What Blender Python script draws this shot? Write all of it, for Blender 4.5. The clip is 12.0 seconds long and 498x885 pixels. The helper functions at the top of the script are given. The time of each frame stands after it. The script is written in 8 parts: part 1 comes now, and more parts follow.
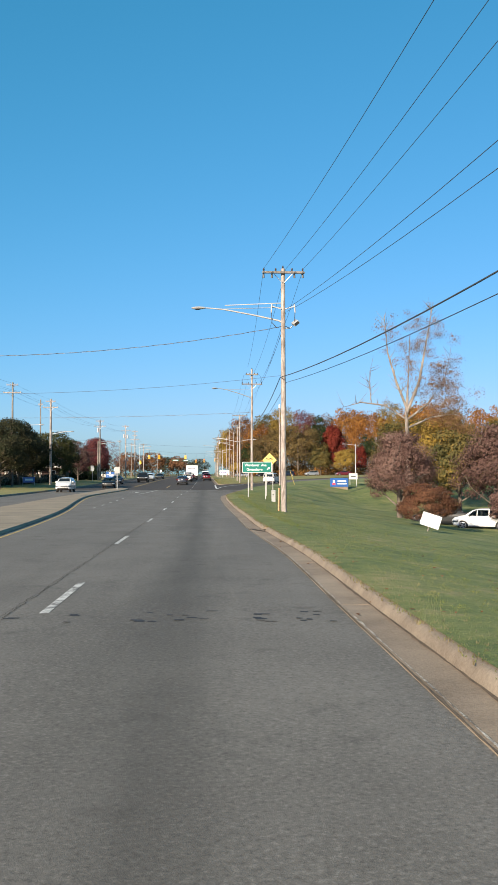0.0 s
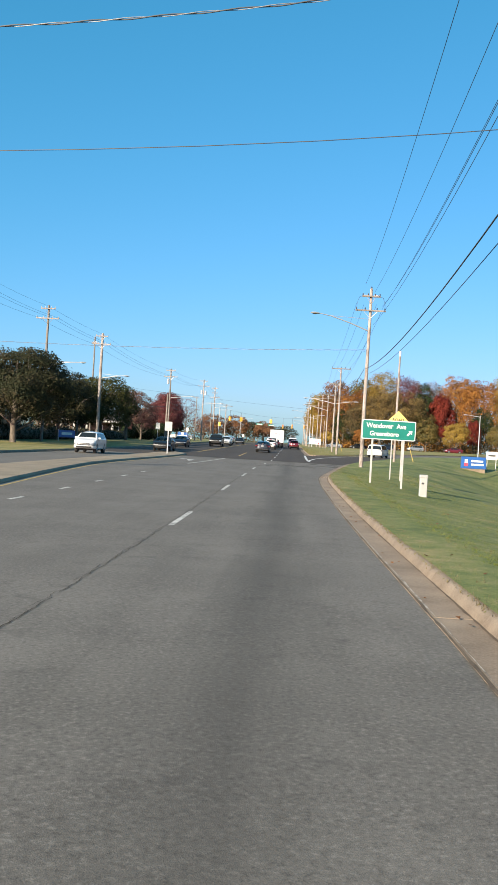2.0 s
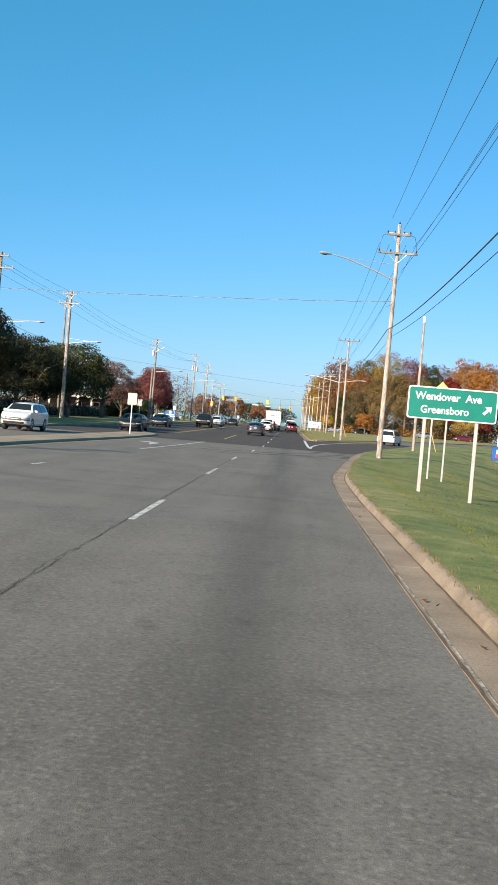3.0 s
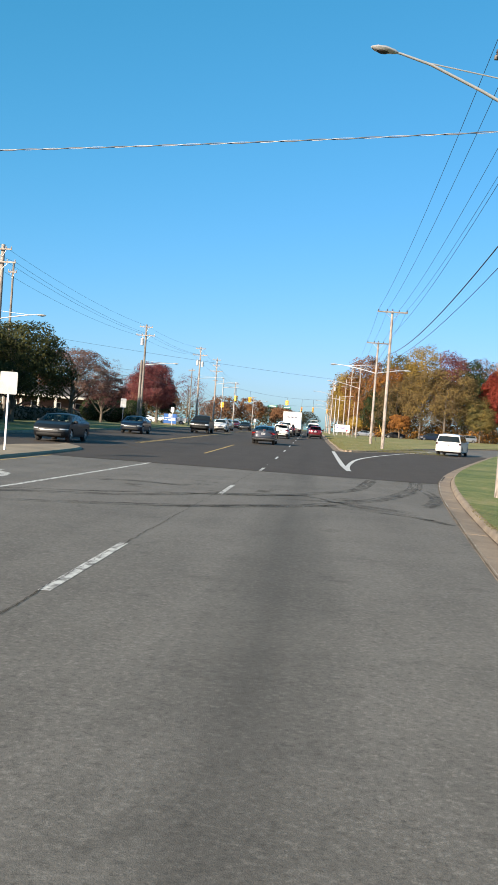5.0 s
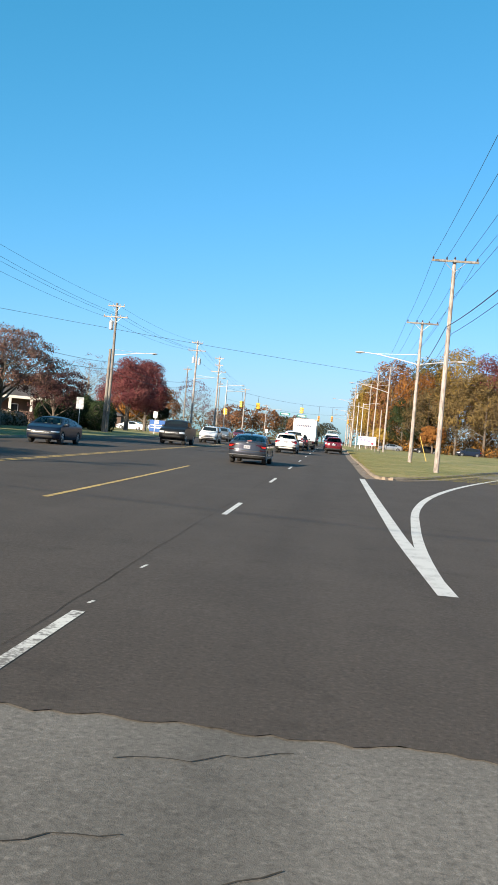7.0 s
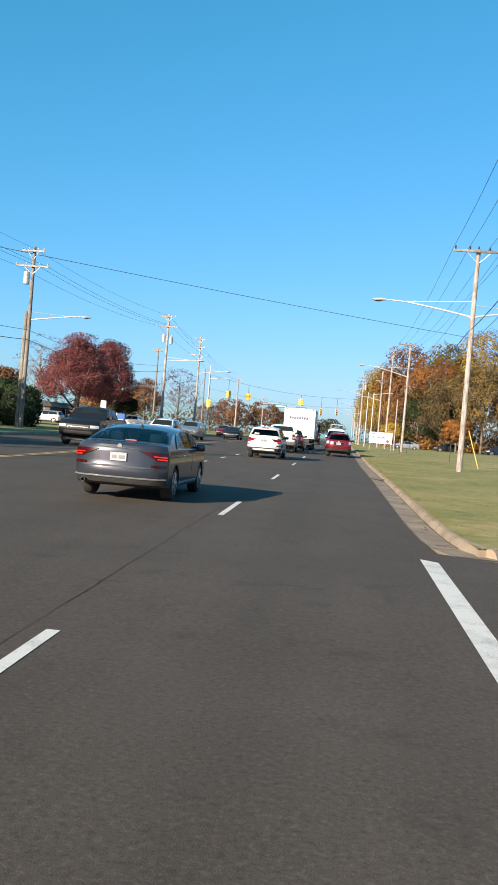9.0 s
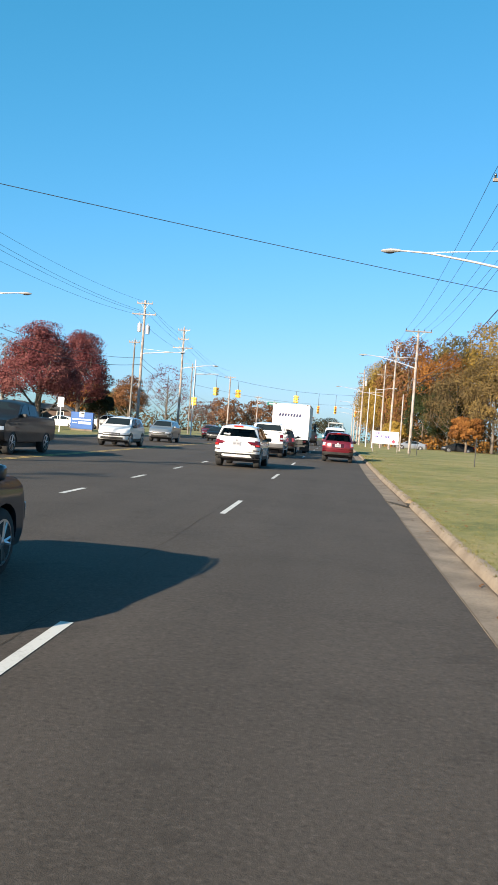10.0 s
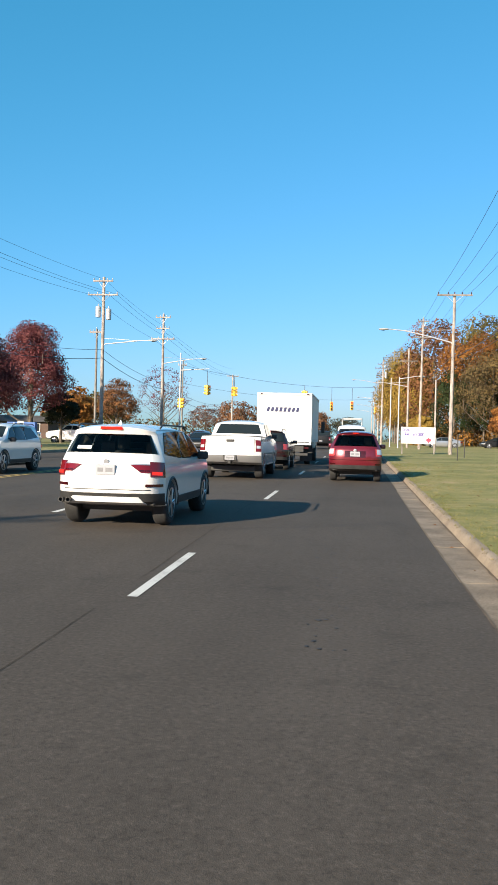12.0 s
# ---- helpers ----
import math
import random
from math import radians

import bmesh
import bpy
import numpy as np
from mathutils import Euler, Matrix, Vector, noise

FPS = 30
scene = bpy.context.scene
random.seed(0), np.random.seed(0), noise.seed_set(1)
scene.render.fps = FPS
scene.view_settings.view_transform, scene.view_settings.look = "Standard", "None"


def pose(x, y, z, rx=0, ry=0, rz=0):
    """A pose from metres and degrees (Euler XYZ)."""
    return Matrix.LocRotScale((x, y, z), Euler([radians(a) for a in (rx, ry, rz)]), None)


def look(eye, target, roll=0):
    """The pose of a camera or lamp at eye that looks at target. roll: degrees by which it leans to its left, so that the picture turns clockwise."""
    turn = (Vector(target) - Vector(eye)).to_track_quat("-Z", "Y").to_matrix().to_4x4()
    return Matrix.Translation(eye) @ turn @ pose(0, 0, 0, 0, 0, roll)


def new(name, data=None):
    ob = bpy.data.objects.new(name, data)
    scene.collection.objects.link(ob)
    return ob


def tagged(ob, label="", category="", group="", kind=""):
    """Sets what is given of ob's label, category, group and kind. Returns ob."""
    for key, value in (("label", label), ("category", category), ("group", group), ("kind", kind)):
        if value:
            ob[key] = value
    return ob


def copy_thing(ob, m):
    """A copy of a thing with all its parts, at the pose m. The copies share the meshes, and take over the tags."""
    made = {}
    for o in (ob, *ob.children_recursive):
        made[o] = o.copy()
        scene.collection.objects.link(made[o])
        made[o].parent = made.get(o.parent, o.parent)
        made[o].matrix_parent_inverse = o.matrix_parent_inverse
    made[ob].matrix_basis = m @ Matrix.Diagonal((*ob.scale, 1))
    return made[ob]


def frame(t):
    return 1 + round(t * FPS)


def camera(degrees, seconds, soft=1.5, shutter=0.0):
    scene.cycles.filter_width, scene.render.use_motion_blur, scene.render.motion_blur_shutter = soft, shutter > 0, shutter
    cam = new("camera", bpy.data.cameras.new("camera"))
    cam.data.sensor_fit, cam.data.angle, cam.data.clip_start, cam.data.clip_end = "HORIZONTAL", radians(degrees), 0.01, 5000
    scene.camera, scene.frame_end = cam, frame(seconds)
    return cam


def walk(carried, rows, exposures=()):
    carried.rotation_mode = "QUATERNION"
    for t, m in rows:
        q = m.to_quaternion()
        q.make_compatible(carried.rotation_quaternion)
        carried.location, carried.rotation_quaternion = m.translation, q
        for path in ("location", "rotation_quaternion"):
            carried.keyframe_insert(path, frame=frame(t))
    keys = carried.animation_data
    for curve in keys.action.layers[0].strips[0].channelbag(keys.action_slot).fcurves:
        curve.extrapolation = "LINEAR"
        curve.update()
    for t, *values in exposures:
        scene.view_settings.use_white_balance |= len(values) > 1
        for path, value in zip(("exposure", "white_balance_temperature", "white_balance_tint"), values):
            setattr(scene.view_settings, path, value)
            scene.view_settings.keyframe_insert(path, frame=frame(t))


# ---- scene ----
cam = camera(31.81, 12.0)
PATH = [  # seconds, eye, target, roll
    (0, (0.010, -14.462, 2.010), (0.507, -4.481, 2.368), -0.17),
    (0.5, (-0.037, -6.202, 1.929), (0.320, 3.788, 2.202), 0.07),
    (1, (-0.193, 1.815, 1.851), (-0.450, 11.810, 1.997), 1.62),
    (1.5, (-0.199, 9.897, 1.772), (-0.758, 19.881, 1.815), 2.69),
    (2, (-0.106, 18.039, 1.706), (-0.599, 28.027, 1.681), 3.39),
    (2.5, (-0.085, 26.468, 1.638), (-0.492, 36.459, 1.475), 4.23),
    (3, (-0.117, 34.296, 1.574), (-0.566, 44.283, 1.350), 4.87),
    (5, (-0.049, 62.278, 1.644), (-0.767, 72.250, 1.448), 4.24),
    (5.5, (0.128, 69.084, 1.637), (-0.617, 79.055, 1.516), 4.33),
    (6, (0.143, 75.958, 1.630), (-0.816, 85.912, 1.599), 4.71),
    (6.5, (0.164, 82.481, 1.623), (-0.790, 92.435, 1.551), 4.72),
    (7, (0.153, 88.840, 1.635), (-0.797, 98.795, 1.553), 5.06),
    (9, (0.173, 114.392, 1.736), (-0.832, 124.341, 1.617), 4.78),
    (9.5, (0.171, 120.802, 1.778), (-0.882, 130.746, 1.669), 4.15),
    (10, (0.186, 126.246, 1.814), (-0.811, 136.196, 1.701), 4.22),
    (10.5, (0.162, 132.094, 1.854), (-0.894, 142.036, 1.692), 3.71),
    (11, (0.194, 137.021, 1.888), (-0.899, 146.960, 1.747), 3.09),
    (11.5, (0.276, 141.428, 1.917), (-0.884, 151.360, 1.865), 1.83),
    (12, (0.300, 146.046, 1.949), (-0.922, 155.971, 1.876), 1.37),
]
walk(cam, [(t, look(eye, target, roll)) for t, eye, target, roll in PATH], [(0, 1.03), (0.5, 1.08), (1.5, 1.19), (6.5, 1.2), (7, 1.31), (9, 1.27), (10.5, 1.35), (11.1, 1.35), (12, 1.27)])


# ---- world, sun, exposure ----
SUN_EL, SUN_AZ = radians(20.0), radians(212.0)
world = bpy.data.worlds.new("sky")
scene.world = world
world.use_nodes = True
wn = world.node_tree
sky = wn.nodes.new("ShaderNodeTexSky")
sky.sky_type = "NISHITA"
sky.sun_disc = False
sky.sun_elevation, sky.sun_rotation = SUN_EL, SUN_AZ
sky.altitude, sky.air_density, sky.dust_density, sky.ozone_density = 200, 1.0, 0.9, 3.0
wn.nodes["Background"].inputs["Strength"].default_value = 0.19
# a clear deep sky that pales towards the horizon
bands, joined = wn.nodes.new("ShaderNodeSeparateColor"), wn.nodes.new("ShaderNodeCombineColor")
wn.links.new(sky.outputs[0], bands.inputs[0])
for k, (power, gain) in enumerate(((1.27, 0.148), (0.65, 0.545), (0.77, 0.61))):
    pw, ml = wn.nodes.new("ShaderNodeMath"), wn.nodes.new("ShaderNodeMath")
    pw.operation, ml.operation = "POWER", "MULTIPLY"
    pw.inputs[1].default_value, ml.inputs[1].default_value = power, gain
    wn.links.new(bands.outputs[k], pw.inputs[0])
    wn.links.new(pw.outputs[0], ml.inputs[0])
    wn.links.new(ml.outputs[0], joined.inputs[k])
wn.links.new(joined.outputs[0], wn.nodes["Background"].inputs["Color"])
sun_data = bpy.data.lights.new("sun", "SUN")
sun_data.energy, sun_data.angle, sun_data.color = 5.0, radians(0.55), (1.0, 0.86, 0.66)
sun = new("sun", sun_data)
to_sun = Vector((math.sin(SUN_AZ) * math.cos(SUN_EL), math.cos(SUN_AZ) * math.cos(SUN_EL), math.sin(SUN_EL)))
sun.rotation_euler = to_sun.to_track_quat("Z", "Y").to_euler()
sun.location = (-60, -80, 60)


# ---- materials ----
def ramp(nt, fac, stops):
    r = nt.nodes.new("ShaderNodeValToRGB")
    el = r.color_ramp.elements
    while len(el) < len(stops):
        el.new(0.5)
    for e, (p, c) in zip(el, stops):
        e.position, e.color = p, (*c, 1)
    nt.links.new(fac, r.inputs[0])
    return r.outputs[0]


def noise_tex(nt, vec, scale, detail=4.0, rough=0.6):
    n = nt.nodes.new("ShaderNodeTexNoise")
    n.inputs["Scale"].default_value, n.inputs["Detail"].default_value, n.inputs["Roughness"].default_value = scale, detail, rough
    nt.links.new(vec, n.inputs["Vector"])
    return n.outputs["Fac"]


def mix(nt, fac, a, b, mode="MIX"):
    m = nt.nodes.new("ShaderNodeMix")
    m.data_type, m.blend_type = "RGBA", mode
    for sock, v in ((m.inputs["Factor"], fac), (m.inputs["A"], a), (m.inputs["B"], b)):
        if isinstance(v, bpy.types.NodeSocket):
            nt.links.new(v, sock)
        elif isinstance(v, tuple):
            sock.default_value = (*v, 1)
        else:
            sock.default_value = v
    return m.outputs["Result"]


def math_node(nt, op, a, b=0.0):
    m = nt.nodes.new("ShaderNodeMath")
    m.operation = op
    for sock, v in zip(m.inputs, (a, b)):
        if isinstance(v, bpy.types.NodeSocket):
            nt.links.new(v, sock)
        else:
            sock.default_value = v
    return m.outputs[0]


def material(name):
    m = bpy.data.materials.new(name)
    m.use_nodes = True
    nt = m.node_tree
    return m, nt, nt.nodes["Principled BSDF"]


def position(nt, world_space=True):
    if world_space:
        return nt.nodes.new("ShaderNodeNewGeometry").outputs["Position"]
    return nt.nodes.new("ShaderNodeTexCoord").outputs["Object"]


def bump(nt, bsdf, height, strength=0.3, distance=0.01):
    b = nt.nodes.new("ShaderNodeBump")
    b.inputs["Strength"].default_value, b.inputs["Distance"].default_value = strength, distance
    nt.links.new(height, b.inputs["Height"])
    nt.links.new(b.outputs[0], bsdf.inputs["Normal"])


def surface(name, dark, light, rough=0.8, big=0.4, fine=30.0, metal=0.0, relief=0.2, depth=0.01, world_space=False, spread=(0.35, 0.65), coat=0.0):
    """A worn surface: broad stains, fine grain and relief between two colours."""
    m, nt, b = material(name)
    vec = position(nt, world_space)
    coarse, grain = noise_tex(nt, vec, big, 5), noise_tex(nt, vec, fine, 3, 0.7)
    c = ramp(nt, math_node(nt, "ADD", math_node(nt, "MULTIPLY", coarse, 0.6), math_node(nt, "MULTIPLY", grain, 0.4)), [(spread[0], dark), (spread[1], light)])
    nt.links.new(c, b.inputs["Base Color"])
    b.inputs["Roughness"].default_value, b.inputs["Metallic"].default_value = rough, metal
    b.inputs["Coat Weight"].default_value = coat
    if relief:
        bump(nt, b, grain, relief, depth)
    return m


def paint(name, colour, rough=0.25, metal=0.0, coat=0.6, gloss=0.5):
    m, nt, b = material(name)
    vec = position(nt, False)
    n = noise_tex(nt, vec, 3.0, 4)
    nt.links.new(mix(nt, math_node(nt, "MULTIPLY", n, 0.25), colour, tuple(0.75 * v + 0.006 for v in colour)), b.inputs["Base Color"])
    b.inputs["Roughness"].default_value, b.inputs["Metallic"].default_value = rough, metal
    b.inputs["Coat Weight"].default_value, b.inputs["Coat Roughness"].default_value = coat, 0.05
    b.inputs["Specular IOR Level"].default_value = gloss
    return m


def glass_dark(name, colour=(0.012, 0.018, 0.022)):
    m, nt, b = material(name)
    b.inputs["Base Color"].default_value = (*colour, 1)
    b.inputs["Roughness"].default_value = 0.03
    b.inputs["Specular IOR Level"].default_value = 0.15
    return m


def glass_pane(name, tint):
    """Tinted see-through glass; the gloss rises towards the edge."""
    m, nt, b = material(name)
    clear, gloss, both, fres = (nt.nodes.new(k) for k in ("ShaderNodeBsdfTransparent", "ShaderNodeBsdfGlossy", "ShaderNodeMixShader", "ShaderNodeFresnel"))
    clear.inputs["Color"].default_value = (*tint, 1)
    gloss.inputs["Roughness"].default_value = 0.02
    fres.inputs["IOR"].default_value = 1.28
    nt.links.new(fres.outputs[0], both.inputs[0])
    nt.links.new(clear.outputs[0], both.inputs[1])
    nt.links.new(gloss.outputs[0], both.inputs[2])
    nt.links.new(both.outputs[0], nt.nodes["Material Output"].inputs["Surface"])
    return m


def lit(name, colour, strength):
    m, nt, b = material(name)
    b.inputs["Base Color"].default_value = (*(0.2 * v for v in colour), 1)
    b.inputs["Emission Color"].default_value = (*colour, 1)
    b.inputs["Emission Strength"].default_value = strength
    b.inputs["Roughness"].default_value = 0.3
    return m


def leaves(name, colours, through_light=0.24):
    """Leaves: each one takes its own colour between the ones given."""
    m, nt, b = material(name)
    r = nt.nodes.new("ShaderNodeNewGeometry").outputs["Random Per Island"]
    ob = nt.nodes.new("ShaderNodeObjectInfo").outputs["Random"]
    big = noise_tex(nt, position(nt, True), 0.45, 3)
    big = math_node(nt, "ADD", math_node(nt, "MULTIPLY", math_node(nt, "SUBTRACT", big, 0.5), 2.2), 0.5)
    f = math_node(nt, "ADD", math_node(nt, "MULTIPLY", r, 0.24), math_node(nt, "ADD", math_node(nt, "MULTIPLY", ob, 0.2), math_node(nt, "MULTIPLY", big, 0.56)))
    c = ramp(nt, f, [((i + 0.5) / len(colours), k) for i, k in enumerate(colours)])
    nt.links.new(c, b.inputs["Base Color"])
    b.inputs["Roughness"].default_value = 0.7
    b.inputs["Specular IOR Level"].default_value = 0.12
    t = nt.nodes.new("ShaderNodeBsdfTranslucent")
    nt.links.new(c, t.inputs["Color"])
    s = nt.nodes.new("ShaderNodeMixShader")
    s.inputs[0].default_value = through_light
    nt.links.new(b.outputs[0], s.inputs[1])
    nt.links.new(t.outputs[0], s.inputs[2])
    nt.links.new(s.outputs[0], nt.nodes["Material Output"].inputs["Surface"])
    return m


def asphalt(name, base, light, crack, wheel):
    """Asphalt with stone grain, broad stains, an oil band in the middle of a lane and polished wheel tracks."""
    m, nt, b = material(name)
    vec = position(nt, True)
    st = nt.nodes.new("ShaderNodeMapping")
    st.inputs["Scale"].default_value = (1.0, 0.07, 1.0)
    nt.links.new(vec, st.inputs["Vector"])
    streak = noise_tex(nt, st.outputs[0], 1.1, 5)
    stain, grain, stone = noise_tex(nt, vec, 0.5, 6), noise_tex(nt, vec, 45.0, 3, 0.8), noise_tex(nt, vec, 140.0, 2, 0.8)
    f = math_node(nt, "ADD", math_node(nt, "MULTIPLY", stain, 0.35), math_node(nt, "ADD", math_node(nt, "MULTIPLY", streak, 0.3), math_node(nt, "MULTIPLY", grain, 0.35)))
    c = ramp(nt, f, [(0.36, base), (0.62, light)])
    c = mix(nt, math_node(nt, "MULTIPLY", ramp(nt, stone, [(0.55, (0, 0, 0)), (0.75, (1, 1, 1))]), 0.35), c, tuple(1.7 * v for v in light))
    chips = noise_tex(nt, vec, 26.0, 3, 0.75)
    c = mix(nt, math_node(nt, "MULTIPLY", ramp(nt, chips, [(0.54, (0, 0, 0)), (0.66, (1, 1, 1))]), 0.42), c, tuple(1.6 * v for v in light))
    c = mix(nt, math_node(nt, "MULTIPLY", ramp(nt, chips, [(0.34, (1, 1, 1)), (0.46, (0, 0, 0))]), 0.42), c, tuple(0.45 * v for v in base))
    blot = noise_tex(nt, vec, 1.7, 5, 0.65)
    c = mix(nt, math_node(nt, "MULTIPLY", ramp(nt, blot, [(0.58, (0, 0, 0)), (0.7, (1, 1, 1))]), 0.35), c, tuple(0.55 * v for v in base))
    sep = nt.nodes.new("ShaderNodeSeparateXYZ")
    nt.links.new(vec, sep.inputs[0])
    band = math_node(nt, "ABSOLUTE", math_node(nt, "ADD", sep.outputs[0], 0.35))
    band = math_node(nt, "ADD", band, math_node(nt, "MULTIPLY", math_node(nt, "SUBTRACT", streak, 0.5), 0.9))
    oil = ramp(nt, band, [(0.0, (1, 1, 1)), (0.75, (0, 0, 0))])
    c = mix(nt, math_node(nt, "MULTIPLY", oil, wheel), c, tuple(0.45 * v for v in base))
    if crack:
        v = nt.nodes.new("ShaderNodeTexVoronoi")
        v.feature = "DISTANCE_TO_EDGE"
        v.inputs["Scale"].default_value = 0.45
        warp = nt.nodes.new("ShaderNodeVectorMath")
        nz = nt.nodes.new("ShaderNodeTexNoise")
        nz.inputs["Scale"].default_value = 2.5
        nt.links.new(vec, nz.inputs["Vector"])
        nt.links.new(vec, warp.inputs[0])
        nt.links.new(nz.outputs["Color"], warp.inputs[1])
        nt.links.new(warp.outputs[0], v.inputs["Vector"])
        line = ramp(nt, v.outputs["Distance"], [(0.0, (1, 1, 1)), (0.012, (0, 0, 0))])
        some = ramp(nt, noise_tex(nt, vec, 0.13, 2), [(0.5, (0, 0, 0)), (0.62, (1, 1, 1))])
        c = mix(nt, math_node(nt, "MULTIPLY", math_node(nt, "MULTIPLY", line, some), crack), c, (0.02, 0.019, 0.018))
    nt.links.new(c, b.inputs["Base Color"])
    b.inputs["Roughness"].default_value = 0.85
    b.inputs["Specular IOR Level"].default_value = 0.2
    bump(nt, b, math_node(nt, "ADD", grain, stone), 0.35, 0.006)
    return m


def grass_mat(name, cols):
    m, nt, b = material(name)
    vec = position(nt, True)
    a, g, f = noise_tex(nt, vec, 0.25, 5), noise_tex(nt, vec, 2.2, 5), noise_tex(nt, vec, 22.0, 3, 0.8)
    k = math_node(nt, "ADD", math_node(nt, "MULTIPLY", a, 0.4), math_node(nt, "ADD", math_node(nt, "MULTIPLY", g, 0.3), math_node(nt, "MULTIPLY", f, 0.3)))
    nt.links.new(ramp(nt, k, [(0.4 + 0.2 * i / (len(cols) - 1), c) for i, c in enumerate(cols)]), b.inputs["Base Color"])
    b.inputs["Roughness"].default_value = 0.9
    bump(nt, b, math_node(nt, "ADD", f, g), 0.6, 0.05)
    return m


def wood_mat(name, dark, light):
    m, nt, b = material(name)
    vec = position(nt, False)
    mp = nt.nodes.new("ShaderNodeMapping")
    mp.inputs["Scale"].default_value = (9.0, 9.0, 0.5)
    nt.links.new(vec, mp.inputs["Vector"])
    g, s = noise_tex(nt, mp.outputs[0], 4.0, 5), noise_tex(nt, vec, 0.7, 4)
    k = math_node(nt, "ADD", math_node(nt, "MULTIPLY", g, 0.6), math_node(nt, "MULTIPLY", s, 0.4))
    nt.links.new(ramp(nt, k, [(0.4, tuple(0.6 * v for v in dark)), (0.46, dark), (0.6, light)]), b.inputs["Base Color"])
    b.inputs["Roughness"].default_value = 0.85
    bump(nt, b, g, 0.5, 0.01)
    return m


M_OLD = asphalt("old_asphalt", (0.099, 0.0905, 0.079), (0.17, 0.157, 0.138), 0.0, 0.42)
M_NEW = asphalt("new_asphalt", (0.05, 0.041, 0.0335), (0.074, 0.0615, 0.0515), 0.0, 0.12)
M_GRASS = grass_mat("grass", [(0.055, 0.08, 0.015), (0.105, 0.138, 0.028), (0.165, 0.175, 0.045), (0.28, 0.225, 0.1)])
M_GRASS_DRY = grass_mat("dry_mown_grass", [(0.1, 0.112, 0.024), (0.165, 0.162, 0.04), (0.23, 0.198, 0.066), (0.31, 0.235, 0.11)])
M_FIELD = grass_mat("field", [(0.05, 0.065, 0.02), (0.09, 0.1, 0.035), (0.13, 0.12, 0.05)])
M_GUTTER = surface("tan_gutter_concrete", (0.15, 0.108, 0.072), (0.31, 0.238, 0.168), 0.9, 0.8, 40, world_space=True, relief=0.4)
M_CONC = surface("gutter_concrete", (0.1, 0.074, 0.051), (0.28, 0.218, 0.156), 0.9, 1.3, 40, world_space=True, relief=0.4, spread=(0.38, 0.66))
M_KERB = surface("kerb_concrete", (0.135, 0.102, 0.072), (0.29, 0.232, 0.17), 0.9, 1.6, 40, world_space=True, relief=0.4)
M_MEDIAN = surface("median_concrete", (0.17, 0.135, 0.09), (0.3, 0.24, 0.165), 0.9, 0.5, 30, world_space=True)
M_WHITE_LINE = surface("white_road_paint", (0.14, 0.13, 0.115), (0.55, 0.54, 0.5), 0.8, 6.0, 22, world_space=True, spread=(0.42, 0.53), relief=0.3)
M_WHITE_NEW = surface("fresh_white_road_paint", (0.26, 0.25, 0.235), (0.54, 0.53, 0.5), 0.7, 3.0, 40, world_space=True, spread=(0.3, 0.5), relief=0.2)
M_YELLOW_LINE = surface("yellow_road_paint", (0.2, 0.15, 0.07), (0.5, 0.33, 0.09), 0.8, 2.5, 40, world_space=True, spread=(0.36, 0.58), relief=0.15)
M_TAR = surface("tar_seam", (0.015, 0.014, 0.013), (0.04, 0.038, 0.036), 0.6, 4, 40, world_space=True)
M_SKID, _nt, _b = material("tyre_mark")
_b.inputs["Base Color"].default_value, _b.inputs["Roughness"].default_value = (0.035, 0.033, 0.03, 1), 0.9
_b.inputs["Specular IOR Level"].default_value = 0.15
_bare, _mix = _nt.nodes.new("ShaderNodeBsdfTransparent"), _nt.nodes.new("ShaderNodeMixShader")
_v = position(_nt, True)
_f = math_node(_nt, "ADD", math_node(_nt, "MULTIPLY", noise_tex(_nt, _v, 1.6, 4, 0.7), 0.6), math_node(_nt, "MULTIPLY", noise_tex(_nt, _v, 24.0, 3, 0.8), 0.4))
_nt.links.new(ramp(_nt, _f, [(0.4, (0.0, 0.0, 0.0)), (0.64, (0.62, 0.62, 0.62))]), _mix.inputs[0])
_nt.links.new(_bare.outputs[0], _mix.inputs[1])
_nt.links.new(_b.outputs[0], _mix.inputs[2])
_nt.links.new(_mix.outputs[0], _nt.nodes["Material Output"].inputs["Surface"])
M_POLE = wood_mat("pole_wood", (0.2, 0.168, 0.147), (0.44, 0.392, 0.358))
M_POST_WHITE = surface("worn_white_post", (0.26, 0.26, 0.25), (0.4, 0.4, 0.385), 0.5, 1.5, 20, relief=0.05)
M_POLE_GREY = wood_mat("grey_pole_wood", (0.12, 0.105, 0.09), (0.26, 0.235, 0.21))
M_BARK = wood_mat("bark", (0.07, 0.055, 0.042), (0.2, 0.165, 0.13))
M_PALE_BARK = wood_mat("pale_bark", (0.12, 0.1, 0.085), (0.33, 0.29, 0.25))
M_GALV = surface("galvanised_metal", (0.42, 0.43, 0.44), (0.62, 0.63, 0.64), 0.45, 2, 30, metal=0.6, relief=0.05)
M_LAMP = surface("lamp_metal", (0.36, 0.36, 0.36), (0.5, 0.5, 0.49), 0.4, 3, 30, metal=0.3, relief=0.03)
M_PORC = paint("porcelain", (0.4, 0.38, 0.36), 0.25)
M_PIN = paint("brown_porcelain", (0.05, 0.038, 0.034), 0.25)
M_WIRE = surface("wire", (0.02, 0.02, 0.022), (0.05, 0.05, 0.055), 0.6, 3, 30, relief=0)
M_SIGN_GREEN = surface("sign_green", (0.0, 0.122, 0.095), (0.004, 0.16, 0.125), 0.4, 1.5, 20, relief=0.02)
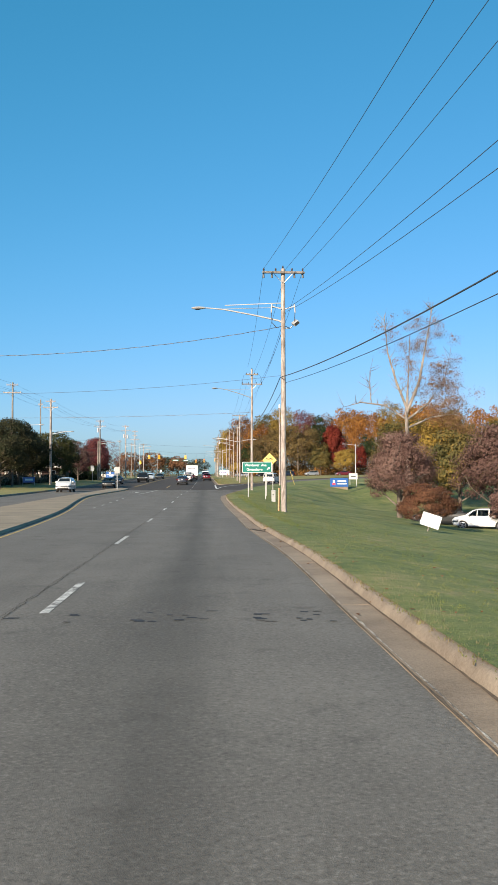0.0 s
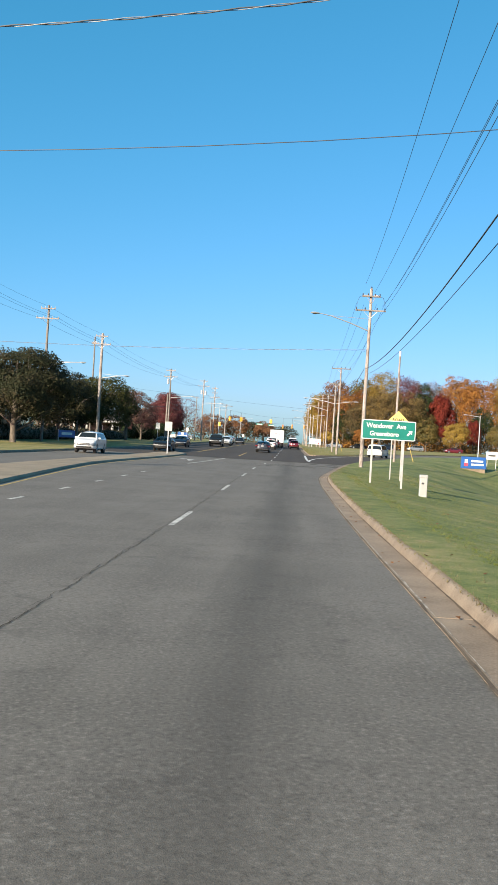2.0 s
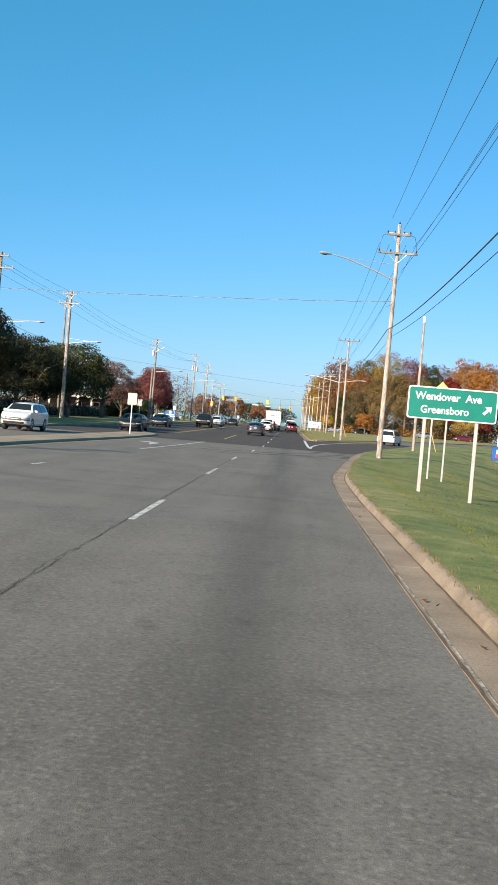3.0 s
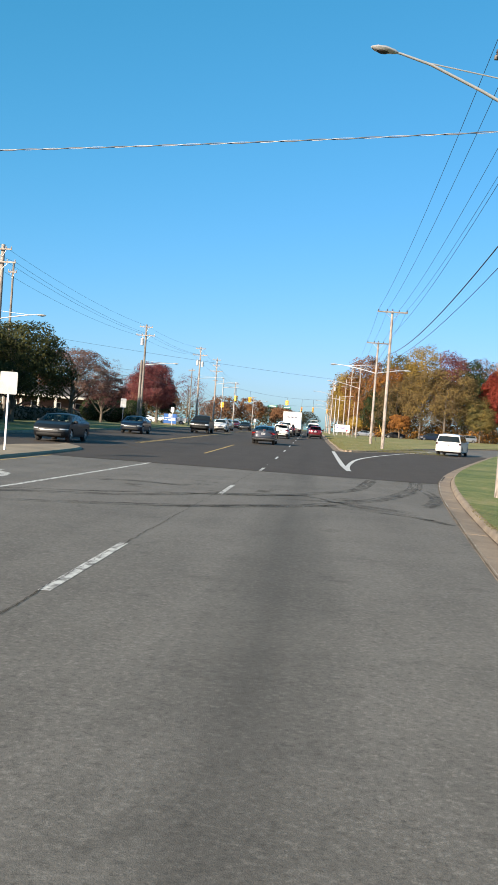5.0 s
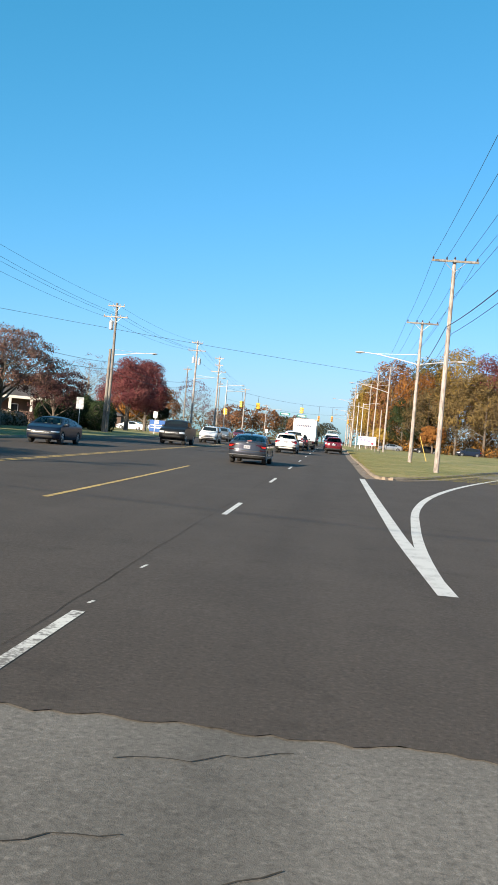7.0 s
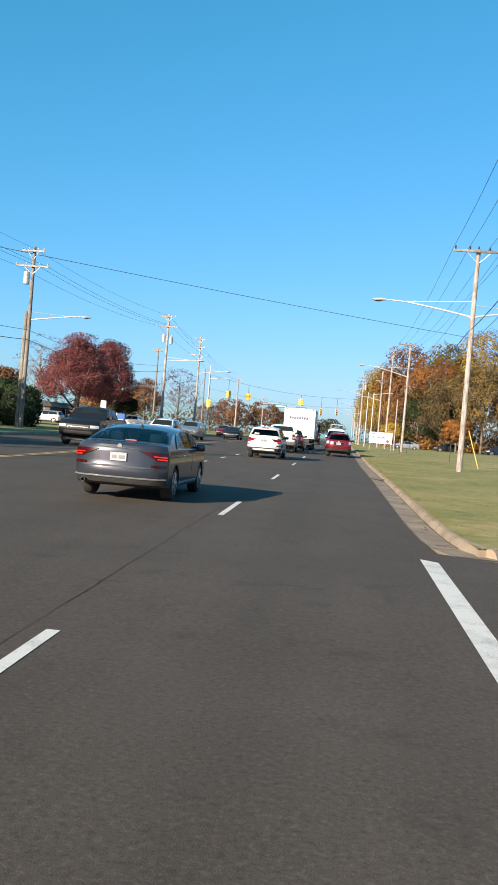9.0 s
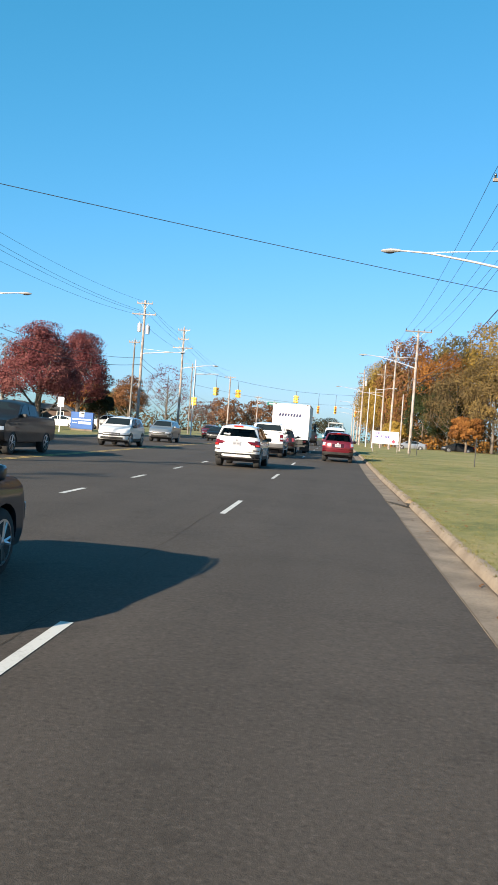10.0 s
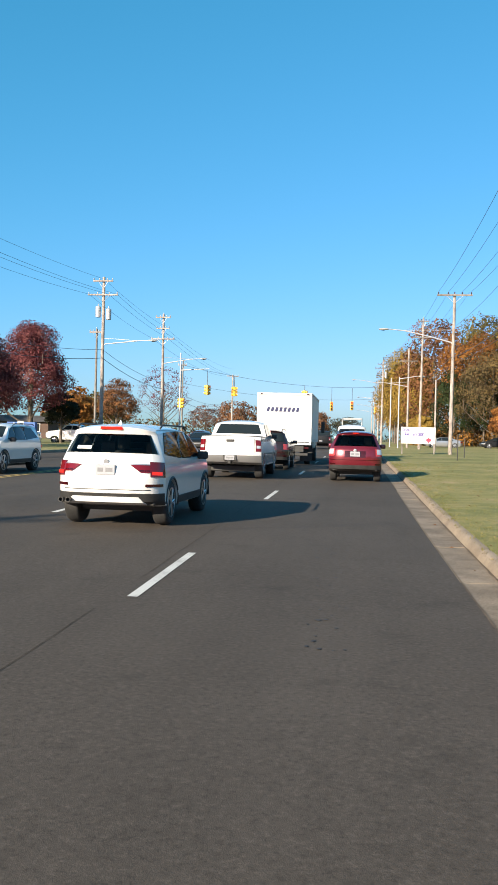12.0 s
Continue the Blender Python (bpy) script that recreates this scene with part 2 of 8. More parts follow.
M_SIGN_WHITE = surface("sign_white", (0.54, 0.55, 0.54), (0.68, 0.68, 0.67), 0.45, 1.5, 20, relief=0.02)
M_SIGN_YELLOW = surface("sign_yellow", (0.72, 0.5, 0.1), (0.86, 0.64, 0.2), 0.45, 1.5, 20, relief=0.02)
M_SIGN_BLUE = surface("sign_blue", (0.006, 0.06, 0.24), (0.014, 0.1, 0.33), 0.4, 1.2, 20, relief=0.02)
M_BLACK_TXT = surface("black_lettering", (0.02, 0.02, 0.02), (0.05, 0.05, 0.05), 0.6, 3, 20, relief=0)
M_PURPLE = surface("purple_lettering", (0.045, 0.025, 0.2), (0.07, 0.04, 0.26), 0.6, 3, 20, relief=0)
M_NAVY = surface("navy_lettering", (0.01, 0.014, 0.06), (0.02, 0.026, 0.09), 0.6, 3, 20, relief=0)
M_RED_TXT = surface("red_lettering", (0.5, 0.02, 0.05), (0.62, 0.05, 0.1), 0.6, 3, 20, relief=0)
M_TYRE = surface("tyre_rubber", (0.012, 0.012, 0.012), (0.03, 0.03, 0.03), 0.85, 5, 60, relief=0.1)
M_RIM = paint("alloy", (0.42, 0.43, 0.45), 0.3, 0.9, 0.2)
M_PLASTIC = surface("black_plastic", (0.012, 0.012, 0.012), (0.035, 0.035, 0.035), 0.6, 4, 60, relief=0.1)
M_GLASS = glass_dark("car_glass")
M_PANE = glass_pane("tinted_car_glass", (0.66, 0.74, 0.7))
M_PANE_DARK = glass_pane("privacy_car_glass", (0.24, 0.265, 0.265))
M_SEAT = surface("seat_leather", (0.28, 0.265, 0.24), (0.45, 0.43, 0.39), 0.6, 3, 40, relief=0.1)
M_CABIN = surface("cabin_trim", (0.018, 0.018, 0.018), (0.045, 0.044, 0.042), 0.7, 3, 40, relief=0.1)
M_HEADLINER = surface("headliner_cloth", (0.22, 0.21, 0.19), (0.32, 0.3, 0.27), 0.9, 3, 60, relief=0.1)
M_CHROME = paint("chrome", (0.5, 0.5, 0.51), 0.28, 0.75, 0.0)
M_TAIL = paint("tail_lamp_red", (0.035, 0.001, 0.002), 0.2, 0.0, 0.15)
M_TAIL_BRIGHT = paint("bright_red_lens", (0.12, 0.003, 0.006), 0.12, 0.0, 0.3)
M_HIGH_BRAKE = lit("high_brake_light", (1.0, 0.3, 0.22), 0.7)
M_BRAKE = lit("brake_light", (0.95, 0.03, 0.012), 0.36)
M_HEAD = paint("headlamp", (0.5, 0.52, 0.55), 0.1, 0.3)
M_PLATE = surface("plate", (0.24, 0.25, 0.28), (0.31, 0.32, 0.35), 0.5, 6, 30, relief=0.02)
M_PLATE_BAR = surface("plate_bar", (0.13, 0.135, 0.15), (0.18, 0.185, 0.2), 0.6, 6, 30, relief=0.0)
M_SIGNAL = paint("signal_yellow", (0.75, 0.42, 0.03), 0.5)
M_RED_LIGHT = lit("red_light", (1.0, 0.06, 0.03), 0.8)
M_WALL_TAN = surface("tan_wall", (0.26, 0.22, 0.18), (0.36, 0.31, 0.26), 0.85, 0.6, 20, relief=0.1)
M_WALL_WHITE = surface("white_wall", (0.42, 0.4, 0.36), (0.55, 0.52, 0.47), 0.8, 0.6, 20, relief=0.08)
M_WALL_BROWN_SHADE = surface("brown_brick_and_porch_shade", (0.07, 0.045, 0.035), (0.13, 0.085, 0.065), 0.9, 0.8, 20, relief=0.2)
M_ROOF = surface("roof_shingles", (0.11, 0.1, 0.095), (0.2, 0.185, 0.175), 0.9, 0.8, 25, relief=0.4)
M_WINDOW = glass_dark("window_glass", (0.02, 0.025, 0.03))


# ---- building helpers ----
def part(name, bm, mat, parent=None, label="", smooth=0.0):
    """Links a bmesh as one mesh object; smooth: shade smooth below this angle in degrees."""
    me = bpy.data.meshes.new(name)
    bm.to_mesh(me)
    bm.free()
    me.materials.append(mat)
    if smooth:
        me.shade_smooth()
        me.set_sharp_from_angle(angle=radians(smooth))
    ob = new(name, me)
    ob.parent = parent
    return tagged(ob, label)


def mesh_part(name, verts, faces, mat, parent=None, label="", smooth=0.0):
    me = bpy.data.meshes.new(name)
    me.from_pydata(verts, [], faces)
    me.materials.append(mat)
    if smooth:
        me.shade_smooth()
        me.set_sharp_from_angle(angle=radians(smooth))
    ob = new(name, me)
    ob.parent = parent
    return tagged(ob, label)


def share(ob, name, parent, x=0, y=0, z=0, rz=0, sx=1.0):
    """Another object on the same mesh."""
    o = new(name, ob.data)
    o.parent = parent
    o.location, o.rotation_euler, o.scale = (x, y, z), (0, 0, radians(rz)), (sx, 1, 1)
    return o


def thing(name, label, category, x, y, z, rz=0.0, group="", kind=""):
    e = new(name)
    e.empty_display_size = 0.3
    e.location, e.rotation_euler = (x, y, z), (0, 0, radians(rz))
    return tagged(e, label, category, group, kind)


def box(bm, x0, x1, y0, y1, z0, z1, bevel=0.0, seg=2):
    g = bmesh.ops.create_cube(bm, size=1.0, matrix=Matrix.LocRotScale(((x0 + x1) / 2, (y0 + y1) / 2, (z0 + z1) / 2), None, (x1 - x0, y1 - y0, z1 - z0)))
    if bevel:
        edges = {e for v in g["verts"] for e in v.link_edges}
        bmesh.ops.bevel(bm, geom=list(edges), offset=bevel, segments=seg, profile=0.5, affect="EDGES")
    return bm


def boxm(*a, **k):
    return box(bmesh.new(), *a, **k)


def tube(bm, pts, radii, seg=8, caps=True):
    """A round bar along points, with a radius at each."""
    pts = [Vector(p) for p in pts]
    if not hasattr(radii, "__len__"):
        radii = [radii] * len(pts)
    rings = []
    for i, p in enumerate(pts):
        d = (pts[min(i + 1, len(pts) - 1)] - pts[max(i - 1, 0)]).normalized()
        a = d.cross(Vector((0, 0, 1)) if abs(d.z) < 0.9 else Vector((1, 0, 0))).normalized()
        b = a.cross(d)
        rings.append([bm.verts.new(p + radii[i] * (math.cos(t) * a + math.sin(t) * b)) for t in (2 * math.pi * j / seg for j in range(seg))])
    for r, s in zip(rings, rings[1:]):
        for j in range(seg):
            bm.faces.new((r[j], r[(j + 1) % seg], s[(j + 1) % seg], s[j]))
    if caps:
        bm.faces.new(list(reversed(rings[0])))
        bm.faces.new(rings[-1])
    bmesh.ops.recalc_face_normals(bm, faces=bm.faces[-seg * len(pts):])
    return bm


def tubem(*a, **k):
    return tube(bmesh.new(), *a, **k)


def lathe(bm, prof, x=0, y=0, z=0, seg=16, axis="z"):
    """Turns a profile of (radius, height) round an axis."""
    rings = []
    for r, h in prof:
        ring = []
        for j in range(seg):
            t = 2 * math.pi * j / seg
            c, s = r * math.cos(t), r * math.sin(t)
            ring.append(bm.verts.new((x + c, y + s, z + h) if axis == "z" else (x + h, y + c, z + s)))
        rings.append(ring)
    for r, s in zip(rings, rings[1:]):
        for j in range(seg):
            bm.faces.new((r[j], r[(j + 1) % seg], s[(j + 1) % seg], s[j]))
    bm.faces.new(list(reversed(rings[0])))
    bm.faces.new(rings[-1])
    bmesh.ops.recalc_face_normals(bm, faces=bm.faces)
    return bm


def plate(bm, pts, thick, axis="y"):
    """A flat polygon given by (across, up) points, thickened; it faces -y."""
    a = [bm.verts.new((p[0], 0, p[1])) for p in pts]
    b = [bm.verts.new((p[0], thick, p[1])) for p in pts]
    bm.faces.new(a)
    bm.faces.new(list(reversed(b)))
    for i in range(len(a)):
        j = (i + 1) % len(a)
        bm.faces.new((a[i], b[i], b[j], a[j]))
    bmesh.ops.recalc_face_normals(bm, faces=bm.faces)
    return bm


def rounded(w, h, r, n=4):
    """Corner points of a rounded rectangle round (0, 0)."""
    out = []
    for cx, cy, t0 in ((w / 2 - r, h / 2 - r, 0), (-w / 2 + r, h / 2 - r, 90), (-w / 2 + r, -h / 2 + r, 180), (w / 2 - r, -h / 2 + r, 270)):
        out += [(cx + r * math.cos(radians(t0 + 90 * i / n)), cy + r * math.sin(radians(t0 + 90 * i / n))) for i in range(n + 1)]
    return out


def lettering(name, text, size, mat, parent, x, y, z, label="", bold=0.0, stretch=1.0):
    """Raised lettering that faces -y, centred at a place of its parent."""
    cu = bpy.data.curves.new(name, "FONT")
    cu.body, cu.size, cu.extrude, cu.align_x, cu.align_y, cu.offset = text, size, 0.003, "CENTER", "CENTER", bold
    tmp = bpy.data.objects.new(name, cu)
    scene.collection.objects.link(tmp)
    me = bpy.data.meshes.new_from_object(tmp.evaluated_get(bpy.context.evaluated_depsgraph_get()))
    bpy.data.objects.remove(tmp)
    me.materials.clear()
    me.materials.append(mat)
    ob = new(name, me)
    ob.parent = parent
    ob.location, ob.rotation_euler, ob.scale = (x, y, z), (radians(90), 0, 0), (stretch, 1, 1)
    return tagged(ob, label)


# ---- the lie of the land ----
KNOT_Y = np.array([-300, -15, 10, 35, 60, 85, 115, 150, 190, 240, 3000.0])
KNOT_Z = np.array([0.9, 0.4, 0.15, -0.05, 0.03, 0.0, 0.12, 0.36, 0.64, 0.78, 0.8])
_yy = np.arange(-320, 700, 2.0)
_zz = np.interp(_yy, KNOT_Y, KNOT_Z)
_zz = np.convolve(np.pad(_zz, 4, mode="edge"), np.ones(9) / 9, mode="valid")


def zg(y):
    """Height of the carriageway along the road."""
    return float(np.interp(y, _yy, _zz))


def smooth_step(v, a, b):
    t = min(1.0, max(0.0, (v - a) / (b - a)))
    return t * t * (3 - 2 * t)


def lie(x, y):
    """Height of the land at road level; it falls away to the east near the start and rises gently further on."""
    w = 1 - smooth_step(y - 2.5 * min(max(0.0, x - 8.0), 12.0), 66, 100)
    d = max(0.0, x - 2.0)
    low = -0.14 * max(0.0, min(d, 17) - 1.0) - 0.02 * max(0.0, min(d, 60) - 17)
    high = 0.016 * min(d, 40)
    return zg(y) + w * low + (1 - w) * high


EDGE_A = [(1.75, -150), (1.75, -20), (1.74, -5), (1.78, 5), (1.6, 12), (1.45, 18), (1.42, 26), (1.31, 35), (1.24, 41), (1.2, 48), (1.2, 56), (1.4, 63), (2.2, 72), (2.95, 80), (3.9, 89),
          (4.9, 96), (6.8, 105), (9.9, 117.5), (12.4, 127), (15.2, 137), (20, 147), (29, 157), (45, 168), (75, 181)]
EDGE_B = [(75, 199), (46, 188), (29, 175), (17, 160), (11.2, 147), (7.6, 137), (5.2, 130.6), (4.0, 128.2), (3.0, 126.9), (2.3, 126.6), (1.8, 127.4),
          (1.62, 130), (1.58, 136), (1.54, 147), (1.45, 160), (1.46, 177), (1.45, 240), (1.4, 450)]


def curve(pts, step=1.0):
    """Points at an even step along a smooth line through pts."""
    p = [Vector((*q, 0)) for q in pts]
    fine = []
    for i in range(len(p) - 1):
        a, b, c, d = p[max(i - 1, 0)], p[i], p[i + 1], p[min(i + 2, len(p) - 1)]
        m0 = (c - a) * ((c - b).length / max((c - a).length, 1e-6))
        m1 = (d - b) * ((c - b).length / max((d - b).length, 1e-6))
        n = max(4, int((c - b).length / 0.25))
        for k in range(n):
            t = k / n
            fine.append(b * (2 * t**3 - 3 * t**2 + 1) + m0 * (t**3 - 2 * t**2 + t) + c * (-2 * t**3 + 3 * t**2) + m1 * (t**3 - t**2))
    fine.append(p[-1])
    out, left = [fine[0]], step
    for a, b in zip(fine, fine[1:]):
        while (b - a).length >= left:
            a = a + (b - a).normalized() * left
            out.append(a)
            left = step
        left -= (b - a).length
    out.append(fine[-1])
    return out


def side(pts, off):
    """The line moved to its right by off metres."""
    out = []
    for i, p in enumerate(pts):
        d = (pts[min(i + 1, len(pts) - 1)] - pts[max(i - 1, 0)]).normalized()
        out.append(p + Vector((d.y, -d.x, 0)) * off)
    return out


LINE_A, LINE_B = curve(EDGE_A), curve(EDGE_B)
A_X, A_Y = [p.x for p in LINE_A], [p.y for p in LINE_A]


def edge_x(y):
    """East edge of the asphalt, as far as the side road."""
    return float(np.interp(y, A_Y, A_X))


def sheet(name, rows, mat, parent=None, label=""):
    """A surface through rows of points."""
    n = len(rows[0])
    verts = [tuple(p) for r in rows for p in r]
    faces = [(i * n + j, i * n + j + 1, (i + 1) * n + j + 1, (i + 1) * n + j) for i in range(len(rows) - 1) for j in range(n - 1)]
    return mesh_part(name, verts, faces, mat, parent, label, 30)


# ---- ground, road, kerbs ----
xs = [-2500, -1200, -600, -300, -180, *range(-120, -30, 10), *range(-30, 40, 2), *range(40, 121, 10), 180, 300, 600, 1200, 2500]
ys = [-600, -300, -150, *range(-100, 420, 5), 450, 520, 700, 1000, 1500, 2500, 4500]
tagged(sheet("ground", [[(x, y, lie(x, y) - (0.3 if -40 < x < 130 and y < 460 else 0.1)) for x in xs] for y in ys], M_FIELD), "dull green and straw coloured autumn field reaching the horizon", "ground", kind="structure")

WEST = -18.0


def road_rows(y0, y1, step, fx0, fx1, dz, n=12):
    out, y = [], y0
    while y <= y1 + 1e-6:
        a, b = fx0(y), fx1(y)
        out.append([(a + (b - a) * k / n, y, lie(a + (b - a) * k / n, y) + dz) for k in range(n + 1)])
        y += step
    return out


tagged(sheet("road_1", road_rows(-150, 93.6, 1.2, lambda y: WEST, lambda y: edge_x(y) + 0.1, 0.0), M_OLD), "worn grey asphalt carriageway with cracks and tyre marks", "road", kind="structure")
tagged(sheet("road_2", road_rows(93.6, 450, 1.2, lambda y: WEST, lambda y: edge_x(y) + 0.1 if y < 100 else (5.5 if y < 126.4 else float(np.interp(y, [p.y for p in LINE_B if p.x < 1.9], [p.x for p in LINE_B if p.x < 1.9]))), 0.006), M_NEW), "fresh dark asphalt carriageway", "road", kind="structure")
half_a = [p for p in LINE_A if p.y > 98]
half_b = [p for p in reversed(LINE_B) if p.x > 2.3 and p.y < 205 and p.y > 126.5]
half_b.sort(key=lambda p: p.x)
cut_a, cut_b = next(i for i, p in enumerate(half_a) if p.y > 133.5), next(i for i, p in enumerate(half_b) if p.y > 138)


def between(la, lb, n, dz):
    out = []
    for i in range(n):
        a, b = la[int(i * (len(la) - 1) / (n - 1))], lb[int(i * (len(lb) - 1) / (n - 1))]
        out.append([(p.x, p.y, lie(p.x, p.y) + dz) for p in (b.lerp(a, k / 8) for k in range(9))])
    return out


tagged(sheet("road_3", between(half_a[:cut_a + 1], half_b[:cut_b + 1], 40, 0.002), M_NEW), "fresh dark asphalt at the mouth of the side road", "road", kind="structure")
rows = between(half_a[cut_a:], half_b[cut_b:], 50, 0.0)
tagged(sheet("side_road", rows, M_OLD), "pale worn asphalt side road curving away", "road", kind="structure")


KERB_BACK = 0.555
rows = [[(edge_x(y) + KERB_BACK + o, y, lie(edge_x(y) + KERB_BACK + o, y) + 0.135 + 0.02 * (1 - smooth_step(o, 0, 1.5))) for o in (0, 0.3, 0.8, 1.5, 2.5, 4, 6, 8, 11, 14, 17, 20, 25, 32, 45, 70, 110)] for y in np.arange(-150, 181, 1.5)]
tagged(sheet("lawn_1", rows, M_GRASS), "mown autumn lawn falling away from the kerb", "lawn", kind="structure")
b_main = [p for p in LINE_B if p.x < 2.0 and p.y > 127]
b_side = [p for p in LINE_B if p.x > 2.3 and p.y < 205]
rows = []
for y in np.arange(127.2, 450, 1.5):
    x0 = float(np.interp(y, [p.y for p in b_main], [p.x for p in b_main])) + KERB_BACK
    x1 = float(np.interp(y, [p.y for p in reversed(b_side)], [p.x for p in reversed(b_side)])) - KERB_BACK if y < 199 else 130
    if x1 > x0:
        rows.append([(x0 + (x1 - x0) * k / 24, y, lie(x0 + (x1 - x0) * k / 24, y) + 0.135) for k in range(25)])
tagged(sheet("lawn_2", rows, M_GRASS_DRY), "mown grass island between the main and the side road", "lawn", kind="structure")
rows = [[(WEST - 0.5 - o, y, zg(y) + 0.135) for o in (0, 1, 2.5, 5, 8, 12, 20, 35, 60)] for y in np.arange(-150, 450, 3)]
tagged(sheet("lawn_3", rows, M_GRASS_DRY), "mown grass verge along the far side of the road", "lawn", kind="structure")


def sweep(line, prof, i0, i1, lift):
    """A bar with the profile (offset to the right, height) along part of a line."""
    lanes = [side(line, o) for o, _ in prof]
    verts, n = [], len(prof)
    for i in range(i0, i1 + 1):
        for (o, h), lane in zip(prof, lanes):
            q = lane[i]
            verts.append((q.x, q.y, lie(q.x, q.y) * 1.0 + h + lift))
    m = i1 - i0 + 1
    faces = [(i * n + j, i * n + (j + 1) % n, (i + 1) * n + (j + 1) % n, (i + 1) * n + j) for i in range(m - 1) for j in range(n)]
    faces += [tuple(reversed(range(n))), tuple(range((m - 1) * n, m * n))]
    return verts, faces


GUTTER_PROF = [(-0.01, -0.08), (-0.01, 0.008), (0.2, 0.006), (0.43, 0.012), (0.43, -0.08)]
KERB_PROF = [(0.43, -0.1), (0.43, 0.015), (0.46, 0.08), (0.49, 0.118), (0.52, 0.134), (0.57, 0.14), (0.62, 0.13), (0.63, -0.1)]


def kerb_run(name, line, y0, y1, label, prof, mat, piece, every=3, cut=0.007, gaps=()):
    base = tagged(new(name), label, "kerb", kind="structure")
    fine = []
    for a, b in zip(line, line[1:]):
        fine += [a, a.lerp(b, 0.5)]
    fine.append(line[-1])
    i = 0
    while i + 2 * every < len(fine):
        if y0 < fine[i].y < y1 and fine[i].x < 60:
            some = fine[i:i + 2 * every + 1]
            d = (some[-1] - some[-2]).normalized()
            some[-1] = some[-1] - d * cut
            runs = [some]
            for g in gaps:
                if some[0].y + 0.13 < g < some[-1].y - 0.13:
                    at = lambda y: next(a.lerp(b, (y - a.y) / (b.y - a.y)) for a, b in zip(some, some[1:]) if a.y <= y <= b.y)
                    runs = [[p for p in some if p.y < g - 0.46] + [at(max(some[0].y, g - 0.45))], [at(min(some[-1].y, g + 0.45))] + [p for p in some if p.y > g + 0.46]]
            for run in (r for r in runs if len(r) > 1):
                v, f = sweep([run[0] - (run[1] - run[0])] + run, prof, 1, len(run), random.uniform(-0.004, 0.004))
                mesh_part(piece, v, f, mat, base, "", 40)
        i += 2 * every


kerb_run("kerb_1", LINE_A, -30, 181, "pale worn concrete kerb along the lawn", KERB_PROF, M_KERB, "kerb_block", gaps=(14.75,))
kerb_run("gutter_1", LINE_A, -30, 181, "stained tan concrete gutter beside the kerb", GUTTER_PROF, M_GUTTER, "gutter_slab")
kerb_run("kerb_2", LINE_B, 100, 260, "pale worn concrete kerb round the grass island", KERB_PROF, M_KERB, "kerb_block", gaps=(147.5,))
kerb_run("gutter_2", LINE_B, 100, 260, "stained tan concrete gutter beside the island", GUTTER_PROF, M_CONC, "gutter_slab")
west_line = curve([(WEST, 300), (WEST, -60)])
kerb_run("kerb_3", west_line, -60, 300, "concrete kerb on the far side of the road", KERB_PROF, M_KERB, "kerb_block", 6)

# raised concrete median with a yellow painted foot
MED_R = [(-6.0, -60), (-6.1, 5), (-6.5, 16), (-7.6, 32), (-9.3, 50), (-10.2, 62), (-10.25, 72), (-9.95, 84), (-9.75, 90), (-9.75, 97), (-10.1, 100.2), (-11.2, 102)]
med_r = curve(MED_R)
median = tagged(new("median"), "raised tan concrete median with a worn kerb", "median", kind="structure")
rows = []
for p in med_r:
    w = -12.4 if p.y < 98 else -12.4 + 0.25 * (p.y - 98)
    w = min(w, p.x - 0.3)
    pr = [(p.x, -0.05), (p.x - 0.03, 0.05), (p.x - 0.1, 0.11), ((p.x * 0.7 + w * 0.3), 0.14), ((p.x * 0.3 + w * 0.7), 0.14), (w + 0.1, 0.11), (w + 0.03, 0.05), (w, -0.05)]
    rows.append([(x, p.y, zg(p.y) + h) for x, h in pr])
sheet("median_slab", rows, M_MEDIAN, median)

# ---- road markings ----
marks_white = tagged(new("lane_markings"), "worn white lane markings on the asphalt", "road marking", kind="structure")
marks_yellow = tagged(new("centre_markings"), "worn yellow centre and edge lines", "road marking", kind="structure")


def line_mark(parent, name, pts, width, mat, dz=None):
    dz = dz or (0.004 if pts[0][1] < 93.6 else 0.0105)
    p = [Vector((*q, 0)) for q in pts]
    a, b = side(p, -width / 2), side(p, width / 2)
    return sheet(name, [[(q.x, q.y, lie(q.x, q.y) + dz) for q in pair] for pair in zip(a, b)], mat, parent)


def straight(x0, y0, x1, y1, n=0):
    n = n or max(1, int(abs(y1 - y0) / 1.5))
    return [(x0 + (x1 - x0) * k / n, y0 + (y1 - y0) * k / n) for k in range(n + 1)]


for k in range(-2, 8):
    y = -1.54 + 12.19 * k - (1.9 if k == 0 else 1.5 if k >= 7 else 0.0)
    y -= {1: 1.7, 2: 1.4, 3: 0.1, 5: 0.3, 6: 1.6}.get(k, 0.0)
    x = -2.0 if k == 0 else -2.36 + 0.3 * smooth_step(y, 72, 84)
    line_mark(marks_white, "lane_dash", straight(x, y, x, y + 3.35), 0.115, M_WHITE_LINE)
for a, b in ((93.75, 95.95), (96.3, 96.42), (98.4, 98.65)):
    line_mark(marks_white, "lane_dash", straight(-1.84, a, -1.82, b, 1), 0.11 if b - a > 0.5 else 0.035, M_WHITE_LINE)
for k in range(0, 24):
    y = 105.39 + 12.19 * k
    line_mark(marks_white, "lane_dash", straight(-1.78, y, -1.78, y + 3.05), 0.105, M_WHITE_NEW)
for k in range(0, 18):
    y = 143.4 + 6.1 * k
    line_mark(marks_white, "lane_dash", straight(-5.25, y, -5.25, y + 1.6), 0.12, M_WHITE_NEW)
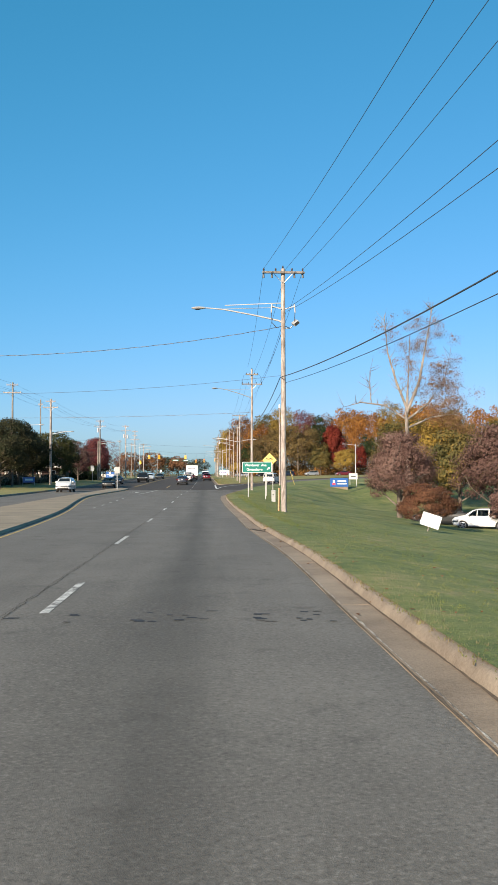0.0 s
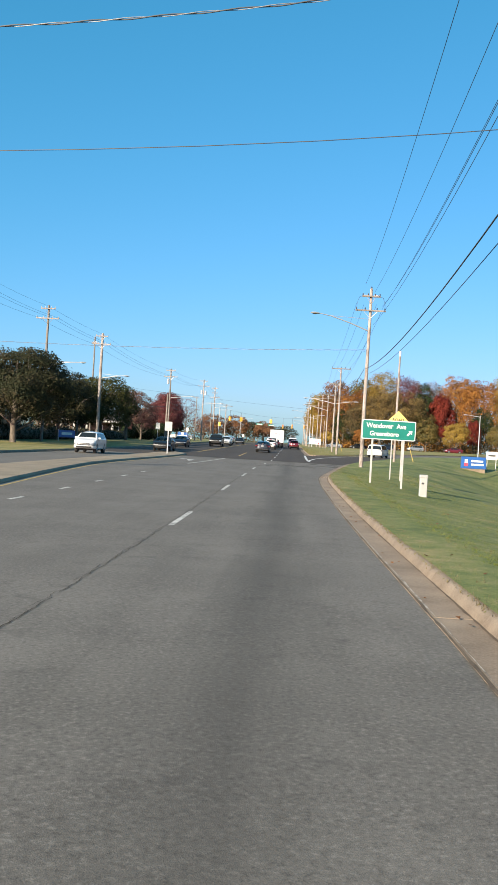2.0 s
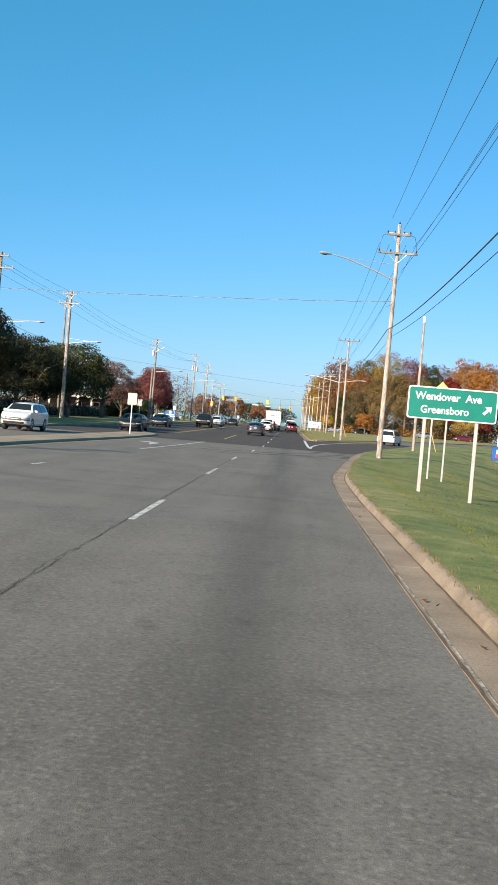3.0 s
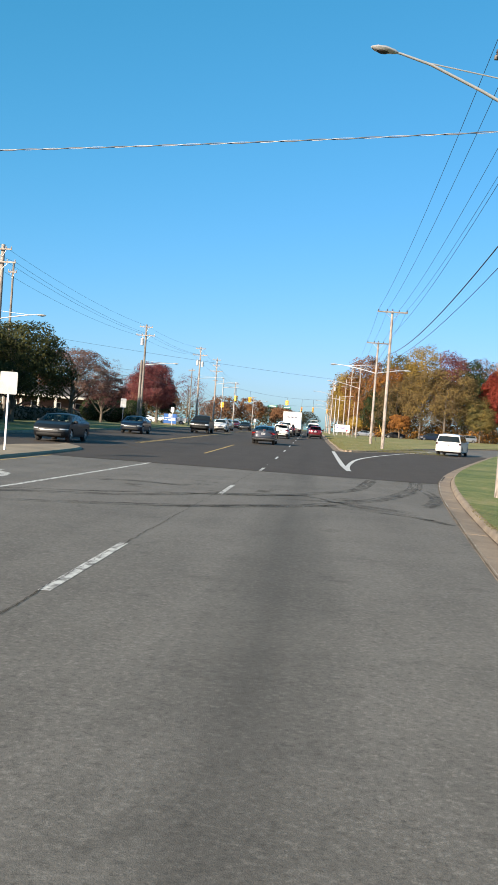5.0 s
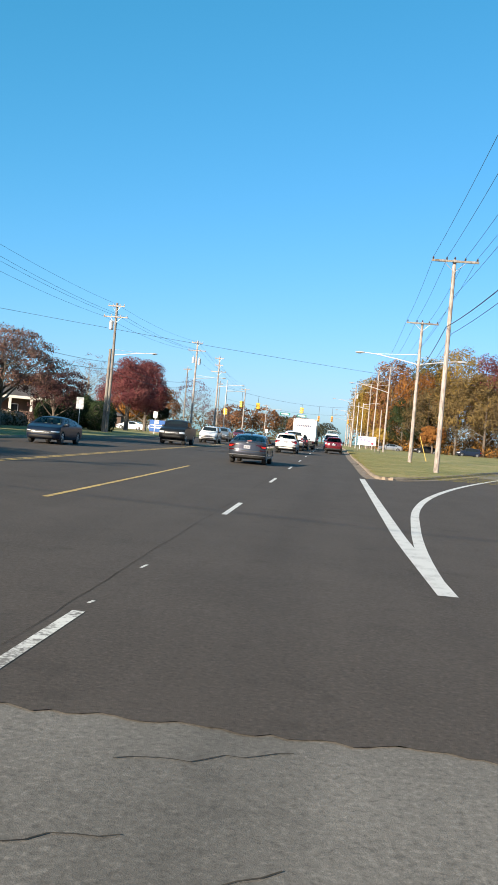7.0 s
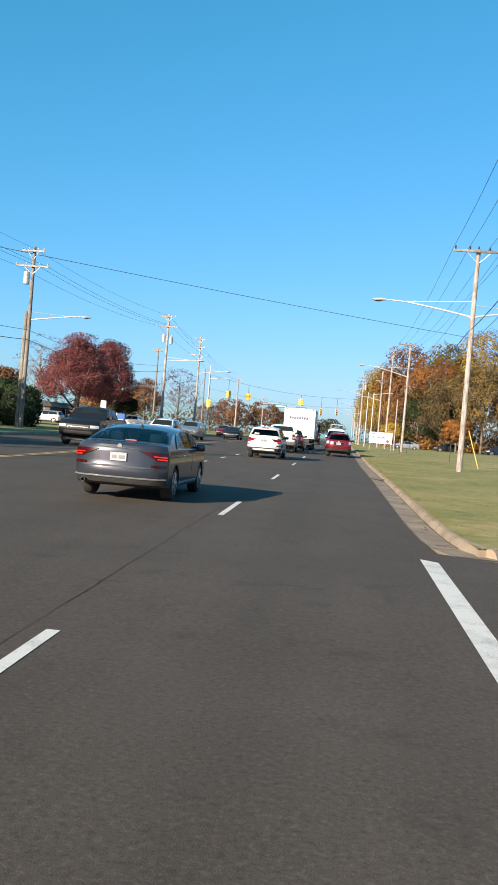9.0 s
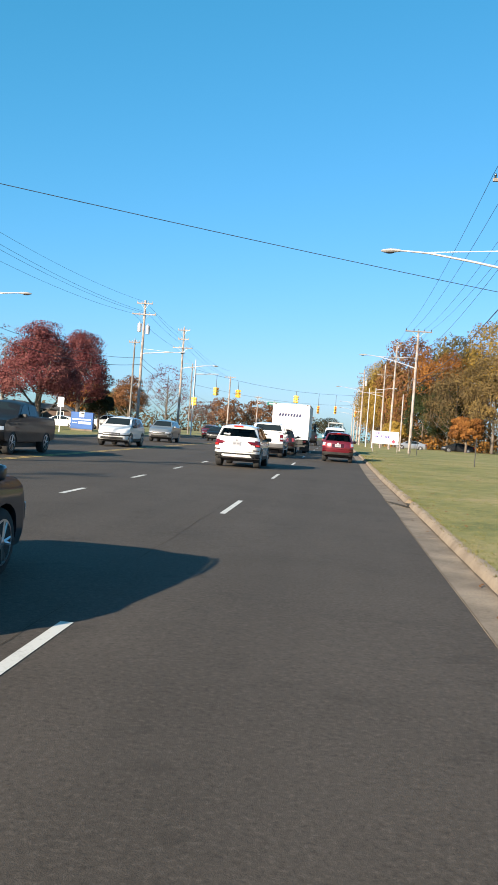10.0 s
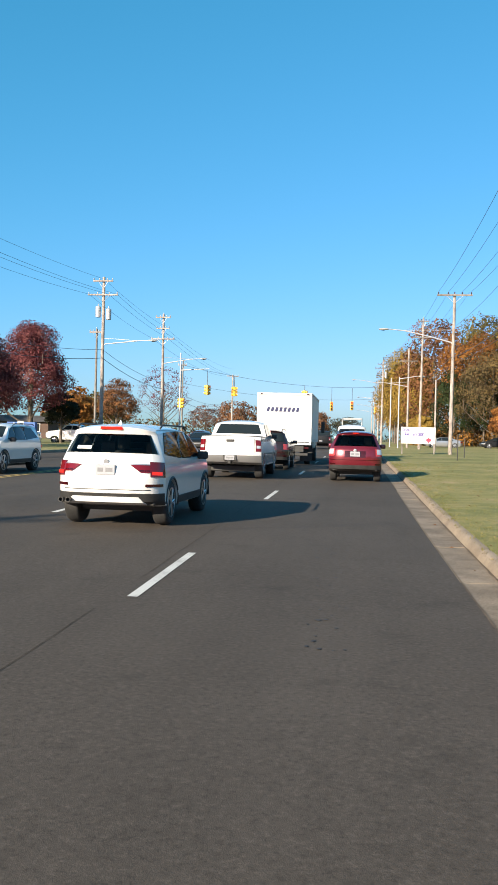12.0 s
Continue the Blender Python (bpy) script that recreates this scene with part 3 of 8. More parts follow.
for k in range(5):
    y = 38.5 + 4.6 * k
    line_mark(marks_white, "lane_dash", straight(-6.75, y, -6.72, y + 1.0), 0.12, M_WHITE_LINE)
line_mark(marks_white, "turn_lane_line", straight(-6.65, 73, -5.75, 95), 0.13, M_WHITE_LINE)
line_mark(marks_white, "gore_line", [(1.56, 98.6), (1.49, 102), (1.46, 104), *straight(1.46, 105, 1.53, 126.5)], 0.23, M_WHITE_NEW)
line_mark(marks_white, "gore_line", [(p.x, p.y) for p in curve([(1.55, 99.4), (1.6, 101.2), (1.7, 103.2), (1.9, 106), (2.4, 111.2), (3.3, 116.6), (5.0, 123.6), (7.4, 131.5), (10.6, 141)])], 0.19, M_WHITE_NEW, 0.0125)
arrow = mesh_part("turn_arrow", [(x + 0.95, y - 5.3, zg(y - 5.3) + 0.004) for x, y in ((-8.4, 85.4), (-8.25, 85.4), (-8.25, 88.3), (-9.0, 88.9), (-9.0, 88.4), (-9.7, 89.3), (-9.0, 90.2), (-9.0, 89.6), (-8.4, 88.9))], [tuple(range(9))], M_WHITE_LINE, marks_white)
line_mark(marks_yellow, "edge_line", [(p.x + 0.22, p.y) for p in med_r if p.y < 101], 0.09, M_YELLOW_LINE)
line_mark(marks_yellow, "edge_line", straight(-12.65, -40, -12.65, 99), 0.12, M_YELLOW_LINE)
line_mark(marks_yellow, "centre_line", straight(-5.35, 105.5, -5.55, 124), 0.13, M_YELLOW_LINE)
for x in (-10.3, -10.55):
    line_mark(marks_yellow, "centre_line", straight(x, 114, x - 0.1, 330), 0.11, M_YELLOW_LINE)

# seams, cracks, tar and tyre marks lying on the asphalt
seams = tagged(new("road_cracks"), "dark cracked seam and tar patches in the old asphalt", "crack", kind="structure")


def wander(x0, y0, x1, y1, amp, seed, step=0.35):
    rnd, n = random.Random(seed), max(3, int(math.hypot(x1 - x0, y1 - y0) / step))
    o, out = 0.0, []
    for k in range(n + 1):
        o = 0.7 * o + rnd.uniform(-amp, amp)
        out.append((x0 + (x1 - x0) * k / n + o, y0 + (y1 - y0) * k / n))
    return out


def seam(pts, w, mat, seed, dz=0.006, gap=0.3):
    """A crack that opens, narrows and breaks off along its way."""
    rnd = random.Random(seed)
    k = 0
    while k < len(pts) - 4:
        n = rnd.randint(8, 46)
        verts = []
        run = pts[k:k + n]
        for i, (x, y) in enumerate(run):
            h = w * rnd.uniform(0.15, 1.2) * min(1, (i + 0.5) / 2, (len(run) - 0.5 - i) / 2) / 2
            verts += [(x - h - 0.001, y, lie(x, y) + dz), (x + h + 0.001, y, lie(x, y) + dz)]
        mesh_part("crack", verts, [(2 * i, 2 * i + 1, 2 * i + 3, 2 * i + 2) for i in range(len(run) - 1)], mat, seams)
        k += n + (rnd.randint(1, 8) if rnd.random() < gap else -1)


M_CRACK = surface("crack_dirt", (0.026, 0.022, 0.018), (0.075, 0.064, 0.05), 0.9, 4, 40, world_space=True)
M_CRACK.node_tree.nodes["Principled BSDF"].inputs["Specular IOR Level"].default_value = 0.1
seam(wander(-2.42, -40, -2.42, 40, 0.013, 1, 0.05), 0.0095, M_CRACK, 2, gap=0.35)
seam(wander(-2.45, -40, -2.46, 40, 0.02, 21, 0.07), 0.006, M_CRACK, 22, gap=0.9)
seam(wander(-2.42, 40, -2.38, 72, 0.013, 3, 0.05), 0.0095, M_CRACK, 4, gap=0.35)
seam(wander(-2.38, 72, -1.98, 93.4, 0.013, 13, 0.05), 0.009, M_CRACK, 14, gap=0.4)
seam(wander(-2.45, 40, -2.4, 70, 0.02, 23, 0.07), 0.006, M_CRACK, 24, gap=0.9)
for i in range(11):
    rnd = random.Random(140 + i)
    y, x = 93.3 - 6.5 * rnd.random() ** 1.5, rnd.uniform(-7, 3)
    a, ln = rnd.uniform(-0.5, 0.5), rnd.uniform(0.8, 2.6)
    pts = [(p[0] * math.cos(a) - p[1] * math.sin(a) + x, p[0] * math.sin(a) + p[1] * math.cos(a) + y) for p in ((v, u) for u, v in wander(0, 0, 0, ln, 0.05, 160 + i, 0.09))]
    p3 = [Vector((*p, 0)) for p in pts if p[1] < 93.5]
    if len(p3) > 4:
        w0, w1 = side(p3, -0.004), side(p3, 0.005)
        mesh_part("crack", [(q.x, q.y, lie(q.x, q.y) + 0.006) for pair in zip(w0, w1) for q in pair], [(2 * k, 2 * k + 1, 2 * k + 3, 2 * k + 2) for k in range(len(p3) - 1)], M_CRACK, seams)
seam(wander(-2.0, 94, -1.95, 230, 0.012, 5), 0.007, M_CRACK, 6, 0.011, 0.7)
rnd = random.Random(9)
tyre_marks = tagged(new("tyre_marks"), "dark tyre scuffs and skid arcs on the asphalt", "tyre mark", kind="structure")
M_TAR = surface("tar_black", (0.014, 0.014, 0.016), (0.032, 0.032, 0.035), 0.8, 5, 40, world_space=True)
for cx, count in ((-3.6, 2), (-2.3, 3), (-1.65, 3), (-0.78, 6), (-0.35, 3), (0.05, 3), (0.66, 7), (1.3, 7)):
    for k in range(count):
        x, y = cx + rnd.gauss(0, 0.09), -3.8 - 0.12 * (cx > 0.5) + rnd.uniform(-0.42, 0.42)
        w, h = rnd.uniform(0.035, 0.085), rnd.uniform(0.022, 0.05)
        mesh_part("scuff", [(x + a * w, y + b * h, zg(y) + 0.005) for a, b in ((-1, -0.6), (0.8, -1), (1, 0.5), (-0.7, 1))], [(0, 1, 2, 3)], M_TAR, tyre_marks)
for cx, cy, count in ((-1.18, 84.3, 7), (0.9, 83.5, 9), (-2.8, 84.8, 6), (-2.95, 86.2, 5), (-2.25, 82.7, 5), (-0.9, 84.8, 4), (-4.2, 83.2, 8)):
    for k in range(count):
        x, y = cx + rnd.gauss(0, 0.14), cy + rnd.gauss(0, 0.22)
        w, h = rnd.uniform(0.05, 0.16), rnd.uniform(0.015, 0.04)
        mesh_part("scuff", [(x + a * w, y + b * h, zg(y) + 0.009) for a, b in ((-1, -0.6), (0.8, -1), (1, 0.5), (-0.7, 1))], [(0, 1, 2, 3)], M_CRACK, tyre_marks)
for k in range(46):
    x, y = rnd.gauss(0.05, 0.13), rnd.uniform(152.4, 158.5)
    w = rnd.uniform(0.006, 0.02)
    mesh_part("tar_speck", [(x + a * w, y + b * w * 1.6, lie(x, y) + 0.0125) for a, b in ((-1, -0.6), (0.3, -1), (1, 0.1), (0.5, 0.9), (-0.7, 0.8))], [(0, 1, 2, 3, 4)], M_TAR, tyre_marks)


def skid(pts, tracks, width, seed):
    """A scrubbed tyre track: thin broken streaks side by side along a curve."""
    rnd = random.Random(seed)
    line = curve(pts, 0.25)
    for k in range(tracks):
        off = width * ((k + 0.5) / tracks - 0.5) + rnd.uniform(-0.01, 0.01)
        lane = side(line, off)
        i = rnd.randint(0, max(1, len(lane) // 6))
        while i < len(lane) - 4:
            n = rnd.randint(5, 26)
            run = lane[i:i + n]
            if len(run) > 3:
                line_mark(tyre_marks, "skid_mark", [(p.x, p.y) for p in run], width / tracks * rnd.uniform(0.6, 1.3), M_SKID, 0.005 + 0.0006 * ((k + seed) % 6))
            i += n + rnd.choice((0, 1, 2, 5))


TURNING = [([(-9, 77.5), (-6, 79.2), (-3.9, 80.3), (-2.2, 82.3), (-0.8, 83.2), (0.25, 85.1), (1.27, 87.5), (2.15, 93.2)], 6, 0.42),
           ([(-8, 79.0), (-5, 80.3), (-3.1, 81.7), (-1.4, 82.6), (-0.3, 83.7)], 5, 0.3),
           ([(-6.5, 77.0), (-4.5, 77.9), (-2.9, 78.7), (-0.6, 80.3), (0.68, 82.4), (1.82, 84.7), (3.08, 89.1), (3.7, 93.4)], 7, 0.45)]
CROSSING = [([(-2.9, 78.3), (-0.63, 80.7), (0.36, 81.3), (1.43, 80.8), (2.49, 79.9)], 6, 0.4),
            ([(-2.0, 82.6), (-0.29, 83.7), (0.95, 81.8), (1.91, 80.9), (2.7, 79.2)], 5, 0.3),
            ([(-0.75, 82.2), (0.5, 82.6), (1.4, 82.0), (2.3, 81.2)], 5, 0.35),
            ([(2.6, 82.8), (3.1, 84.4), (3.45, 86.6), (3.5, 89.5)], 5, 0.35),
            ([(-5.6, 83.9), (-4.4, 84.4), (-3.1, 84.1)], 5, 0.5)]
for i, (pts, tracks, width) in enumerate(TURNING + CROSSING):
    skid(pts, tracks, width, 70 + i)


# dirt along the gutter's two edges
def dirt(name, line, off, w, mat, y0, y1, seed, dz, label):
    rnd = random.Random(seed)
    pts = [p for p in line if y0 < p.y < y1 and p.x < 14]
    fine = [a.lerp(b, k / 6) for a, b in zip(pts, pts[1:]) for k in range(6)]
    o, ws = 0.0, []
    for p in fine:
        o = 0.8 * o + rnd.uniform(-0.4, 0.4)
        ws.append(max(0.005, w * (0.6 + 0.6 * o)))
    lo = side(fine, off)
    verts, faces = [], []
    for i, (p, h) in enumerate(zip(lo, ws)):
        d = (fine[min(i + 1, len(fine) - 1)] - fine[max(i - 1, 0)]).normalized()
        n = Vector((d.y, -d.x, 0))
        for q in (p - n * h * rnd.uniform(0.3, 1), p + n * h * rnd.uniform(0.3, 1)):
            verts.append((q.x, q.y, lie(q.x, q.y) + dz))
        if i:
            faces.append((2 * i - 2, 2 * i - 1, 2 * i + 1, 2 * i))
    return tagged(mesh_part(name, verts, faces, mat), label, "dirt", kind="stuff")


M_DIRT = surface("gutter_dirt", (0.05, 0.036, 0.024), (0.15, 0.105, 0.066), 0.95, 2.5, 45, world_space=True, relief=0.6)
dirt("gutter_dirt", LINE_A, 0.0, 0.03, M_DIRT, -12, 99, 1, 0.014, "dark ragged joint between asphalt and gutter")
dirt("gutter_dirt", LINE_B, 0.0, 0.016, M_DIRT, 127.6, 240, 2, 0.0125, "dark ragged joint between fresh asphalt and gutter")
M_CRUMB = surface("pale_crumbs", (0.12, 0.1, 0.08), (0.5, 0.45, 0.38), 0.9, 6, 40, world_space=True, spread=(0.42, 0.6), relief=0.6)
dirt("gutter_dirt", LINE_A, 0.04, 0.022, M_CRUMB, -12, 99, 5, 0.0155, "pale crumbling concrete along the gutter's edge")
dirt("gutter_dirt", LINE_A, 0.415, 0.035, M_DIRT, -12, 99, 3, 0.02, "line of brown dirt at the foot of the kerb")
dirt("gutter_dirt", LINE_B, 0.415, 0.035, M_DIRT, 127.6, 240, 4, 0.02, "line of brown dirt at the foot of the kerb")


rnd = random.Random(31)
verts, o = [], 0.0
n = 260
for k in range(n + 1):
    x = WEST + (edge_x(93.6) + 0.05 - WEST) * k / n
    o = 0.75 * o + rnd.uniform(-0.05, 0.05)
    verts += [(x, 93.75, lie(x, 93.75) + 0.0085), (x, 93.52 + o - (0.12 if rnd.random() < 0.05 else 0), lie(x, 93.5) + 0.0085)]
tagged(mesh_part("asphalt_edge", verts, [(2 * k, 2 * k + 1, 2 * k + 3, 2 * k + 2) for k in range(n)], M_NEW), "ragged edge of the fresh asphalt lying over the old", "asphalt edge", kind="stuff")
chalk = tagged(new("chalk_marks"), "faded white paint strokes in the gutter", "paint mark", kind="structure")
M_CHALK = surface("faded_white_strokes", (0.3, 0.26, 0.21), (0.5, 0.47, 0.42), 0.8, 6, 50, world_space=True, spread=(0.4, 0.55))
for i in range(7):
    rnd = random.Random(50 + i)
    y, x = 17.2 + 0.28 * i + rnd.uniform(-0.1, 0.1), edge_x(17) + rnd.uniform(0.04, 0.16)
    line_mark(chalk, "stroke", wander(x, y, x + rnd.uniform(0.08, 0.2), y + rnd.uniform(-0.35, 0.35), 0.02, 90 + i, 0.06), 0.022, M_CHALK, 0.02 + 0.0006 * i)


def flume(line, y, label):
    """A break in the kerb with a dirty channel across the gutter."""
    x = float(np.interp(y, [p.y for p in line], [p.x for p in line]))
    e = thing("kerb_drain", label, "drain", x, y, lie(x, y), 0, "kerb drains")
    ch = part("channel", boxm(-0.75, 0.75, -0.07, 0.07, -0.02, 0.022, 0.004), M_CRACK, e, "dark silted channel")
    ch.location, ch.rotation_euler = (0.24, -0.1, 0), (0, 0, radians(-74))
    part("mouth", boxm(0.43, 0.66, -0.45, 0.45, -0.05, 0.03, 0.01), M_CRACK, e)
    part("back_wall", boxm(0.63, 0.75, -0.5, 0.5, 0.0, 0.12, 0.02), M_CRACK, e, "dark earth behind the gap")


flume([p for p in LINE_A if p.y < 100], 14.75, "narrow drain gap in the kerb with a dirty channel")
flume([p for p in LINE_B if p.x < 1.7 and p.y > 129], 147.5, "narrow drain gap in the kerb with a dirty channel")


# ---- poles and lamps ----
def insulator(parent, x, y, z, down=False, mat=None):
    s = -0.9 if down else 0.9
    part("insulator", lathe(bmesh.new(), [(0.02, 0), (0.05, 0.03 * s), (0.03, 0.06 * s), (0.06, 0.1 * s), (0.035, 0.14 * s), (0.045, 0.18 * s), (0.01, 0.2 * s)], x, y, z, 8), mat or M_PORC, parent, "porcelain insulator", 50)


def lamp_arm(parent, z, length, rise, turn=180.0, r0=0.0, brace=True):
    """A tapered street-lamp arm with a cobra head; turn: the way it points, in degrees from east."""
    c, s = math.cos(radians(turn)), math.sin(radians(turn))
    at = lambda d, h: (c * d, s * d, z + h)
    part("lamp_arm", tubem([at(r0, 0), at(r0 + 0.15, 0.08), at(0.35 * length, rise * 0.5), at(0.7 * length, rise * 0.9), at(length - 0.5, rise), at(length - 0.3, rise)], [0.05, 0.05, 0.045, 0.04, 0.032, 0.03], 8), M_LAMP, parent, "pale metal lamp arm", 60)
    if brace:
        part("brace", tubem([at(r0, rise * 0.75 + 0.25), at(0.72 * length, rise * 0.93)], 0.018, 6), M_LAMP, parent, "thin metal tie rod", 60)
    head = bmesh.new()
    rings = []
    for d, w, h0, h1 in ((-0.42, 0.03, -0.02, 0.03), (-0.3, 0.09, -0.05, 0.07), (0.0, 0.16, -0.09, 0.09), (0.25, 0.13, -0.08, 0.06), (0.38, 0.04, -0.03, 0.02)):
        ring = []
        for k in range(8):
            t = 2 * math.pi * k / 8
            px, pz = w * math.cos(t), (h1 if math.sin(t) > 0 else -h0) * math.sin(t)
            dd = length + d
            ring.append(head.verts.new((c * dd - s * px, s * dd + c * px, z + rise + pz)))
        rings.append(ring)
    for r, q in zip(rings, rings[1:]):
        for k in range(8):
            head.faces.new((r[k], r[(k + 1) % 8], q[(k + 1) % 8], q[k]))
    head.faces.new(rings[0])
    head.faces.new(rings[-1])
    bmesh.ops.recalc_face_normals(head, faces=head.faces)
    part("lamp_head", head, M_LAMP, parent, "grey cobra lamp head", 60)
    # lens bowl in black, which paints in the shade on the head's underside
    bowl = lathe(bmesh.new(), [(0.02, -0.065), (0.07, -0.055), (0.105, -0.03), (0.115, 0.0)], 0, 0, 0, 12)
    for v in bowl.verts:
        v.co.x *= 1.7
    part("lens", bowl, M_PLASTIC, parent, "lens under the lamp head, blackened as the underside's shade", 60).matrix_basis = pose(c * (length + 0.05), s * (length + 0.05), z + rise - 0.045, 0, 0, turn)


def utility_pole(x, y, ztop, label, arms=(), lamps=(), lean=0.0, r=0.15, mat=None, cans=(), turn=0.0, top_pin=True, lean_y=0.0, group="utility poles"):
    """A round wooden pole; arms: (below the top, half width); lamps: (height, length, rise, turn); cans: heights of transformers."""
    z0 = lie(x, y) + (0.1 if x > 1.5 or x < WEST else 0.0)
    h = ztop - z0
    e = thing("utility_pole", label, "utility pole", x, y, z0, turn, group)
    e.rotation_euler = (radians(lean_y), radians(lean), radians(turn))
    m = mat or M_POLE
    rnd = random.Random(int(x * 31 + y * 7))
    hs = [-0.3, 0.0, 0.25, 1, 2.5, 4, 6, 8, 10, 12, 14, 16]
    hs = [v for v in hs if v < h - 0.3] + [h]
    part("pole_shaft", tubem([(rnd.uniform(-0.012, 0.012), rnd.uniform(-0.012, 0.012), v) for v in hs], [r * (1 - 0.32 * max(0, v) / h) for v in hs], 14), m, e, "", 60)
    pin = M_PIN if x > 0 else M_PORC
    for down, half in arms:
        z = h - down
        # arms west of the road get paler wood, sunlight put into their colour
        part("crossarm", boxm(-half, half, -r - 0.12, -r - 0.01, z - 0.06, z + 0.06, 0.012), M_POLE_GREY if x > 0 else M_POLE, e, "weathered wooden crossarm")
        for sx in (-1, 1):
            part("arm_brace", tubem([(sx * 0.06, -r, z - 0.55), (sx * half * 0.45, -r - 0.06, z - 0.07)], 0.018, 6), M_GALV, e, "", 60)
        for q in (-0.93, -0.36, 0.42, 0.93):
            insulator(e, q * half, -r - 0.06, z + 0.06, False, pin)
        if half > 1.3:
            for q in (-0.9, 0.9):
                insulator(e, q * half, -r - 0.06, z - 0.06, True, pin)
    if top_pin:
        insulator(e, 0, 0, h, False, pin)
    for z, length, rise, t in lamps:
        lamp_arm(e, z - z0, length, rise, t, r * 0.6)
    for z, sx in cans:
        zz = z - z0
        part("transformer", lathe(bmesh.new(), [(0.16, -0.5), (0.22, -0.48), (0.23, 0.3), (0.24, 0.34), (0.2, 0.4), (0.05, 0.45)], sx * (r + 0.28), 0, zz, 14), M_GALV, e, "grey transformer can", 50)
        part("bushing", lathe(bmesh.new(), [(0.03, 0), (0.05, 0.06), (0.03, 0.12), (0.04, 0.2)], sx * (r + 0.28), 0, zz + 0.44, 8), M_PORC, e, "", 50)
    return e


M_POLYMER = surface("grey_polymer", (0.06, 0.058, 0.055), (0.13, 0.125, 0.12), 0.6, 3, 30, relief=0.05)
WOODEN = "weathered wooden utility pole with crossarm and insulators"
p1 = utility_pole(4.28, 33.2, 13.3, "weathered wooden utility pole with crossarm, street lamp and floodlight", [(0.25, 1.15)], [(10.35, 4.65, 0.75, 180)], 0.0, 0.16)
z1 = 13.3 - p1.location.z
part("bracket", tubem([(-0.1, 0, z1 - 1.9), (-3.2, 0, z1 - 2.05)], 0.025, 6), M_LAMP, p1, "thin pale metal standoff rod", 60)
for sx in (-1, 1):
    part("bracket", tubem([(sx * 0.1, -0.1, z1 - 2.25), (sx * 0.6, -0.1, z1 - 2.1)], 0.03, 6), M_LAMP, p1, "", 60)
    part("cutout", tubem([(sx * 0.62, -0.1, z1 - 2.0), (sx * 0.66, -0.1, z1 - 2.45)], [0.05, 0.03], 8), M_PORC, p1, "", 60)
    part("jumper_wire", tubem([(sx * 0.65, -0.1, z1 - 2.4), (sx * 0.62, -0.1, z1 - 3.0), (sx * 0.35, -0.1, z1 - 3.3), (sx * 0.12, -0.1, z1 - 3.2)], 0.02, 6), M_WIRE, p1, "", 60)
for sx in (-1.08, -0.62, 0.62, 1.08):
    part("dead_end_insulator", tubem([(sx, -0.24, z1 - 0.27), (sx + 0.02, -0.42, z1 - 0.3), (sx + 0.03, -0.62, z1 - 0.33)], [0.05, 0.075, 0.045], 8), M_POLYMER, p1, "dark grey dead-end insulator", 50)
    part("dead_end_insulator", tubem([(sx, -0.1, z1 - 0.3), (sx + 0.01, -0.08, z1 - 0.52)], [0.05, 0.06], 8), M_POLYMER, p1, "dark grey hanging insulator", 50)
zf = 10.0 - p1.location.z
part("flood_arm", tubem([(0.1, 0, zf), (0.4, 0, zf + 0.02), (0.5, -0.02, zf + 0.12)], 0.03, 8), M_LAMP, p1, "short pale arm", 60)
flood = part("floodlight", boxm(-0.17, 0.17, -0.2, 0.2, -0.1, 0.1, 0.03), M_LAMP, p1, "pale boxy floodlight")
flood.matrix_basis = pose(0.68, -0.05, zf + 0.3, 25, -40, 0)
part("lens", boxm(-0.14, 0.14, -0.21, -0.19, -0.08, 0.08, 0.01), M_PLASTIC, flood, "dark glass front")
p2 = utility_pole(5.42, 87.8, 14.3, "weathered wooden utility pole with two crossarms and a street lamp", [(0.66, 0.72), (1.78, 1.2)], [(10.9, 4.8, 0.95, 204)], 0.2, 0.16)
z2 = 14.3 - p2.location.z
for sx in (-1, 1):
    part("jumper_wire", tubem([(sx * 0.65, -0.2, z2 - 0.62), (sx * 0.95, -0.22, z2 - 0.75), (sx * 1.1, -0.25, z2 - 1.25), (sx * 1.12, -0.3, z2 - 1.75)], 0.016, 6), M_WIRE, p2, "", 60)
    part("dead_end_insulator", tubem([(sx * 0.2, -0.2, z2 - 0.6), (sx * 0.62, -0.2, z2 - 0.6)], 0.06, 8), M_PORC, p2, "pale dead-end insulator", 50)
    part("dead_end_insulator", tubem([(sx * 1.1, -0.25, z2 - 1.8), (sx * 1.13, -0.6, z2 - 1.86)], 0.06, 8), M_POLYMER, p2, "dark grey dead-end insulator", 50)
p3 = utility_pole(6.0, 138.3, 12.35, "pale wooden utility pole with a single crossarm, on the grass island", [(0.12, 1.3)], (), 0, 0.15, turn=0)
utility_pole(6.32, 159.0, 11.75, "pale wooden utility pole with two street lamps", [(0.12, 1.25)], [(8.35, 4.75, 0.75, 169), (8.35, 3.4, 0.5, 0)], 0.2, 0.15)
utility_pole(7.3, 213.2, 13.0, "pale wooden utility pole with a street lamp", [(0.12, 1.3)], [(9.3, 5.2, 1.0, 180)], 0.2, 0.15)
utility_pole(6.85, 240, 14.8, WOODEN, [(0.3, 0.6), (2.0, 1.0)], (), 0.6, 0.15)
utility_pole(6.5, 256, 13.3, WOODEN, [(1.6, 1.1)], [(8.5, 3.5, 0.5, 180)], -0.2, 0.14)
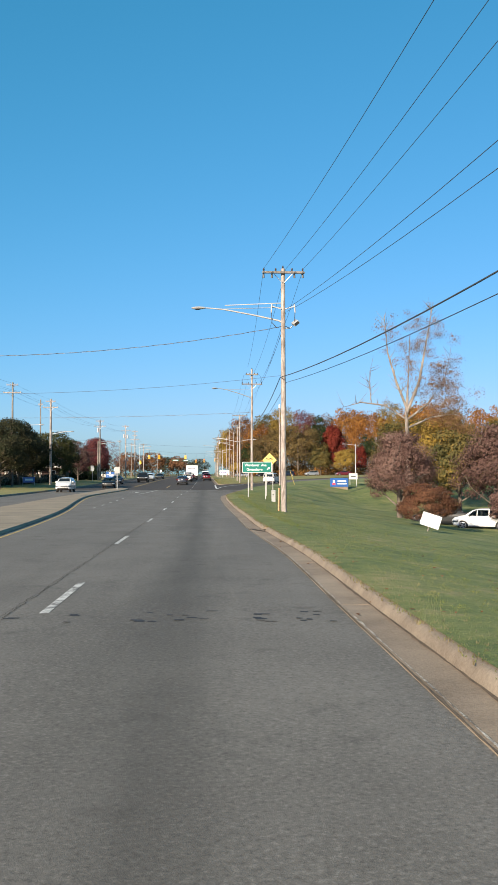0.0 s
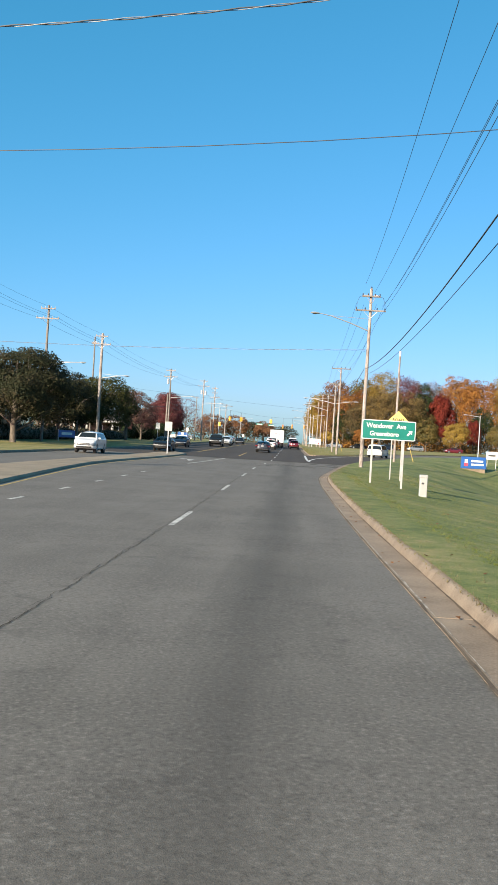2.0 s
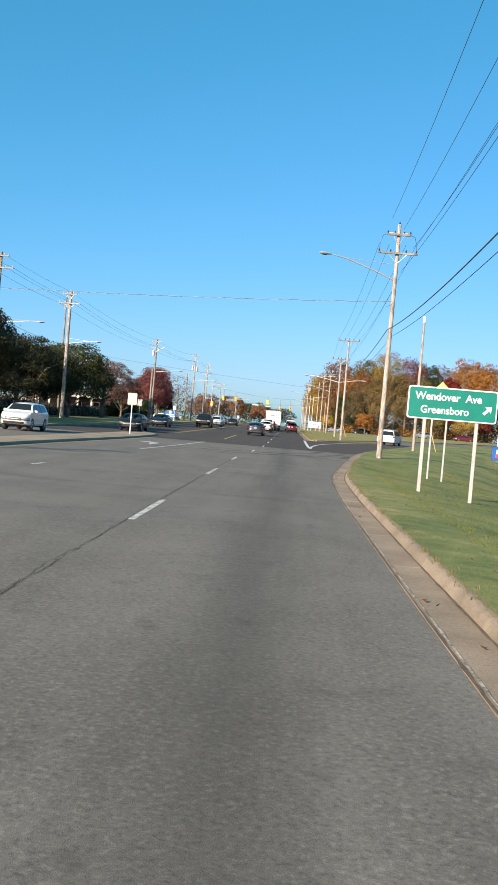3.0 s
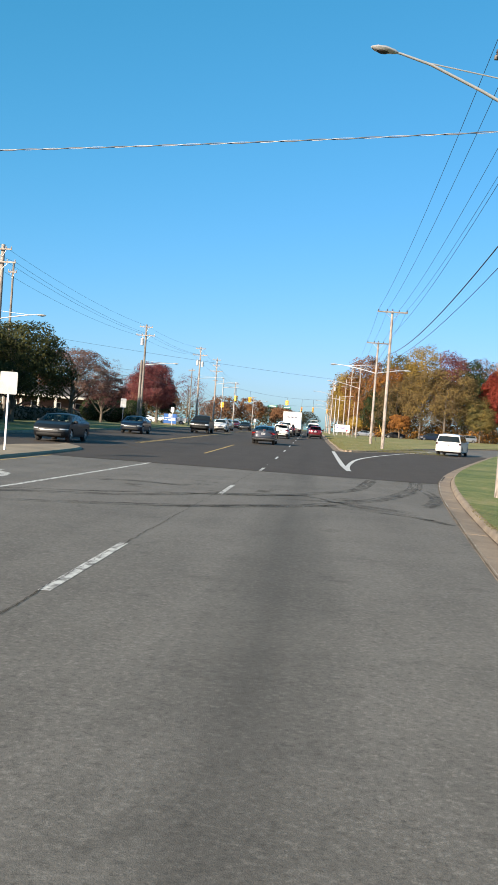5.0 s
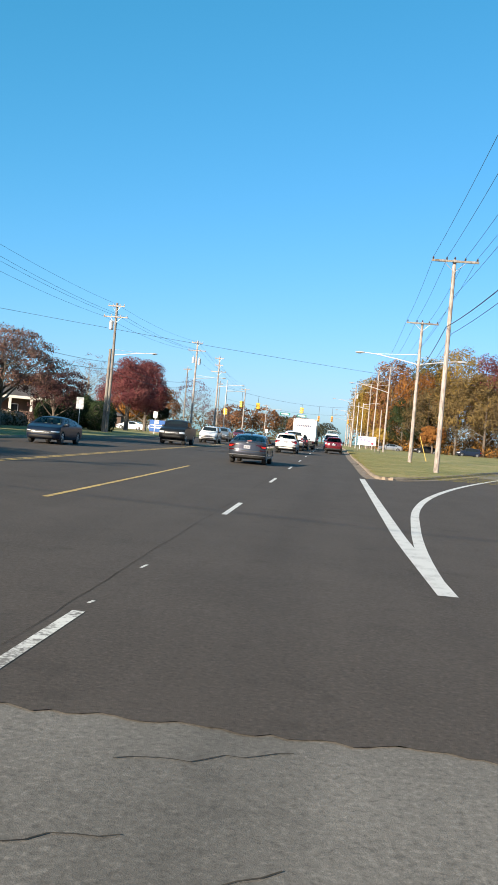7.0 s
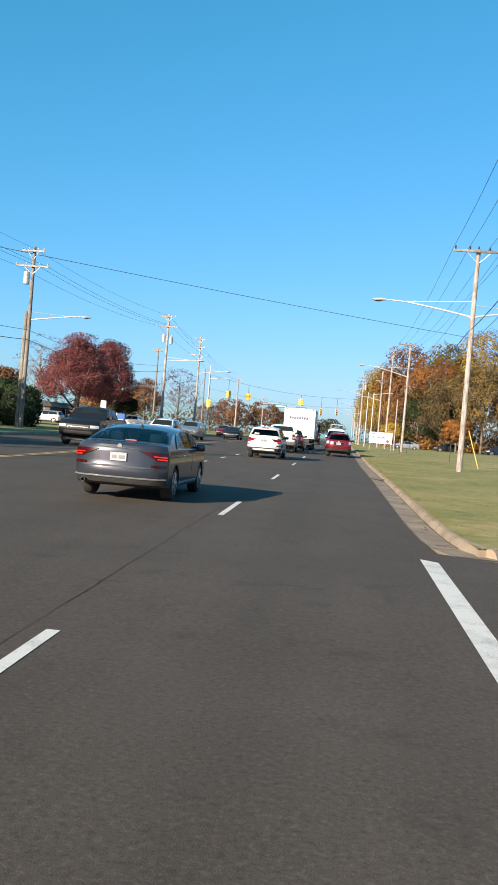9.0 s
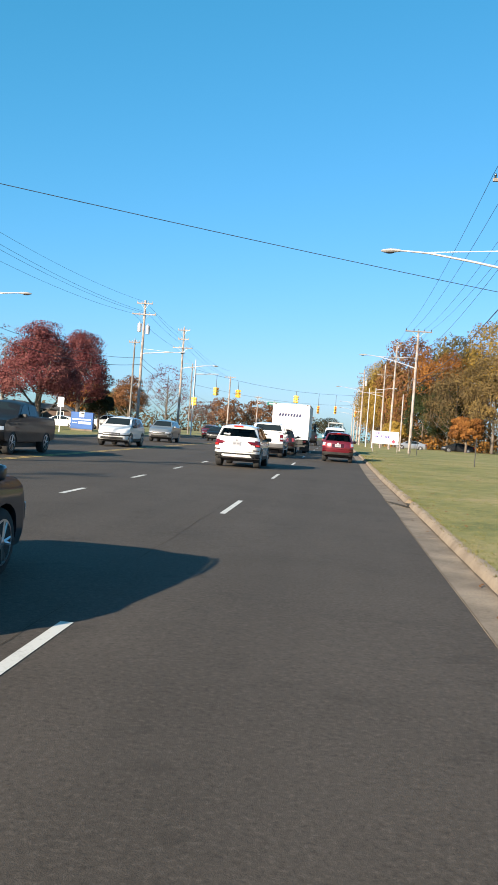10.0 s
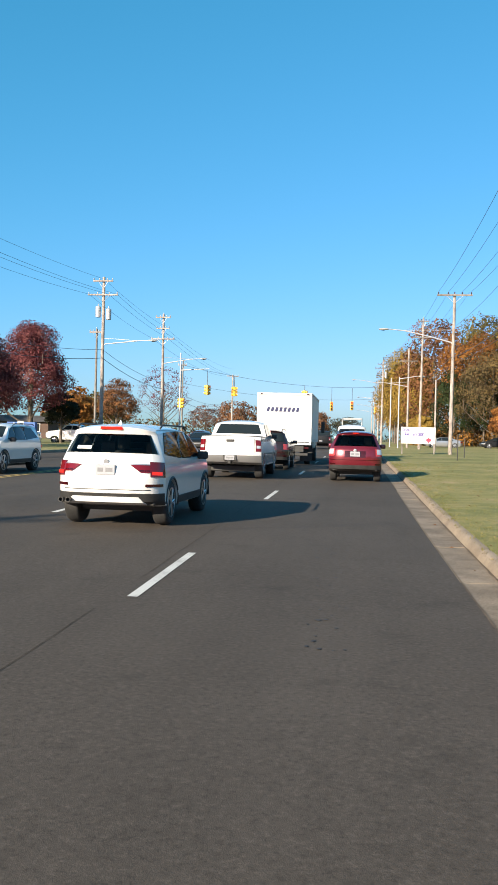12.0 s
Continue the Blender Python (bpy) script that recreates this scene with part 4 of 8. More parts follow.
utility_pole(4.5, 300, 15.8, WOODEN, [(0.8, 1.0), (1.5, 1.4)], [(11.5, 5, 0.7, 180)], 0.4, 0.2, cans=[(13.2, 1)])
for yy_, zt in ((342, 15), (386, 15), (430, 14.5)):
    utility_pole(4.9, yy_, zt, WOODEN, [(0.5, 1.2)], [(10.5, 4.5, 0.7, 180)], 0.2, 0.19)
wood_post = utility_pole(10.6, 110.0, 11.9, "weathered wooden pole with a pale cap, standing in the grass", (), (), 0, 0.13, top_pin=False)
part("pole_cap", lathe(bmesh.new(), [(0.12, -0.5), (0.125, 0.0), (0.1, 0.04)], 0, 0, 11.9 - wood_post.location.z, 12), M_SIGN_WHITE, wood_post, "white cap", 50)
utility_pole(7.25, 226, 7.4, "short weathered wooden pole", (), (), 0, 0.1, top_pin=False)

LEFT_WOOD = "weathered grey wooden utility pole with two crossarms across the road"
q0 = utility_pole(-29.0, 86.5, 15.6, LEFT_WOOD, [(0.4, 0.8), (1.4, 1.3)], (), 0, 0.17, M_POLE_GREY, top_pin=False)
utility_pole(-28.2, 114.8, 15.5, LEFT_WOOD, [(0.4, 0.85), (1.5, 1.3)], [(8.9, 4.2, 0.4, 0)], 0, 0.17, M_POLE_GREY, top_pin=False)
utility_pole(-25.16, 129.1, 14.3, LEFT_WOOD, [(0.4, 0.8), (1.4, 1.2)], [(8.5, 3.4, 0.5, 0)], 0, 0.22, M_POLE, top_pin=False)
utility_pole(-29.58, 143.85, 15.4, "plain grey wooden pole beside another", [(0.9, 0.4)], (), 0, 0.14, M_POLE_GREY)
utility_pole(-22.8, 176.0, 13.85, LEFT_WOOD, [(0.35, 0.85), (1.45, 1.25)], [(8.5, 4.2, 0.5, 0)], 0, 0.17, M_POLE_GREY, cans=[(11.6, -1)], top_pin=False)
utility_pole(-23.3, 176.6, 9.2, "short grey wooden pole beside another", (), (), 0.2, 0.2, M_POLE_GREY, top_pin=False)
utility_pole(-21.0, 217.2, 14.95, LEFT_WOOD, [(0.35, 0.85), (1.5, 1.3)], [(9.3, 4.3, 0.4, 0)], 0, 0.17, M_POLE, cans=[(12.1, -1), (11.9, 1)], top_pin=False)
utility_pole(-20.1, 236, 14.5, LEFT_WOOD, [(0.35, 0.8), (1.5, 0.7), (2.6, 1.25)], [(9.3, 4.3, 0.6, 0)], 0, 0.16, M_POLE)
utility_pole(-22.4, 304, 13.0, LEFT_WOOD, [(0.2, 1.1)], (), 0, 0.18, M_POLE)
utility_pole(-23.0, 222, 11.2, "slender grey wooden pole", [(0.3, 0.6)], (), 0, 0.12, M_POLE_GREY)
utility_pole(-23.2, 262, 11.9, "slender grey wooden pole", [(0.6, 0.6)], (), 0, 0.12, M_POLE_GREY)
utility_pole(-18.9, 330, 10.5, WOODEN, [(0.3, 1.0)], [(9, 4, 0.4, 0)], 0, 0.14)


def metal_pole(x, y, h, label, lamp=None, r=0.09):
    e = thing("street_lamp" if lamp else "metal_pole", label, "street lamp" if lamp else "pole", x, y, lie(x, y) + 0.1, 0, "metal poles")
    part("pole_shaft", tubem([(0, 0, -0.2), (0, 0, 0.15), (0, 0, h)], [r * 1.3, r, r * 0.65], 12), M_LAMP, e, "", 60)
    part("base_plate", boxm(-0.2, 0.2, -0.2, 0.2, -0.1, 0.04, 0.01), M_GALV, e)
    if lamp:
        lamp_arm(e, h - 0.3, lamp[0], lamp[1], lamp[2], 0, False)
    return e


metal_pole(5.1, 250, 8.4, "pale grey metal street lamp", (2.6, 0.4, 0))
metal_pole(4.6, 262, 9.1, "pale grey metal pole holding the signal cables")
metal_pole(31.9, 170.2, 7.2, "grey metal street lamp beside the side road", (2.5, 0.3, 180))
sm = metal_pole(-19.0, 240, 10.0, "pale grey metal signal pole with a mast arm")
part("mast_arm", tubem([(0, 0, 8.1), (3.2, 0, 8.3)], [0.07, 0.04], 8), M_LAMP, sm, "horizontal mast arm", 60)

# ---- overhead lines ----
def overhead(label, a, b, sag, r=0.01, parent_group="power lines"):
    a, b = Vector(a), Vector(b)
    pts = [a.lerp(b, k / 16) - Vector((0, 0, sag * 4 * (k / 16) * (1 - k / 16))) for k in range(17)]
    mid = (a + b) / 2
    return tagged(part("power_line", tubem(pts, r, 5), M_WIRE, None, "", 60), label, "power line", parent_group)


M_STRAND = surface("dull_steel", (0.12, 0.12, 0.12), (0.24, 0.24, 0.24), 0.5, 2, 30, metal=0.2, relief=0)


def twisted(label, a, b, sag):
    """Two strands wound round each other."""
    a, b = Vector(a), Vector(b)
    n = int((b - a).length / 0.15)
    out = (b - a).cross(Vector((0, 0, 1))).normalized()
    strands = []
    for s, r in ((1, 0.012), (-1, 0.007)):
        pts = []
        for k in range(n + 1):
            f = k / n
            w = 2 * math.pi * 0.15 * k / 1.3
            pts.append(a.lerp(b, f) - Vector((0, 0, sag * 4 * f * (1 - f))) + s * 0.015 * (math.cos(w) * out + math.sin(w) * Vector((0, 0, 1))))
        strands.append(tubem(pts, r, 5))
    line = tagged(part("power_line", strands[0], M_WIRE, None, "", 60), label, "power line", "power lines")
    # its paler colour gives the cable the look of sunlit dashes
    part("messenger_strand", strands[1], M_STRAND, line, "paler steel strand wound round it, coloured for sunlit glints", 60)
    return line


THIN, THICK = "thin black power line strung between poles", "thick black cable sagging between poles"
r0 = utility_pole(8.2, -24.0, 13.6, "weathered wooden utility pole behind the start", [(0.25, 1.15)], (), 0, 0.16)
# each line: place across and height at its two poles
SPANS = [((8.2, -24), (4.28, 33.2), [(-1.08, 13.4, -1.08, 13.25), (0.15, 13.4, 0.15, 13.25), (1.1, 13.4, 1.1, 13.25), (0.1, 8.9, 0.12, 11.0), (0.3, 8.0, 0.2, 10.9)]),
         ((4.28, 33.2), (5.42, 87.8), [(-1.08, 13.25, -0.45, 14.6), (0.15, 13.25, 0.3, 14.0), (1.1, 13.25, 1.1, 13.0), (0.15, 10.9, 0.95, 12.9), (0.12, 10.4, 0.3, 11.4)]),
         ((5.42, 87.8), (6.0, 138.3), [(-1.1, 13.05, -1.2, 12.45), (-0.5, 13.05, -0.45, 12.45), (0.5, 13.05, 0.55, 12.45), (1.1, 13.05, 1.2, 12.45), (0.15, 10.8, 0.17, 10.4)]),
         ((6.0, 138.3), (6.32, 159), [(o, 12.45, o, 11.85) for o in (-1.2, -0.45, 0.55, 1.2)] + [(0.17, 10.4, 0.17, 9.9)]),
         ((6.32, 159), (7.3, 213.2), [(o, 11.85, o, 13.1) for o in (-1.2, -0.45, 0.55, 1.2)] + [(0.17, 9.9, 0.17, 10.6)]),
         ((7.3, 213.2), (6.85, 240), [(o, 13.1, o, 13.1) for o in (-1.1, -0.45, 0.55, 1.1)]),
         ((6.85, 240), (4.5, 300), [(o, 13.1, o, 14.3) for o in (-1.1, -0.45, 0.55, 1.1)])]
for a, b, lines in SPANS:
    for oa, za, ob, zb in lines:
        overhead(THIN, (a[0] + oa, a[1] - 0.2, za), (b[0] + ob, b[1] - 0.2, zb), 0.012 * (b[1] - a[1]))
low = [(8.2, -24, 6.9, 6.2), (4.28, 33.2, 7.3, 7.02), (5.42, 87.8, 7.9, 7.55), (6.0, 138.3, 8.6, 8.25), (6.32, 159, 7.6, 7.25), (7.3, 213.2, 8.2, 7.85), (6.85, 240, 8.5, 8.15)]
for a, b in zip(low, low[1:]):
    overhead(THICK, (a[0] - 0.17, a[1], a[2]), (b[0] - 0.17, b[1], b[2]), 0.0148 * (b[1] - a[1]), 0.022)
    overhead(THICK, (a[0] + 0.17, a[1], a[3]), (b[0] + 0.17, b[1], b[3]), 0.0115 * (b[1] - a[1]), 0.013)
west = [(-29, 33.2, 14.2), (-29, 86.5, 14.2), (-28.2, 114.8, 14.1), (-25.16, 129.1, 12.9), (-22.8, 176, 12.4), (-21, 217.2, 13.5), (-20.1, 236, 12), (-22.4, 304, 12.8)]
for a, b in zip(west, west[1:]):
    for o in (-1.2, 0.5, 1.2):
        overhead(THIN, (a[0] + o, a[1] - 0.2, a[2]), (b[0] + o, b[1] - 0.2, b[2]), 0.013 * (b[1] - a[1]), 0.011)
    overhead(THIN, (a[0], a[1], a[2] + 1.3), (b[0], b[1], b[2] + 1.3), 0.012 * (b[1] - a[1]), 0.01)
    overhead(THICK, (a[0], a[1], a[2] - 4.6), (b[0], b[1], b[2] - 4.6), 0.02 * (b[1] - a[1]), 0.016)
    overhead(THICK, (a[0], a[1], a[2] - 5.3), (b[0], b[1], b[2] - 5.3), 0.022 * (b[1] - a[1]), 0.022)
utility_pole(-29, 33.2, 15.5, LEFT_WOOD, [(0.4, 0.85), (1.5, 1.3)], (), 0, 0.17, M_POLE_GREY, top_pin=False)
CROSS = "twisted cable crossing high above the road"
twisted(CROSS, (4.2, 33.2, 10.1), (-29, 33.2, 9.7), 1.5)
overhead(CROSS, (4.2, 33.2, 7.4), (-29, 33.2, 7.3), 1.0, 0.008)
twisted(CROSS, (5.0, 82.6, 8.85), (-29, 89.4, 8.7), 0.25)
overhead(THIN, (5.1, 87.7, 9.3), (5.0, 82.6, 8.85), 0.05, 0.011)
overhead(THIN, (-29, 89.4, 8.7), (-29, 86.6, 9.0), 0.05, 0.011)
utility_pole(-28.6, 132.3, 9.0, "plain grey wooden pole among the trees", (), (), 0, 0.14, M_POLE_GREY, top_pin=False)
overhead(CROSS, (6.1, 156.2, 6.98), (-28.6, 132.3, 8.3), 0.25, 0.01)
overhead(THIN, (6.3, 159.0, 7.3), (6.1, 156.2, 6.98), 0.0, 0.01)

# ---- traffic signals ----
overhead(CROSS, (4.6, 262, 8.9), (-19, 240, 9.6), 1.0, 0.016)
overhead(CROSS, (4.6, 262, 7.4), (-19, 240, 7.6), 0.9, 0.012)


def disc(r, y, z, n=16):
    bm = bmesh.new()
    a = [bm.verts.new((r * math.cos(2 * math.pi * k / n), y, z + r * math.sin(2 * math.pi * k / n))) for k in range(n)]
    c = bm.verts.new((0, y - 0.02, z))
    for k in range(n):
        bm.faces.new((a[k], a[(k + 1) % n], c))
    return bm


def span(x, z0, z1, sag):
    """Height and place along the road of a span cable at x."""
    k = (4.6 - x) / 23.6
    return 262 - 22 * k, z0 + (z1 - z0) * k - sag * 4 * k * (1 - k)


def signal(x, y, z, label, top=1.25, rz=0.0):
    e = thing("traffic_signal", label, "traffic light", x, y, z, rz, "traffic signals")
    part("housing", boxm(-0.18, 0.18, -0.12, 0.12, -0.55, 0.55, 0.03), M_SIGNAL, e)
    part("hanger", tubem([(0, 0, 0.5), (0, 0, top)], 0.03, 6), M_WIRE, e)
    for k, m in ((0.36, M_RED_LIGHT), (0, M_BLACK_TXT), (-0.36, M_BLACK_TXT)):
        for turn in (0, 180) if rz else (0,):
            lens = part("lens", disc(0.125, -0.125, k), m, e, "glowing red lens" if m is M_RED_LIGHT else "unlit dark lens")
            vis = bmesh.new()
            tube(vis, [(0, -0.12, k), (0, -0.34, k)], 0.15, 12, False)
            bmesh.ops.solidify(vis, geom=vis.faces[:], thickness=0.012)
            shade = part("visor", vis, M_SIGNAL, e)
            lens.rotation_euler.z = shade.rotation_euler.z = radians(turn)
    return e


for sx, sz, turn in ((-18.9, 5.4, 80), (-16.4, 7.0, 75), (-13.7, 7.0, 105), (-6.1, 7.1, 80), (-2.9, 5.9, 0), (-0.4, 6.1, 0)):
    sy, hi = span(sx, 8.9, 9.6, 1.0)
    signal(sx, sy, sz, "yellow traffic signal hanging on a cable above the junction", hi - sz, turn)
e = signal(3.4, 300, 7.0, "yellow traffic signal on a bracket beside the junction", 0.6)
part("bracket", tubem([(0, 0, 0.58), (1.1, 0, 0.58)], 0.04, 8), M_LAMP, e, "metal bracket arm", 60)
for sx, w in ((-9.0, 1.9), (-6.0, 1.7)):
    e = thing("street_name_sign", "green street name sign hanging on the cable", "sign", sx, span(sx, 7.4, 7.6, 0.9)[0], span(sx, 7.4, 7.6, 0.9)[1] - 0.5, 0, "street name signs")
    part("panel", plate(bmesh.new(), rounded(w, 0.45, 0.04), 0.02), M_SIGN_GREEN, e)
    bar = part("text_bar", boxm(-w * 0.38, w * 0.38, -0.012, -0.002, -0.09, 0.09), M_SIGN_WHITE, e, "white unreadable bar of writing")
    part("hanger", tubem([(0, 0.01, 0.2), (0, 0.01, 0.52)], 0.02, 6), M_WIRE, e)

# ---- signs ----
guide = thing("guide_sign", "green road guide sign with white lettering on white posts", "road sign", 4.32, 58.77, lie(4.3, 58.8) + 0.1, 0)
gz = guide.location.z
part("panel", plate(bmesh.new(), [(a, b + 2.555 - gz) for a, b in rounded(2.47, 0.9, 0.07)], 0.03), M_SIGN_WHITE, guide, "white border of the sign panel")
face = part("panel_face", plate(bmesh.new(), [(a, b + 2.555 - gz) for a, b in rounded(2.40, 0.83, 0.06)], 0.006), M_SIGN_GREEN, guide, "green reflective face")
face.location.y = -0.008
lettering("lettering", "Wendover  Ave", 0.305, M_SIGN_WHITE, guide, -0.12, -0.012, 2.735 - gz, "white lettering", 0.005, 0.92)
lettering("lettering", "Greensboro", 0.29, M_SIGN_WHITE, guide, -0.2, -0.012, 2.365 - gz, "white lettering", 0.005, 0.93)
ar = plate(bmesh.new(), [(-0.15, -0.09), (-0.09, -0.15), (0.05, -0.01), (0.11, -0.08), (0.13, 0.13), (-0.08, 0.11), (-0.01, 0.05)], 0.005)
arr = part("arrow", ar, M_SIGN_WHITE, guide, "white arrow")
arr.location, arr.scale = (0.97, -0.013, 2.46 - gz), (0.88, 1.0, 0.88)
for sx in (-0.72, 0.72):
    part("post", boxm(sx - 0.045, sx + 0.045, 0.032, 0.11, -0.3, 2.9 - gz, 0.008), M_POST_WHITE, guide, "white square post")
warn = thing("warning_sign", "yellow diamond warning sign on two white posts", "road sign", 6.45, 73.3, lie(6.45, 73.3) + 0.1, 0)
wz = warn.location.z
part("panel", plate(bmesh.new(), [(0, 4.1 - wz), (-0.72, 3.38 - wz), (0, 2.66 - wz), (0.72, 3.38 - wz)], 0.02), M_SIGN_YELLOW, warn)
lettering("lettering", "ROAD", 0.26, M_BLACK_TXT, warn, 0.0, -0.006, 3.52 - wz, "black lettering", 0.012)
part("text_bar", boxm(-0.3, 0.3, -0.008, -0.002, 3.06 - wz, 3.2 - wz), M_BLACK_TXT, warn, "black unreadable bar of writing")
for sx in (-0.32, 0.32):
    part("post", boxm(sx - 0.035, sx + 0.035, 0.022, 0.09, -0.3, 3.3 - wz, 0.008), M_POST_WHITE, warn, "white post")
mk = thing("marker_post", "squat white utility marker box in the grass", "marker", 5.34, 54.1, lie(5.34, 54.1) + 0.1, 0)
part("box_body", boxm(-0.16, 0.16, -0.1, 0.1, -0.15, 0.92, 0.035, 3), M_POST_WHITE, mk)
part("lid", boxm(-0.175, 0.175, -0.115, 0.115, 0.8, 0.94, 0.04, 3), M_POST_WHITE, mk, "rounded white lid")
part("text_bar", boxm(-0.08, 0.02, -0.108, -0.101, 0.55, 0.62), M_BLACK_TXT, mk, "dark unreadable bar")
op = thing("marker_stake", "thin orange fibreglass marker stake beside the pole", "marker", 4.05, 33.9, lie(4.05, 33.9) + 0.1, 0)
M_ORANGE = surface("faded_orange", (0.5, 0.2, 0.1), (0.66, 0.32, 0.18), 0.7, 3, 30, relief=0.05)
part("stake", tubem([(0, 0, -0.2), (0.01, 0, 0.5), (0.02, 0, 1.22)], [0.045, 0.045, 0.042], 10), M_ORANGE, op, "", 60)
part("stake_cap", lathe(bmesh.new(), [(0.046, 0), (0.046, 0.06), (0.02, 0.08)], 0.02, 0, 1.2, 10), M_ORANGE, op)


def store_sign(x, y, rz, w, h, leg, label, bars, slab=M_CONC):
    e = thing("monument_sign", label, "sign", x, y, lie(x, y) + 0.1, rz)
    part("plinth", boxm(-w / 2 * 0.95, w / 2 * 0.95, -0.15, 0.2, -0.5, leg, 0.02), slab, e, "grey concrete plinth")
    part("panel", boxm(-w / 2, w / 2, -0.2, 0.25, leg, leg + h, 0.02), M_SIGN_BLUE, e)
    for x0, x1, z0, z1, m in bars:
        part("emblem", boxm(x0 * w, x1 * w, -0.21, -0.2, leg + z0 * h, leg + z1 * h), m, e, "plain coloured shape on the sign")
    return e


store_sign(20.05, 116.0, -4, 2.7, 1.3, 0.45, "blue shop sign with white bars on a grey plinth", [(-0.1, 0.38, 0.57, 0.72, M_SIGN_WHITE), (-0.1, 0.4, 0.28, 0.43, M_SIGN_WHITE), (-0.38, -0.22, 0.2, 0.46, M_RED_TXT), (-0.36, -0.24, 0.47, 0.78, M_SIGN_WHITE)])
store_sign(-24.0, 207.4, 0, 2.15, 1.6, 0.2, "blue and white banner sign on the grass", [(-0.42, 0.42, 0.53, 0.6, M_SIGN_WHITE), (-0.14, 0.42, 0.3, 0.44, M_SIGN_WHITE), (-0.42, -0.2, 0.33, 0.38, M_SIGN_WHITE), (-0.12, 0.1, 0.7, 1.02, M_SIGN_WHITE), (-0.04, 0.08, 0.86, 0.96, M_RED_TXT)])
sw = thing("yard_sign", "small white sign on posts behind the shop sign", "sign", 22.6, 118.5, lie(22.6, 118.5) + 0.1, 0)
part("panel", plate(bmesh.new(), [(a, b + 1.7) for a, b in rounded(1.3, 0.9, 0.03)], 0.04), M_SIGN_WHITE, sw)
part("text_bar", boxm(-0.4, 0.4, -0.008, -0.001, 1.62, 1.8), M_BLACK_TXT, sw, "grey unreadable bar")
for sx in (-0.5, 0.5):
    part("post", tubem([(sx, 0.05, -0.3), (sx, 0.05, 2.0)], 0.04, 8), M_GALV, sw)

goal = thing("banner_sign", "white campaign banner with a purple amount, on posts in the grass", "sign", 4.94, 213.6, lie(4.94, 213.6) + 0.1, 0)
oz = goal.location.z
part("panel", plate(bmesh.new(), [(-1.28, 1.68 - oz), (1.28, 1.68 - oz), (1.28, 2.93 - oz), (-1.28, 2.93 - oz)], 0.03), M_SIGN_WHITE, goal)
lettering("lettering", "Goal", 0.3, M_PURPLE, goal, -0.9, -0.008, 2.74 - oz, "purple lettering", 0.008)
lettering("lettering", "$4,150,000", 0.4, M_PURPLE, goal, -0.3, -0.008, 2.36 - oz, "purple lettering", 0.012, 0.85)
leaf = plate(bmesh.new(), [(0, 0.24), (-0.07, 0.12), (-0.2, 0.14), (-0.16, 0.02), (-0.22, -0.05), (-0.06, -0.12), (-0.02, -0.24), (0.02, -0.24), (0.06, -0.12), (0.22, -0.05), (0.16, 0.02), (0.2, 0.14), (0.07, 0.12)], 0.005)
lf = part("emblem", leaf, M_RED_TXT, goal, "red leaf shape")
lf.location = (0.78, -0.008, 1.95 - oz)
for sx in (-1.2, 1.2):
    part("post", boxm(sx - 0.05, sx + 0.05, 0.032, 0.12, -0.3, 2.95 - oz, 0.01), M_POLE_GREY, goal)


def plain_sign(x, y, h, w, hh, label, mat=M_SIGN_WHITE, rz=0.0, base=0.1, back=None):
    e = thing("road_sign", label, "road sign", x, y, lie(x, y) + base, rz, "small road signs")
    part("post", boxm(-0.035, 0.035, 0.0, 0.05, -0.3, h - 0.05, 0.008), M_GALV, e, "grey metal post")
    p = part("panel", plate(bmesh.new(), [(a, b + h - hh / 2) for a, b in rounded(w, hh, 0.05)], 0.012), mat, e)
    p.location.y = -0.014
    return e


plain_sign(-10.67, 91.93, 2.72, 0.62, 0.78, "dull white road sign on a metal post, on the median", M_POST_WHITE, base=0.14)
plain_sign(-21.2, 192.0, 2.75, 0.5, 0.75, "white road sign on a metal post, on the verge")
plain_sign(-23.4, 168.0, 3.2, 0.7, 1.1, "grey back of a road sign on the verge", M_GALV)
plain_sign(-16.0, 300, 2.6, 0.6, 0.8, "small white road sign")
for x, y, h in ((5.9, 196, 1.5), (8.2, 178, 1.7), (7.0, 202, 1.3)):
    e = thing("marker_stake", "thin dark stake standing in the grass", "marker", x, y, lie(x, y) + 0.1, 0, "thin stakes")
    part("stake", tubem([(0, 0, -0.2), (0.02, 0, h)], 0.03, 6), M_PLASTIC, e)
M_GUARD = surface("faded_yellow_plastic", (0.4, 0.28, 0.06), (0.55, 0.4, 0.1), 0.6, 3, 30, relief=0.05)
for x, y in ((8.4, 166), (13.0, 112.5)):
    e = thing("guy_wire_guard", "yellow plastic guard leaning on a guy wire", "guy wire", x, y, lie(x, y) + 0.1, 0, "guy guards")
    part("guard", tubem([(0, 0, -0.1), (-0.75, 0, 2.2)], 0.03, 8), M_GUARD, e)
tilt = thing("yard_sign", "white board with faint writing leaning in the grass", "sign", 12.2, 33.0, lie(12.2, 33.0) + 0.3, -15)
tilt.rotation_euler = (0, radians(18), radians(-15))
part("panel", plate(bmesh.new(), [(a, b + 0.45) for a, b in rounded(1.05, 0.72, 0.03)], 0.04), M_SIGN_WHITE, tilt)
part("post", boxm(-0.04, 0.04, 0.042, 0.1, -0.6, 0.7, 0.01), M_POLE_GREY, tilt)
for k, half in enumerate((0.36, 0.3, 0.36)):
    part("text_bar", boxm(-half, half, -0.006, -0.001, 0.28 + 0.15 * k, 0.32 + 0.15 * k), M_GALV, tilt, "faint grey bar of writing")


